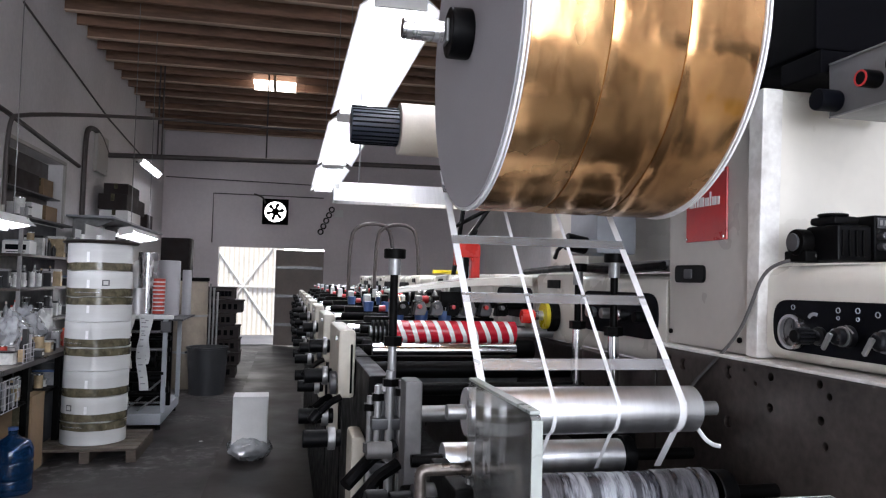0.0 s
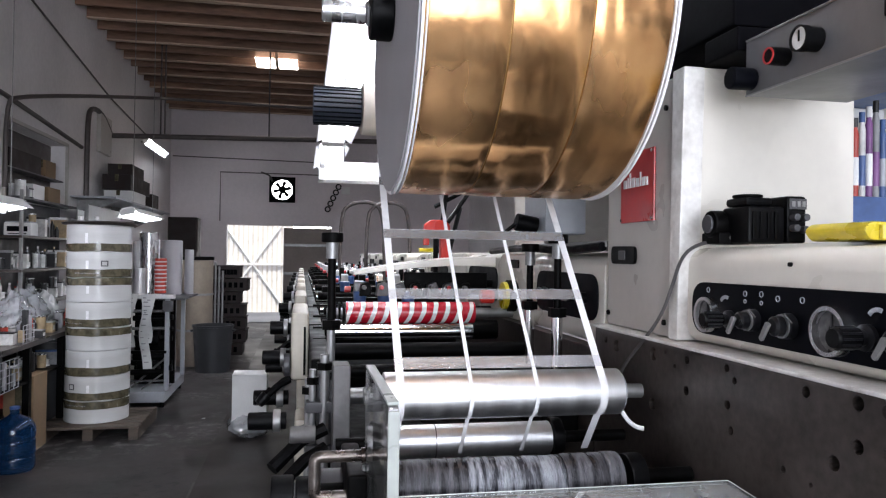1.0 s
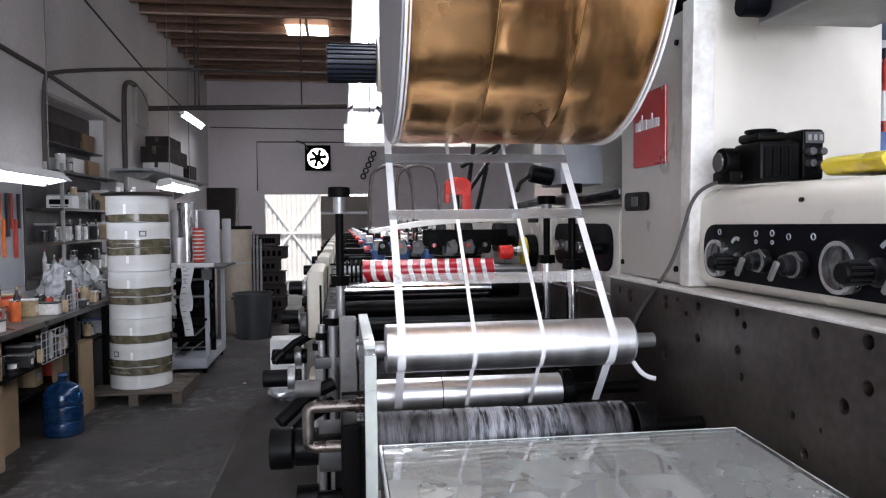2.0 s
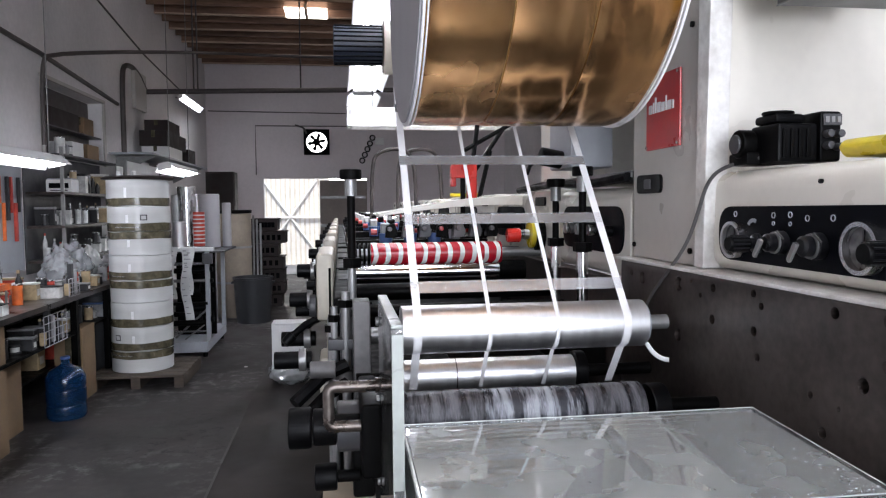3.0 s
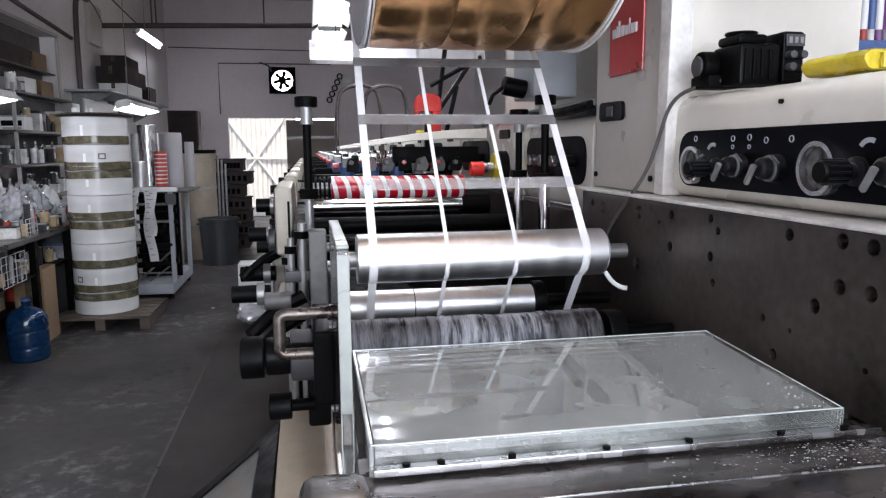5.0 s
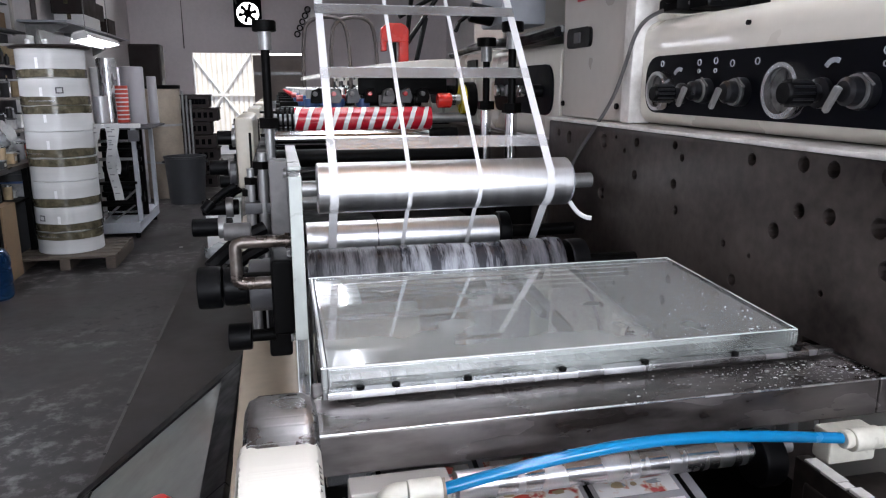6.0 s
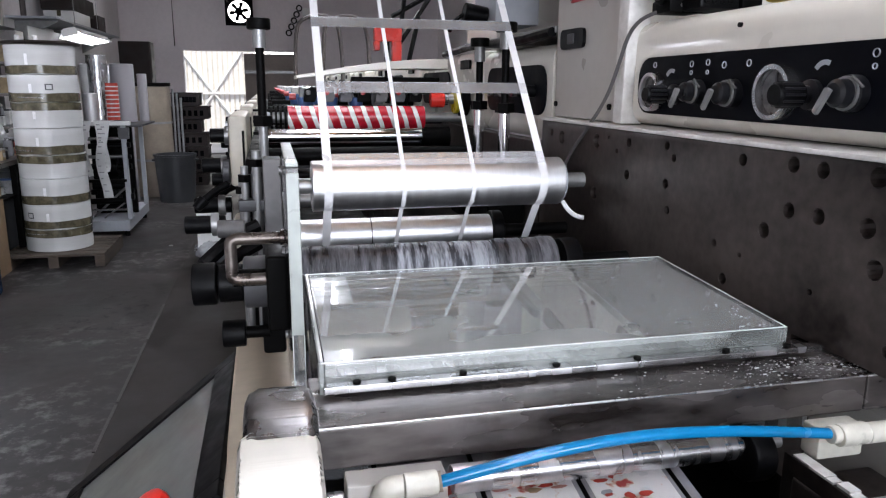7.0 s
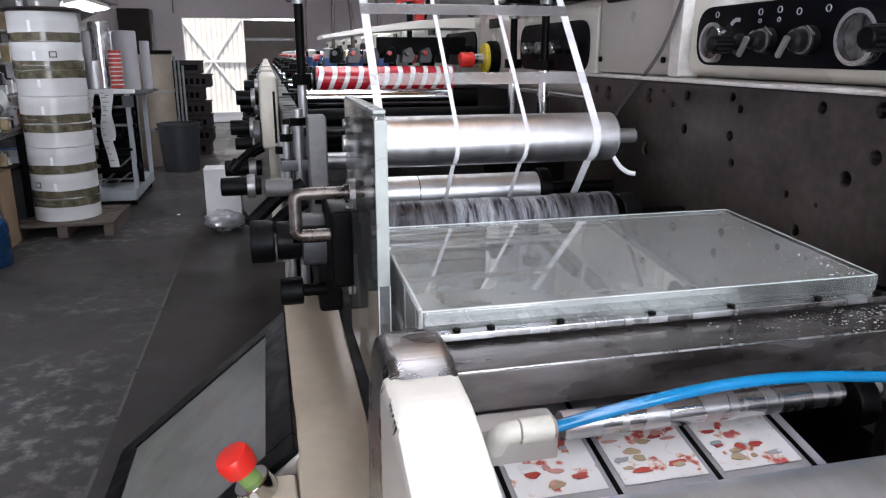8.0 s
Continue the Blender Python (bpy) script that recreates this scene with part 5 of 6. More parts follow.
for x0, w, lab in ((0.440, 0.0130, "wide"), (0.557, 0.0065, "narrow"), (0.668, 0.0065, "narrow"), (0.786, 0.0130, "wide")):
    pts = strip_path()
    bm = M()
    rows = []
    for i, p in enumerate(pts):
        dx = 0.004 * (i / len(pts)) * (1 if x0 > 0.6 else 0.4)
        d = (pts[min(i + 1, len(pts) - 1)] - pts[max(i - 1, 0)]).normalized()
        o = Vector((0, -d.z, d.y)) * 0.0004
        rows.append([bm.verts.new(p + Vector((x0 + dx + s * w / 2, 0, 0)) + o * q) for s, q in ((-1, 0), (1, 0), (1, 2), (-1, 2))])
    for a, b in zip(rows, rows[1:]):
        for k in range(4):
            bm.faces.new((a[k], a[(k + 1) % 4], b[(k + 1) % 4], b[k]))
    single("waste_strip", bm, STRIP, lab + " white strip of waste film running up to a roll", "film strip", group="waste film strips", at=(x0, *LOW))

# cross bars of the waste ladder (climb with the web)
CP = 0.146
ladder = thing("waste_ladder", (0.613, *LOW), "translucent cross bands of waste film between strips", "film band")
for i in range(0, int(SLEN / CP) + 1):
    s = i * CP
    mid = Vector((0, *LOW)) + WAY * s + OUT * 0.0016
    m = Matrix(((1, 0, 0, 0), (0, WAY.y, OUT.y, mid.y), (0, WAY.z, OUT.z, mid.z), (0, 0, 0, 1)))
    bm = box(M(), (0.434, -0.0115, -0.0002), (0.796, 0.0115, 0.0002), 0, m)
    part("cross_band", bm, FILM, ladder)

# small machine parts on the console
mo = thing("control_unit", (0.96, 1.34, 1.612), "small black control unit with knobs on the console", "control unit")
part("body", box(M(), (0.924, 1.335, 1.613), (0.985, 1.405, 1.668), 0.005), RUBBER, mo)
part("top", box(M(), (0.927, 1.345, 1.669), (0.972, 1.40, 1.682), 0.005), RUBBER, mo)
part("top_knob", cyl(M(), (0.947, 1.372, 1.6825), (0.947, 1.372, 1.687), 0.022, seg=20, bev=0.002), IRON, mo)
part("round_end", cyl(M(), (0.900, 1.40, 1.643), (0.9235, 1.40, 1.643), 0.021, seg=24, bev=0.004), IRON, mo)
part("round_cap", cyl(M(), (0.8955, 1.40, 1.643), (0.8998, 1.40, 1.643), 0.014, seg=20, bev=0.0015), GREY_DARK, mo)
part("foot", box(M(), (0.905, 1.38, 1.612), (0.96, 1.43, 1.63), 0.003), IRON, mo)
part("panel", box(M(), (0.9855, 1.332, 1.614), (1.018, 1.398, 1.684), 0.004), RUBBER, mo)
part("face_plate", box(M(), (0.988, 1.3285, 1.664), (1.016, 1.3315, 1.680), 0.001), GREY_DARK, mo)
for k in range(3):
    part("arrow", box(M(), (0.9905 + 0.0085 * k, 1.3270, 1.668), (0.9955 + 0.0085 * k, 1.3283, 1.676)), STEEL_GREY, mo)
for x, z in ((0.993, 1.652), (1.009, 1.652), (0.993, 1.636), (1.009, 1.634)):
    part("knob", cyl(M(), (x, 1.318, z), (x, 1.3315, z), 0.0055, seg=14, bev=0.0015), GREY_DARK, mo)
part("side_knob", cyl(M(), (1.0185, 1.36, 1.632), (1.030, 1.36, 1.632), 0.011, seg=16, bev=0.002), IRON, mo)
for k in range(4):
    part("ridge", box(M(), (0.930 + 0.012 * k, 1.3320, 1.620), (0.936 + 0.012 * k, 1.3346, 1.660), 0.001), IRON, mo)
ye = thing("yellow_tray", (0.99, 1.17, 1.612), "translucent yellow plastic tray on the console", "tray")
part("tray", prism(M(), rounded([(0.965, 1.629), (0.975, 1.615), (1.16, 1.615), (1.17, 1.629), (1.16, 1.636), (0.975, 1.639)], 0.006, 3), 1, 1.16, 1.27, 0.003), YELLOW, ye)
for k in range(7):
    part("rib", cyl(M(), (0.99 + 0.024 * k, 1.157, 1.617), (0.99 + 0.024 * k, 1.157, 1.634), 0.004, seg=8), YELLOW, ye)
sb = thing("storage_box", (1.40, 1.6, 1.6), "dark blue box full of small bottles", "box")
part("box_wall", box(M(), (1.255, 1.55, 1.30), (1.56, 1.80, 1.71), 0.004), CLUTTER[3], sb)
TINT = ((0, "white"), (7, "purple"), (0, "white"), (3, "blue"), (1, "red"), (0, "white"), (7, "purple"), (8, "grey"), (3, "blue"), (0, "white"))
for i, (c, word) in enumerate(TINT):
    x, hgt = 1.268 + 0.0155 * i, 0.155 + 0.012 * (i * 5 % 4)
    bt = thing("spray_bottle", (x, 1.60, 1.711), "slim " + word + " bottle packed upright on a box", "bottle", "small bottles")
    part("bottle", lathe(M(), [(0.0062, 0), (0.0068, 0.004), (0.0068, hgt * 0.80), (0.0045, hgt * 0.86), (0.0045, hgt * 0.88)], (x, 1.60, 1.711), (0, 0, 1), 14), CLUTTER[c], bt)
    part("cap", cyl(M(), (x, 1.60, 1.711 + hgt * 0.88), (x, 1.60, 1.711 + hgt), 0.0055, seg=12), (WHITE, CLUTTER[4], CLUTTER[3])[i % 3], bt)
    part("label_band", cyl(M(), (x, 1.60, 1.735), (x, 1.60, 1.735 + hgt * 0.35), 0.0071, seg=14), (CLUTTER[3], WHITE, CLUTTER[7], GREY_PAINT, WHITE)[i % 5], bt)

part("box_wall", box(M(), (1.27, 1.78, 1.711), (1.56, 1.80, 1.93), 0.003), WHITE, sb)
part("box_top", box(M(), (1.27, 1.55, 1.931), (1.56, 1.80, 1.955), 0.003), CLUTTER[3], sb)

# red machine lamp and arms behind the strips
rl = thing("red_cover", (0.775, 2.95, 1.60), "bright red plastic cap on a black stalk", "cover")
bm = prism(M(), rounded([(0.712, 1.655), (0.714, 1.700), (0.735, 1.717), (0.785, 1.717), (0.806, 1.700), (0.806, 1.655)], 0.008, 4), 1, 2.93, 2.97, 0.004)
box(bm, (0.772, 2.931, 1.575), (0.8055, 2.969, 1.658), 0.005)
box(bm, (0.7125, 2.931, 1.625), (0.731, 2.969, 1.658), 0.004)
part("cap", bm, RED_BRIGHT, rl)
part("stalk", box(M(), (0.748, 2.94, 1.45), (0.765, 2.955, 1.66), 0.002), RUBBER, rl)
for x in (0.54, 0.72):
    a = thing("bent_pipe", (x, 5.4, 1.4), "dark bent pipe arch over the press", "pipe", "bent pipes")
    part("arch", tube(M(), [(x, 5.4, 1.3), (x, 5.4, 1.84), (x + 0.05, 5.4, 1.94), (x + 0.22, 5.4, 1.96), (x + 0.30, 5.4, 1.88), (x + 0.31, 5.4, 1.4)], 0.013, 10, 2), PIPE, a)
sf = thing("cable_stand", (1.05, 4.2, 1.60), "black cable arms on a stand", "stand")
for a, b in (((1.0, 4.2, 1.6), (1.06, 4.2, 2.05)), ((1.02, 4.2, 1.72), (1.2, 4.2, 1.98)), ((0.98, 4.2, 1.85), (1.25, 4.2, 2.0)), ((1.06, 4.2, 1.6), (1.12, 4.2, 1.85))):
    part("arm", tube(M(), [a, b], 0.012, 6), RUBBER, sf)
part("yellow_bar", box(M(), (0.95, 4.5, 1.61), (1.12, 4.52, 1.63), 0.003), YELLOW, sf)

# white splashes and dust on the guarded end of cover and beam
rng = random.Random(31)
bm = M()
for k in range(1700):
    if k < 40:
        t = rng.random()
        x, y = 0.80 + 0.035 * t, 1.02 + 0.13 * rng.random() ** 2
        z0 = 1.2790 + (y - 1.0085) * 0.056
    else:
        x, y, z0 = 0.58 + 0.445 * rng.random() ** 0.32, 0.948 + 0.05 * rng.random(), 1.2526
    r = 0.00025 + 0.0011 * rng.random() ** 3
    c = [bm.verts.new((x + math.cos(a) * r * rng.uniform(0.5, 1.4) * 1.5, y + math.sin(a) * r * rng.uniform(0.5, 1.2), z0 + 0.0002)) for a in (i * math.pi / 3 for i in range(6))]
    bm.faces.new(c)
part("dust_fleck", bm, GLAZE, press, "dried white splashes")["kind"] = "stuff"

# ---- the aisle: stacked rolls, slitter, bins ----
st = thing("pallet", (-1.45, 7.25, 0), "worn wooden pallet on the concrete", "pallet")
for k in range(6):
    part("plank", box(M(), (-1.85, 6.87 + 0.135 * k, 0.095), (-1.05, 6.985 + 0.135 * k, 0.115), 0.003), PALLET, st)
for x in (-1.85, -1.49, -1.13):
    part("runner", box(M(), (x, 6.87, 0.0), (x + 0.08, 7.66, 0.094), 0.003), PALLET, st)
SX, SY = -1.475, 7.25
rng = random.Random(3)
z = 0.1155
heights = [0.19, 0.213, 0.217, 0.196, 0.219, 0.211, 0.219, 0.236]
def around(r, a0, a1, z0, z1, at, n=10):
    """A thin patch bent round an upright roll, angles in degrees from the aisle side."""
    bm = M()
    rows = []
    for k in range(n + 1):
        a = radians(-90 + a0 + (a1 - a0) * k / n)
        rows.append([bm.verts.new((at[0] + math.cos(a) * q, at[1] + math.sin(a) * q, zz)) for q, zz in ((r, z0), (r, z1), (r + 0.0012, z1), (r + 0.0012, z0))])
    for p, q in zip(rows, rows[1:]):
        for k in range(4):
            bm.faces.new((p[k], p[(k + 1) % 4], q[(k + 1) % 4], q[k]))
    bm.faces.new(rows[0])
    bm.faces.new(rows[-1][::-1])
    return bm

def tape_band(z0, z1, at):
    """A hand-wound turn of tape with wavering edges."""
    bm = M()
    loops = [[], [], [], []]
    n = 64
    for k in range(n):
        a = 2 * math.pi * k / n
        w0, w1 = (noise.noise(Vector((math.cos(a) * 1.6, math.sin(a) * 1.6, z0 * 9 + s))) * 0.009 for s in (0, 5))
        for lp, (r, zz) in zip(loops, ((0.2622, z0 + w0), (0.2647, z0 + w0), (0.2647, z1 + w1), (0.2622, z1 + w1))):
            lp.append(bm.verts.new((at[0] + math.cos(a) * r, at[1] + math.sin(a) * r, zz)))
    for p in range(4):
        for k in range(n):
            bm.faces.new((loops[p][k], loops[p][(k + 1) % n], loops[(p + 1) % 4][(k + 1) % n], loops[(p + 1) % 4][k]))
    return bm

TAPED = {0: (1,), 1: (0,), 2: (0,), 3: (1,), 4: (0,), 5: (1,), 6: (0,), 7: (0,)}     # 0 lower edge, 1 upper edge
for i, hgt in enumerate(heights):
    ox, oy = rng.uniform(-0.005, 0.005), rng.uniform(-0.005, 0.005)
    at = (SX + ox, SY + oy)
    rl = thing("label_stock_roll", (*at, z), "white paper roll in a tall taped stack", "paper roll", "stacked paper rolls")
    part("winding", cyl(M(), (*at, z), (*at, z + hgt - 0.003), 0.262, seg=56, bev=0.005), PAPER, rl)
    for e in TAPED[i]:
        z0, z1 = (z + 0.003, z + 0.070) if e == 0 else (z + hgt - 0.071, z + hgt - 0.005)
        part("tape", tape_band(z0, z1, at), TAPE, rl, "glossy brown packing tape")
        a0 = rng.uniform(-70, -20)
        if i not in (0, 4, 6):
            continue
        # thin pale patch laid over the tape as its painted glare
        part("tape_glare", around(0.2650, a0, a0 + rng.uniform(25, 60), (z0 + z1) / 2 - 0.004, (z0 + z1) / 2 + 0.004, at, 14), FILM, rl, "pale film patch drawn as glare on the tape")
    if i in (1, 6):
        a0 = 16 if i == 6 else -42
        part("label", around(0.2624, a0, a0 + 13, z + 0.095, z + 0.145, at), GREY_DARK, rl, "small square label")
        part("label_centre", around(0.2638, a0 + 2.2, a0 + 10.8, z + 0.104, z + 0.136, at), PAPER, rl)
    if i not in (0, 3):
        part("clear_tape", around(0.2624, -4 - i, 1 - i, z + 0.074, z + hgt - 0.075, at, 3), STRIP, rl, "strip of clear tape")
    z += hgt
tp = thing("plastic_wrap", (SX, SY, z), "dark film sheet lying on top of the roll stack", "film sheet")
part("sheet", lathe(M(), [(0.30, 0.0), (0.31, 0.015), (0.27, 0.03), (0.1, 0.035)], (SX, SY, z), (0, 0, 1), 40), STEEL_DARK, tp)
for x in (-1.60, -1.47):
    gl = thing("glass_jar", (x, 7.12, z + 0.036), "small bright glass jar on the stack", "jar", "small jars")
    part("jar", lathe(M(), [(0.02, 0), (0.022, 0.03), (0.012, 0.04)], (x, 7.12, z + 0.036), (0, 0, 1), 12), WHITE, gl)

# slitter rewinder
sl = thing("slitter_rewinder", (-1.2, 8.6, 0), "grey slitter machine with hanging white label strips", "slitter machine")
part("base", box(M(), (-1.48, 8.12, 0.06), (-1.06, 9.35, 0.17), 0.01), GREY_PAINT, sl, "pale grey base frame")
for x, y in ((-1.44, 8.2), (-1.1, 8.2), (-1.44, 9.25), (-1.1, 9.25)):
    part("foot", cyl(M(), (x, y, 0), (x, y, 0.06), 0.025, seg=10), RUBBER, sl)
for x, y in ((-1.44, 8.2), (-1.06, 8.2), (-1.44, 9.2), (-1.06, 9.2)):
    part("post", box(M(), (x - 0.022, y - 0.025, 0.171), (x + 0.022, y + 0.025, 1.108), 0.004), GREY_PAINT if x > -1.2 else IRON, sl)
part("back_panel", box(M(), (-1.46, 8.60, 0.17), (-1.05, 8.64, 1.10), 0.004), IRON, sl)
part("rail", box(M(), (-1.48, 8.17, 1.11), (-0.99, 8.25, 1.15), 0.005), WHITE, sl)
part("rail", box(M(), (-1.48, 8.17, 0.55), (-1.06, 8.21, 0.58), 0.003), IRON, sl)
for k, z0 in ((0, 0.42), (1, 0.68)):
    part("shaft", cyl(M(), (-1.46, 8.45, z0), (-1.05, 8.45, z0), 0.03, seg=14), IRON, sl)
    part("reel", cyl(M(), (-1.38, 8.45, z0), (-1.18, 8.45, z0), 0.12 - 0.03 * k, seg=28, bev=0.004), RUBBER, sl)
for x0, w0, z0, lean in ((-1.42, 0.085, 0.62, -0.05), (-1.31, 0.085, 0.66, 0.03), (-1.25, 0.085, 0.40, -0.06)):
    bm = M()
    rows = []
    for k in range(13):
        t = k / 12
        zz = 1.158 + (z0 - 1.158) * t
        yy = 8.13 - 0.035 * math.sin(t * 5.2) - 0.02 * t
        xx = x0 + lean * math.sin(t * 2.6) + 0.008 * math.sin(t * 9)
        rows.append([bm.verts.new((xx + a, yy + b, zz)) for a, b in ((0, 0), (w0, 0.012), (w0, 0.0135), (0, 0.0015))])
    for p, q in zip(rows, rows[1:]):
        for k in range(4):
            bm.faces.new((p[k], p[(k + 1) % 4], q[(k + 1) % 4], q[k]))
    bm.faces.new(rows[0])
    bm.faces.new(rows[-1][::-1])
    st_ = part("label_strip", bm, PAPER, sl, "slack hanging white label strip")
    for k in range(1, 12):
        t = k / 12
        zz = 1.158 + (z0 - 1.158) * t
        yy = 8.13 - 0.035 * math.sin(t * 5.2) - 0.02 * t
        xx = x0 + lean * math.sin(t * 2.6) + 0.008 * math.sin(t * 9)
        part("print_mark", box(M(), (xx + 0.014, yy - 0.004, zz), (xx + 0.034 + 0.012 * (k % 3), yy - 0.001, zz + 0.010)), CLUTTER[8], st_)
for x, r, h0, h1, c in ((-1.30, 0.095, 1.152, 1.79, STEEL), (-1.19, 0.07, 1.152, 1.52, CLUTTER[1]), (-1.40, 0.06, 1.152, 1.70, PAPER)):
    part("cylinder", cyl(M(), (x, 8.45, h0), (x, 8.45, h1), r, seg=28, bev=0.006), c, sl)
for k in range(8):
    part("cylinder_ring", ring(M(), (-1.19, 8.45, 1.19 + 0.042 * k), (0, 0, 1), 0.073, 0.069, 0.012, 28), PAPER, sl)

part("cylinder", cyl(M(), (-1.36, 8.33, 1.152), (-1.36, 8.33, 1.42), 0.075, seg=28, bev=0.005), SATIN, sl)
part("cylinder", cyl(M(), (-1.16, 8.95, 1.111), (-1.16, 8.95, 1.72), 0.12, seg=32, bev=0.012), PAPER_EDGE, sl, "grey-white wrapped roll")
part("cylinder", cyl(M(), (-0.98, 9.05, 1.111), (-0.98, 9.05, 1.62), 0.05, seg=24, bev=0.008), PAPER_EDGE, sl)
part("shelf_board", box(M(), (-1.46, 8.26, 1.09), (-0.90, 9.20, 1.109), 0.003), GREY_DARK, sl)
for k, (y, z0, r, m) in enumerate(((8.22, 0.98, 0.018, CHROME), (8.30, 0.90, 0.028, RUBBER), (8.24, 0.80, 0.016, STEEL_GREY), (8.34, 0.50, 0.045, RUBBER), (8.20, 0.36, 0.030, IRON), (8.22, 0.27, 0.012, CHROME))):
    part("roller", cyl(M(), (-1.415, y, z0), (-1.085, y, z0), r, seg=18, bev=0.002), m, sl)
for z0, r in ((1.05, 0.04), (0.92, 0.028), (0.80, 0.022), (0.40, 0.034)):
    part("hand_wheel", cyl(M(), (-1.036, 8.2, z0), (-1.005, 8.2, z0), r, seg=18, bev=0.003), RUBBER, sl)
part("switch_box", box(M(), (-1.10, 8.14, 0.98), (-1.0, 8.172, 1.09), 0.004), GREY_DARK, sl, "small switch box")
part("brace", tube(M(), [(-1.42, 8.3, 0.19), (-1.1, 8.3, 0.48)], 0.012, 6), STEEL_GREY, sl)
part("brace", tube(M(), [(-1.30, 8.18, 0.19), (-1.10, 8.18, 0.34)], 0.008, 6), STEEL_GREY, sl)
# containers and boxes towards the door
def bin_can(x, y, r, h, m, label, name="waste_bin", cat="bin"):
    b = thing(name, (x, y, 0), label, cat)
    part("body", lathe(M(), [(r * 0.86, 0), (r, h * 0.96), (r * 1.05, h * 0.965), (r * 1.05, h), (r * 0.95, h), (r * 0.82, 0.04)], (x, y, 0), (0, 0, 1), 32), m, b)
    for s in (-1, 1):
        part("handle", box(M(), (x + s * r * 1.02 - 0.02, y - 0.06, h * 0.86), (x + s * r * 1.02 + 0.02, y + 0.06, h * 0.9), 0.006), m, b)
    return b
bin_can(-0.87, 10.5, 0.26, 0.62, BIN, "dark grey plastic waste bin on the floor")
dr = thing("drum", (-1.2, 11.1, 0), "tall tan fibre drum with a lid", "drum")
part("body", cyl(M(), (-1.2, 11.1, 0), (-1.2, 11.1, 1.48), 0.25, seg=36, bev=0.01), TAN, dr)
part("lid", cyl(M(), (-1.2, 11.1, 1.481), (-1.2, 11.1, 1.53), 0.262, seg=36, bev=0.006), IRON, dr)
for zz in (0.5, 1.0):
    part("hoop", ring(M(), (-1.2, 11.1, zz), (0, 0, 1), 0.257, 0.248, 0.03, 36), STEEL_GREY, dr)
for k, x in enumerate((-0.93, -0.88, -0.83)):
    rd = thing("metal_rod", (x, 11.15, 0), "upright steel rod leaning by a drum", "rod", "steel rods")
    part("rod", cyl(M(), (x, 11.15, 0), (x, 11.2, 1.45 - 0.06 * k), 0.016, seg=10), STEEL_GREY, rd)
for k, (x, h1) in enumerate(((-1.62, 1.75), (-1.50, 1.62), (-1.42, 1.45))):
    rr = thing("paper_core", (x, 10.6, 0), "tall grey-white paper core standing upright", "paper core", "paper cores")
    part("core", cyl(M(), (x, 10.6, 0), (x, 10.6, h1), 0.06, seg=20, bev=0.004), PAPER_EDGE, rr)
for k in range(7):
    h0 = 0.20 * k
    cr = thing("crate", (-0.87, 12.3, h0), "dark brown crate in a stack by the doorway", "crate", "stacked dark crates")
    cx, w = -0.87 + 0.03 * (k * 3 % 4 - 1.5), (0.31 if k < 6 else 0.20) - 0.02 * (k * 5 % 3)
    part("crate_body", box(M(), (cx - w, 12.0, h0 + 0.001), (cx + w, 12.5, h0 + 0.19), 0.008), DARK_CARD, cr)
    part("rim", box(M(), (cx - w - 0.015, 11.985, h0 + 0.17), (cx + w + 0.015, 12.515, h0 + 0.189), 0.004), DARK_CARD, cr)
    for j in range(6):
        x0 = cx - w + 0.04 + j * (2 * w - 0.08) / 6
        part("slot", box(M(), (x0, 11.996, h0 + 0.05), (x0 + 0.05, 11.9995, h0 + 0.13)), BLACK, cr)
wc = thing("wall_cabinet", (-1.9, 14.2, 1.6), "dark brown cabinet standing by the end wall", "cabinet")
part("body", box(M(), (-2.08, 14.0, 0.0), (-1.58, 14.5, 2.22), 0.01), DARK_CARD, wc)
part("door", box(M(), (-2.06, 13.985, 0.05), (-1.60, 13.999, 2.19), 0.004), DARK_CARD, wc)
part("bracket", tube(M(), [(-1.575, 14.0, 1.6), (-1.575, 14.0, 2.2)], 0.015, 8), PIPE, wc)
wb = thing("white_box", (-0.14, 6.85, 0), "white cardboard box standing in a clear plastic bag", "box")
part("carton", box(M(), (-0.285, 6.78, 0.12), (0.005, 7.02, 0.54), 0.005), WHITE, wb)
part("flap", box(M(), (-0.285, 6.775, 0.541), (0.005, 7.025, 0.547), 0.001), WHITE, wb)
pb = thing("plastic_bag", (-0.14, 6.85, 0), "crumpled clear plastic bag on the floor", "bag")
rng = random.Random(12)
bm = bmesh.new()
bmesh.ops.create_icosphere(bm, subdivisions=4, radius=1)
for v in bm.verts:
    n = noise.noise(v.co * 3.1) * 0.22 + noise.noise(v.co * 8) * 0.12
    v.co = Vector((-0.14 + v.co.x * (0.19 + 0.06 * n), 6.88 + v.co.y * (0.19 + 0.06 * n), max(0.002, 0.10 + v.co.z * (0.11 + 0.07 * n))))
part("film", bm, PLASTIC_BAG, pb)
sd = thing("paper_scrap", (-0.62, 7.6, 0.0), "small white paper scrap on the concrete floor", "scrap")
part("scrap", box(M(), (-0.63, 7.59, 0.001), (-0.60, 7.61, 0.006)), WHITE, sd)
# floor strip in a darker, browner concrete colour beside the press
single("floor_strip", box(M(), (-0.415, -3.9, 0.0), (0.358, YF - 0.01, 0.004)), DARK_FLOOR, "darker concrete strip along the machine", "floor", "structure")
SEAM = mat("worn_seam", (0.085, 0.078, 0.075), 0.5, var=0.35, scale=5)
sm = thing("floor_seam", (-0.42, 4.9, 0), "thin worn joint strip along the floor", kind="structure", category="seam")
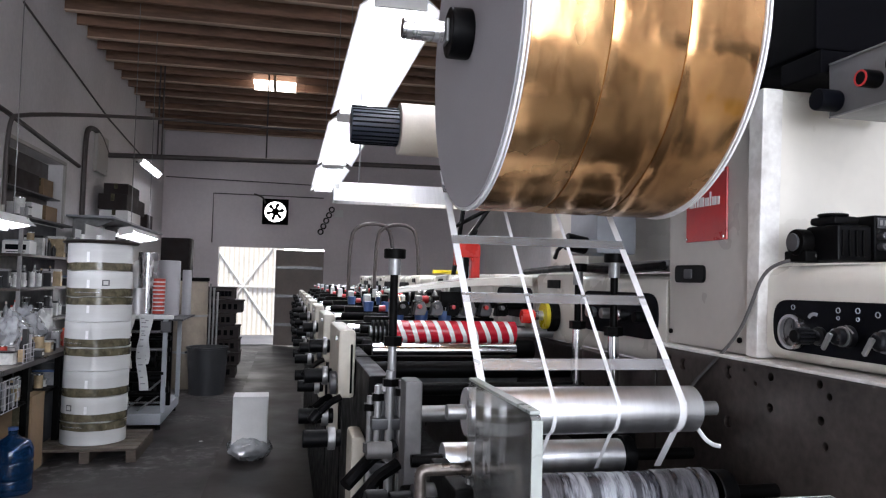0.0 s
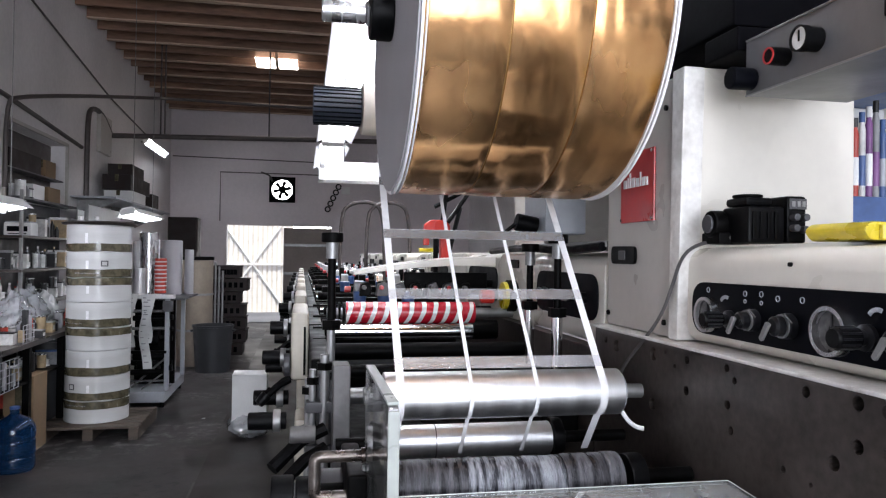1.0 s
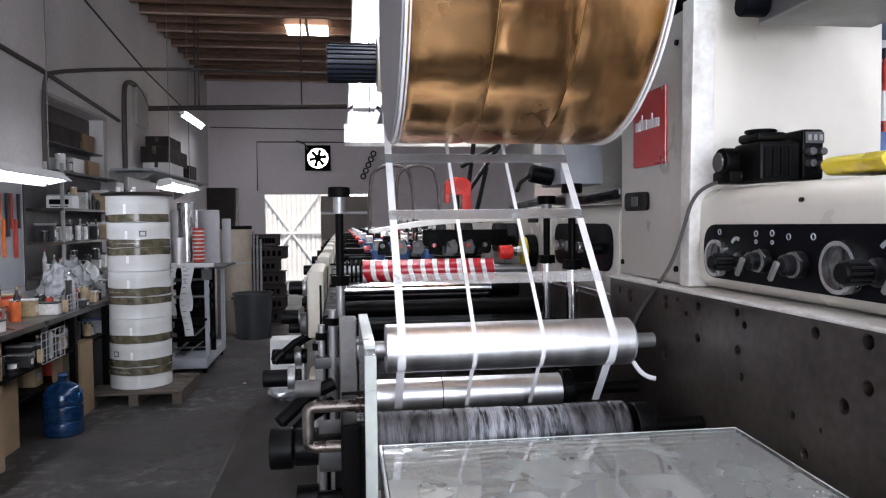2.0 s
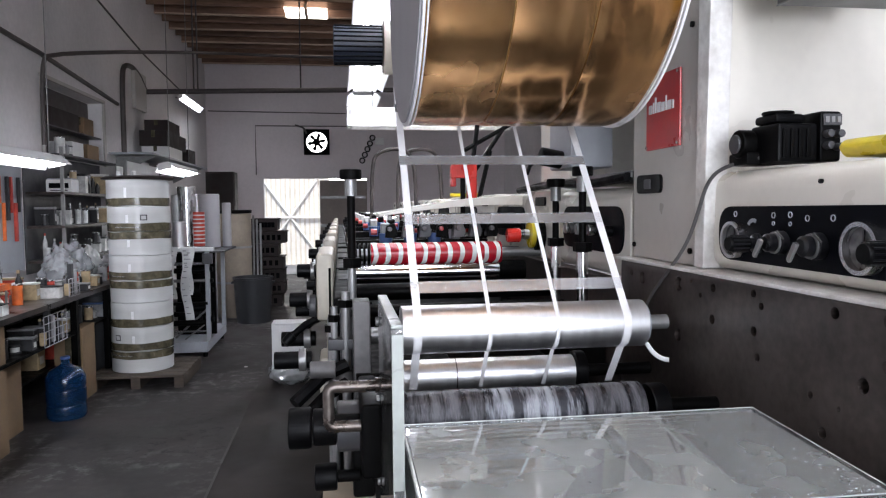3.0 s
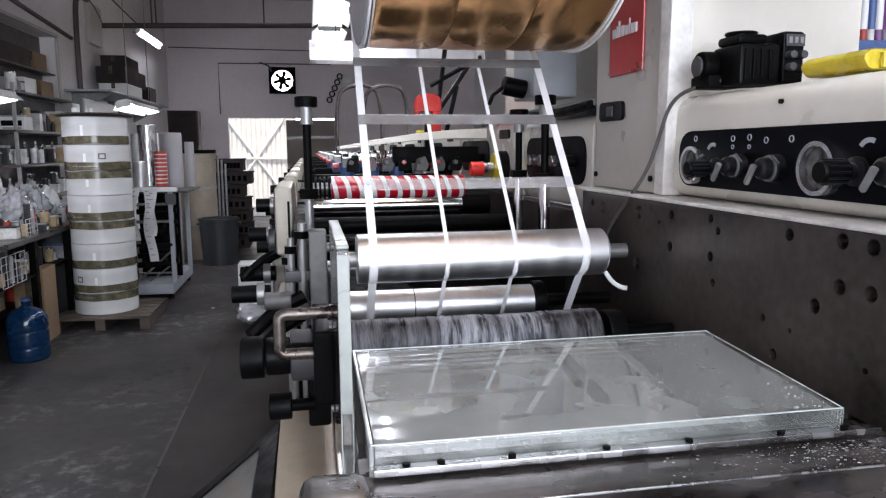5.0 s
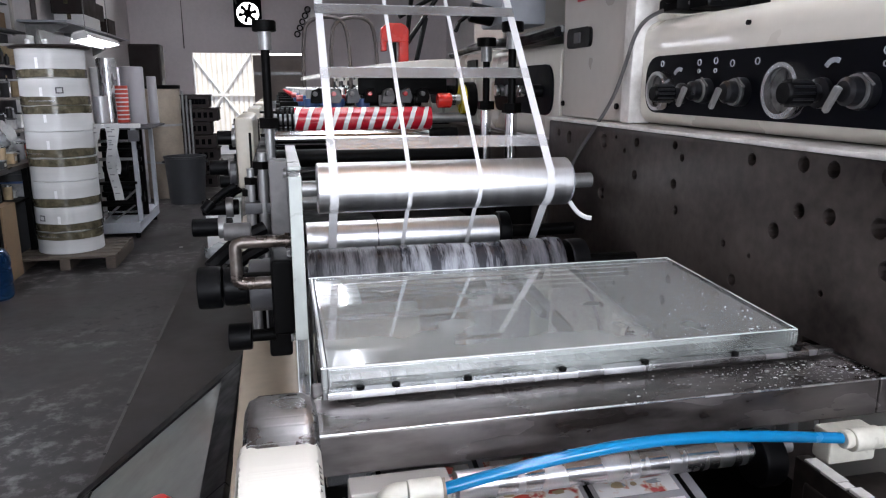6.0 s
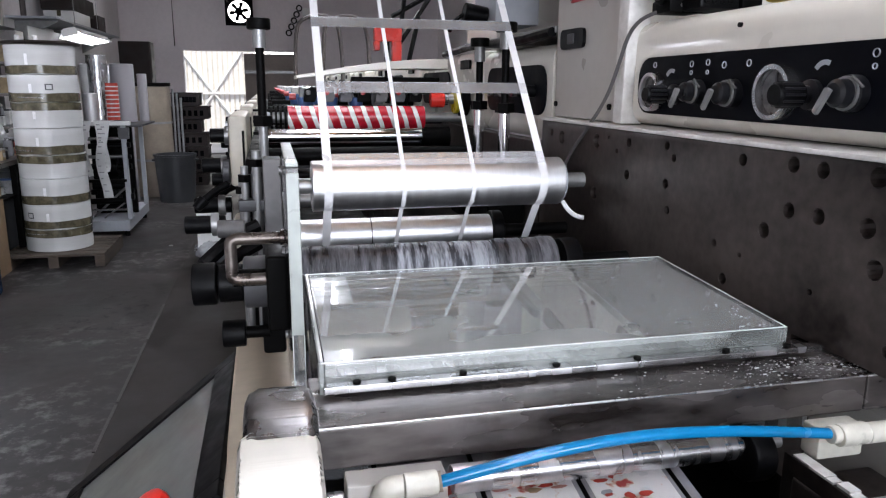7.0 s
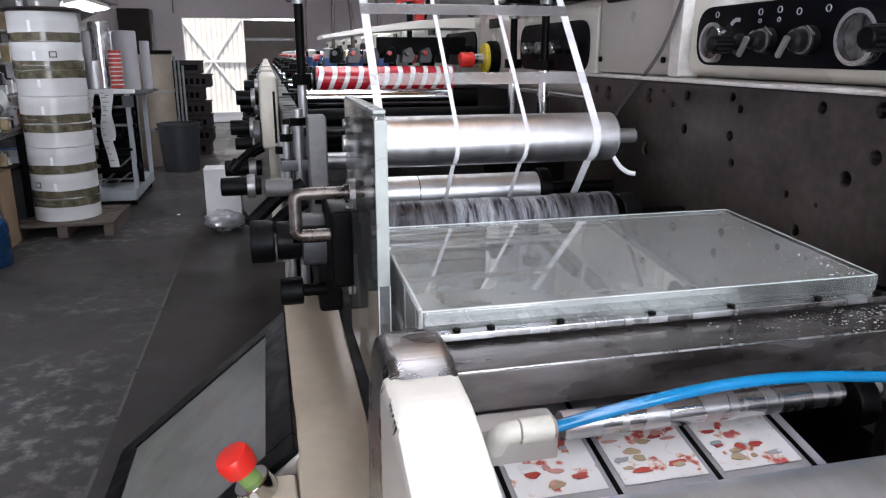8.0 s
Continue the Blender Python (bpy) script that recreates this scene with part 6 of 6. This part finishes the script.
for y0, y1 in ((2.3, 3.05), (3.45, 3.92), (3.95, 4.80), (4.86, 5.60)):
    part("strip", box(M(), (-0.428, y0, 0.001), (-0.414, y1, 0.0065)), SEAM, sm)

# water bottle
WBX = -1.735
wt = thing("water_bottle", (WBX, 6.1, 0), "large blue plastic water bottle on the floor", "water bottle")
part("body", lathe(M(), [(0.125, 0), (0.138, 0.02), (0.138, 0.09), (0.130, 0.105), (0.138, 0.12), (0.138, 0.21), (0.130, 0.225), (0.138, 0.24), (0.138, 0.305), (0.11, 0.36), (0.048, 0.392), (0.033, 0.405)], (WBX, 6.1, 0), (0, 0, 1), 36), BLUE_WATER, wt)
part("neck", cyl(M(), (WBX, 6.1, 0.406), (WBX, 6.1, 0.438), 0.031, seg=18), BLUE_WATER, wt)
part("cap", cyl(M(), (WBX, 6.1, 0.439), (WBX, 6.1, 0.458), 0.034, seg=18, bev=0.003), CLUTTER[3], wt)

# ---- work bench and shelves along the plaster wall ----
be = thing("work_bench", (-2.1, 6.6, 0), "cluttered wooden work bench along the wall", "bench")
part("tabletop", box(M(), (-2.55, 4.6, 0.84), (-1.75, 8.7, 0.88), 0.004), STEEL_DARK, be)
for y in (4.7, 6.5, 7.3, 8.6):
    for x in (-2.5, -1.82):
        part("leg", box(M(), (x, y - 0.03, 0), (x + 0.05, y + 0.03, 0.838), 0.003), IRON, be)
part("back_board", box(M(), (-2.56, 4.6, 0.0), (-2.54, 8.7, 0.838), 0.002), IRON, be)
part("shelf", box(M(), (-2.45, 4.7, 0.56), (-1.78, 8.6, 0.58), 0.003), IRON, be)
part("shelf", box(M(), (-2.52, 4.7, 0.28), (-1.97, 8.6, 0.30), 0.003), IRON, be)
def carton(x0, x1, y0, y1, z0, h, m, label):
    c = thing("cardboard_box", ((x0 + x1) / 2, (y0 + y1) / 2, z0), label, "box", "cartons")
    part("carton", box(M(), (x0, y0, z0), (x1, y1, z0 + h), 0.004), m, c)
    part("tape", box(M(), ((x0 + x1) / 2 - 0.025, y0 - 0.0006, z0 + h * 0.55), ((x0 + x1) / 2 + 0.025, y1 + 0.0006, z0 + h + 0.001)), TAPE, c)
carton(-2.12, -1.80, 4.75, 5.30, 0.0, 0.82, CARD, "tall brown cardboard sheet carton by the bench")
carton(-2.25, -1.92, 5.45, 5.80, 0.0, 0.55, CARD, "brown cardboard carton on the floor")
carton(-1.98, -1.76, 6.55, 6.85, 0.0, 0.60, CARD, "flattened brown cardboard leaning by the bench")
bin_can(-1.98, 7.55, 0.24, 0.80, BIN, "tall black plastic bin under the bench")
rng = random.Random(21)
KIND = (("tool_box", "tool box"), ("ink_tin", "tin"), ("spool", "spool"), ("bottle", "bottle"))
WORD = ("white", "red", "orange", "blue", "black", "tan", "green", "purple", "grey")
def clutter(x0, x1, y0, y1, z0, n, hmax, cols, where):
    for k in range(n):
        y = y0 + (y1 - y0) * (k + 0.5) / n
        x = rng.uniform(x0, x1)
        h = rng.uniform(0.4, 1.0) * hmax
        w = min((y1 - y0) / n * 0.42, 0.075)
        c = rng.choice(cols)
        q = rng.randrange(4)
        nm, cat = KIND[q]
        o = thing(nm, (x, y, z0), WORD[c] + " " + cat + " among clutter " + where, cat, "clutter " + where)
        if q == 0:
            part("case", box(M(), (x - 0.09, y - w, z0), (x + 0.09, y + w, z0 + h * 0.7), 0.006), CLUTTER[c], o)
            part("lid", box(M(), (x - 0.093, y - w * 1.03, z0 + h * 0.705), (x + 0.093, y + w * 1.03, z0 + h * 0.8), 0.004), CLUTTER[(c + 4) % 9], o)
            part("label", box(M(), (x + 0.0905, y - w * 0.5, z0 + h * 0.2), (x + 0.0925, y + w * 0.5, z0 + h * 0.5)), CLUTTER[0], o)
        elif q == 1:
            part("tin", cyl(M(), (x, y, z0), (x, y, z0 + h * 0.8), w * 0.9, seg=20, bev=0.003), CLUTTER[c], o)
            part("lid", cyl(M(), (x, y, z0 + h * 0.801), (x, y, z0 + h * 0.85), w * 0.95, seg=20, bev=0.002), STEEL, o)
        elif q == 2:
            part("flange", cyl(M(), (x, y, z0), (x, y, z0 + 0.012), w, seg=20), CLUTTER[c], o)
            part("winding", cyl(M(), (x, y, z0 + 0.0125), (x, y, z0 + h * 0.5), w * 0.75, seg=20), CLUTTER[0], o)
            part("flange", cyl(M(), (x, y, z0 + h * 0.501), (x, y, z0 + h * 0.501 + 0.012), w, seg=20), CLUTTER[c], o)
        else:
            part("bottle", lathe(M(), [(w * 0.6, 0), (w * 0.62, h * 0.65), (w * 0.25, h * 0.82), (w * 0.25, h * 0.9)], (x, y, z0), (0, 0, 1), 18), CLUTTER[c], o)
            part("cap", cyl(M(), (x, y, z0 + h * 0.9), (x, y, z0 + h), w * 0.3, seg=12), CLUTTER[(c + 1) % 9], o)
clutter(-2.1, -1.85, 4.7, 6.6, 0.881, 20, 0.24, (0, 1, 4, 4, 5, 8, 2, 0, 4), "on the bench")
clutter(-2.45, -2.25, 4.7, 6.6, 0.881, 24, 0.42, (4, 4, 3, 8, 4, 4, 0, 1), "on the bench")
clutter(-1.95, -1.88, 5.3, 8.5, 0.581, 34, 0.20, (4, 5, 5, 4, 8, 0, 4, 4), "on the bench shelf")
clutter(-1.92, -1.84, 6.6, 8.6, 0.881, 20, 0.20, (4, 4, 5, 8, 4, 1, 0), "on the bench")
clutter(-2.2, -2.1, 5.9, 8.5, 0.301, 12, 0.24, (0, 5, 5, 1, 8, 0), "under the bench")
clutter(-1.92, -1.85, 4.72, 5.4, 0.881, 6, 0.16, (2, 4, 1, 0), "on the bench")
for k, (y, s) in enumerate(((7.2, 0.17), (7.55, 0.18), (7.95, 0.15))):
    bg = thing("plastic_sack", (-2.15, y, 0.881), "crumpled clear plastic sack of film on the bench", "sack", "plastic sacks")
    bm = bmesh.new()
    bmesh.ops.create_icosphere(bm, subdivisions=4, radius=1)
    for v in bm.verts:
        n = noise.noise(v.co * 2.4 + Vector((k, 0, 0))) * 0.3 + noise.noise(v.co * 7) * 0.12
        top = max(0.0, v.co.z) * 0.45
        v.co = Vector((-2.15 + v.co.x * s * (0.9 + n) * (1 - top), y + v.co.y * s * (0.9 + n) * (1 - top), max(0.882, 0.881 + s * 0.9 + v.co.z * s * (1.1 + n))))
    part("film", bm, (PLASTIC_BAG, PLASTIC_BAG, PAPER)[k], bg)

# white wire racks with cards at the front of the bench, an orange tray on it
def wire_rack(y0, y1, z0, z1):
    w = thing("wire_rack", (-1.76, (y0 + y1) / 2, z0), "white wire rack holding cards under the bench top", "rack", "wire racks")
    n = int((y1 - y0) / 0.07)
    for k in range(n + 1):
        y = y0 + (y1 - y0) * k / n
        part("upright", cyl(M(), (-1.758, y, z0), (-1.758, y, z1), 0.0032, seg=6), PAPER_EDGE, w)
    for k in range(5):
        z = z0 + (z1 - z0) * k / 4
        part("wire", cyl(M(), (-1.7535, y0, z), (-1.7535, y1, z), 0.0032, seg=6), PAPER_EDGE, w)
    for k in range(n):
        y = y0 + (y1 - y0) * (k + 0.5) / n
        part("card", box(M(), (-1.80, y - 0.022, z0 + 0.01), (-1.766, y + 0.020, z0 + 0.10 + 0.05 * (k * 7 % 4)), 0.001), (CLUTTER[5], CLUTTER[4], PAPER_EDGE, CLUTTER[4], CLUTTER[8], CARD)[k % 6], w)
wire_rack(5.80, 6.22, 0.581, 0.80)
wire_rack(6.30, 6.52, 0.881, 1.02)
tr = thing("orange_tray", (-1.92, 5.05, 0.881), "bright orange plastic tray on the bench", "tray")
part("floor_panel", box(M(), (-2.06, 4.78, 1.045), (-1.79, 5.40, 1.051), 0.002), CLUTTER[2], tr)
for a, b in (((-2.06, 4.78, 1.0515), (-2.052, 5.40, 1.085)), ((-1.798, 4.78, 1.0515), (-1.79, 5.40, 1.085)), ((-2.051, 4.78, 1.0515), (-1.799, 4.788, 1.085)), ((-2.051, 5.392, 1.0515), (-1.799, 5.40, 1.085))):
    part("rim", box(M(), a, b, 0.002), CLUTTER[2], tr)
for x in (-2.04, -1.82):
    for y in (4.80, 5.37):
        part("leg", box(M(), (x, y, 0.881), (x + 0.012, y + 0.012, 1.0445), 0.001), STEEL_GREY, tr)

# open shelf board with hanging tools, shelves, wall cabinet
bd = thing("tool_board", (-2.57, 5.8, 1.2), "grey board with tools hung on the wall", "tool board")
part("board", box(M(), (-2.595, 4.4, 1.0), (-2.575, 7.55, 2.05), 0.003), GREY_PAINT, bd)
for k in range(40):
    y = 4.5 + 0.075 * k
    ln = rng.uniform(0.15, 0.42)
    z1 = rng.choice((1.62, 1.85))
    part("tool", box(M(), (-2.572, y, z1 - ln), (-2.545, y + rng.uniform(0.02, 0.05), z1), 0.004), CLUTTER[rng.choice((4, 8, 1, 0, 4, 2))], bd)
sh = thing("wall_shelf", (-2.4, 8.4, 1.36), "steel wall shelves loaded with small parts", "shelf")
for z0, y0, y1 in ((1.38, 7.65, 9.75), (1.70, 7.65, 9.75), (1.05, 7.65, 9.75)):
    part("board", box(M(), (-2.595, y0, z0), (-2.25, y1, z0 + 0.025), 0.002), STEEL_DARK, sh)
part("back_panel", box(M(), (-2.597, 7.62, 0.95), (-2.585, 9.80, 2.085), 0.002), GREY_DARK, sh, "blue-grey back panel")
for y in (7.66, 9.72):
    part("upright", box(M(), (-2.28, y, 0.0), (-2.25, y + 0.03, 2.15), 0.002), STEEL_GREY, sh)
clutter(-2.50, -2.40, 7.70, 9.70, 1.406, 26, 0.24, (4, 8, 4, 4, 5, 0), "on the steel shelf")
pr = thing("label_printer", (-2.38, 8.0, 1.726), "white desktop label printer on the steel shelf", "printer")
part("case", box(M(), (-2.50, 7.90, 1.726), (-2.26, 8.10, 1.850), 0.010), WHITE, pr)
part("display", box(M(), (-2.47, 7.896, 1.765), (-2.29, 7.8995, 1.815), 0.001), NAVY, pr)
part("slot", box(M(), (-2.46, 7.897, 1.740), (-2.30, 7.8995, 1.748)), IRON, pr)
part("lid", box(M(), (-2.49, 7.91, 1.8505), (-2.27, 8.09, 1.862), 0.003), GREY_PAINT, pr)
clutter(-2.48, -2.38, 8.20, 9.65, 1.726, 16, 0.30, (4, 8, 0, 4, 5, 4), "on the steel shelf")
clutter(-2.50, -2.40, 7.70, 9.70, 1.076, 26, 0.27, (4, 0, 8, 4, 4), "on the steel shelf")
cb = thing("wall_niche", (-2.6, 9.1, 2.1), "open grey-framed niche in the wall, boxes inside", "niche")
part("back", box(M(), (-2.768, 8.16, 2.11), (-2.760, 9.99, 2.86), 0.001), PIPE, cb)
part("sill", box(M(), (-2.758, 8.16, 2.101), (-2.45, 9.99, 2.125), 0.003), GREY_DARK, cb)
part("frame", box(M(), (-2.758, 8.10, 2.872), (-2.57, 10.05, 2.91), 0.003), CREAM_GREY, cb)
part("frame", box(M(), (-2.598, 10.002, 2.09), (-2.57, 10.05, 2.870), 0.003), CREAM_GREY, cb)
part("frame", box(M(), (-2.598, 8.10, 2.09), (-2.57, 8.148, 2.870), 0.003), CREAM_GREY, cb)
part("shelf_board", box(M(), (-2.758, 8.16, 2.42), (-2.61, 9.99, 2.435), 0.002), GREY_DARK, cb)
carton(-2.75, -2.54, 9.25, 9.65, 2.126, 0.18, CARD, "brown carton in the wall niche")
carton(-2.74, -2.50, 8.65, 9.0, 2.126, 0.16, WHITE, "white carton in the wall niche")
carton(-2.75, -2.64, 8.4, 9.3, 2.436, 0.20, DARK_CARD, "dark carton in the wall niche")
carton(-2.75, -2.64, 9.45, 9.80, 2.436, 0.20, CARD, "brown carton in the wall niche")
clutter(-2.52, -2.48, 8.2, 8.6, 2.126, 3, 0.2, (0, 4, 8), "in the wall niche")
ls = thing("long_shelf", (-2.4, 11.0, 2.2), "long dark board on the wall carrying boxes", "shelf")
part("board", box(M(), (-2.598, 10.2, 2.26), (-2.05, 14.0, 2.285), 0.003), GREY_PAINT, ls)
for y in (10.5, 12.2, 13.8):
    part("bracket", prism(M(), [(-2.598, 2.0), (-2.598, 2.258), (-2.1, 2.258)], 1, y, y + 0.03), STEEL_GREY, ls)
carton(-2.5, -2.12, 11.4, 12.3, 2.301, 0.16, WHITE, "flat pale carton on the wall shelf")
carton(-2.5, -2.12, 11.3, 12.6, 2.462, 0.22, DARK_CARD, "dark brown carton on the wall shelf")
carton(-2.48, -2.15, 11.5, 12.3, 2.683, 0.17, DARK_CARD, "dark brown carton stacked on another")
carton(-2.5, -2.15, 13.0, 13.5, 2.301, 0.24, DARK_CARD, "small black carton on the wall shelf")
pn = thing("leaning_board", (-2.3, 10.3, 0), "tall white panel leaning on the wall", "panel")
part("sheet", box(M(), (-2.3, 9.85, 0.0), (-2.27, 11.4, 2.15), 0.003), WHITE, pn)
nb = thing("notice", (-2.24, 8.1, 1.95), "white paper notice hanging on the shelf", "notice")
part("sheet", box(M(), (-2.246, 9.3, 1.76), (-2.243, 9.55, 2.06)), WHITE, nb)
for k in range(3):
    part("text_bar", box(M(), (-2.2428, 9.33, 1.82 + 0.06 * k), (-2.2420, 9.52, 1.845 + 0.06 * k)), GREY_PAINT, nb)
pv = thing("bottle_crate", (-1.72, 4.9, 0), "purple bottles in a pack on the floor", "bottle pack")
for i in range(3):
    for j in range(2):
        x, y = -1.82 + 0.09 * i, 4.55 + 0.09 * j
        part("bottle", lathe(M(), [(0.038, 0), (0.04, 0.14), (0.015, 0.2), (0.015, 0.22)], (x, y, 0), (0, 0, 1), 16), CLUTTER[7], pv)
        part("cap", cyl(M(), (x, y, 0.221), (x, y, 0.24), 0.017, seg=12), CLUTTER[0], pv)
ch = thing("wall_chain", (0.9, YF - 0.05, 2.6), "dark chain hanging on the end wall", "chain")
for k in range(5):
    part("link", ring(M(), (0.85 + 0.06 * k, YF - 0.06, 2.62 + 0.13 * k), (0.3, 1, 0), 0.07, 0.045, 0.03, 14), IRON, ch)
wl = thing("wall_light", (1.25, YF - 0.1, 3.05), "small white light box on the end wall", "light box")
part("case", box(M(), (1.15, YF - 0.12, 2.98), (1.35, YF - 0.005, 3.14), 0.01), WHITE, wl)

# ---- what moves ----
SPEED = 0.68
def turn_rows(thing_ob, rate, step):
    at = WHERE[thing_ob]
    n = int(round(8.0 / step))
    walk(thing_ob, [(i * step, Matrix.Translation(at) @ pose(0, 0, 0, math.degrees(rate * i * step), 0, 0)) for i in range(n + 1)])

def run(t):
    """Metres of web that have passed: the press runs at nearly constant pace."""
    return float(np.interp(t, (0, 1, 1.5, 3.5, 4.5, 6.5, 7, 8), (0.078, 0.780, 1.097, 2.451, 3.156, 4.489, 4.851, 5.505)))

def slide_rows(thing_ob, way, period):
    """A repeating band that advances and falls back by one repeat, frame by frame."""
    at = WHERE[thing_ob]
    walk(thing_ob, [(k / FPS, Matrix.Translation(at + way * (run(k / FPS) % period))) for k in range(8 * FPS + 1)])

def motions():
    turn_rows(gold, SPEED / RAD, 0.25)
    turn_rows(roller, -SPEED / RR, 1 / 15)
    turn_rows(crink, SPEED / 0.0405, 1 / 15)
    turn_rows(flag, SPEED / 0.042, 1 / 15)
    slide_rows(ladder, WAY, CP)
    slide_rows(web, Vector((0, math.cos(radians(12)), math.sin(radians(12)))), LAB_P)

motions()
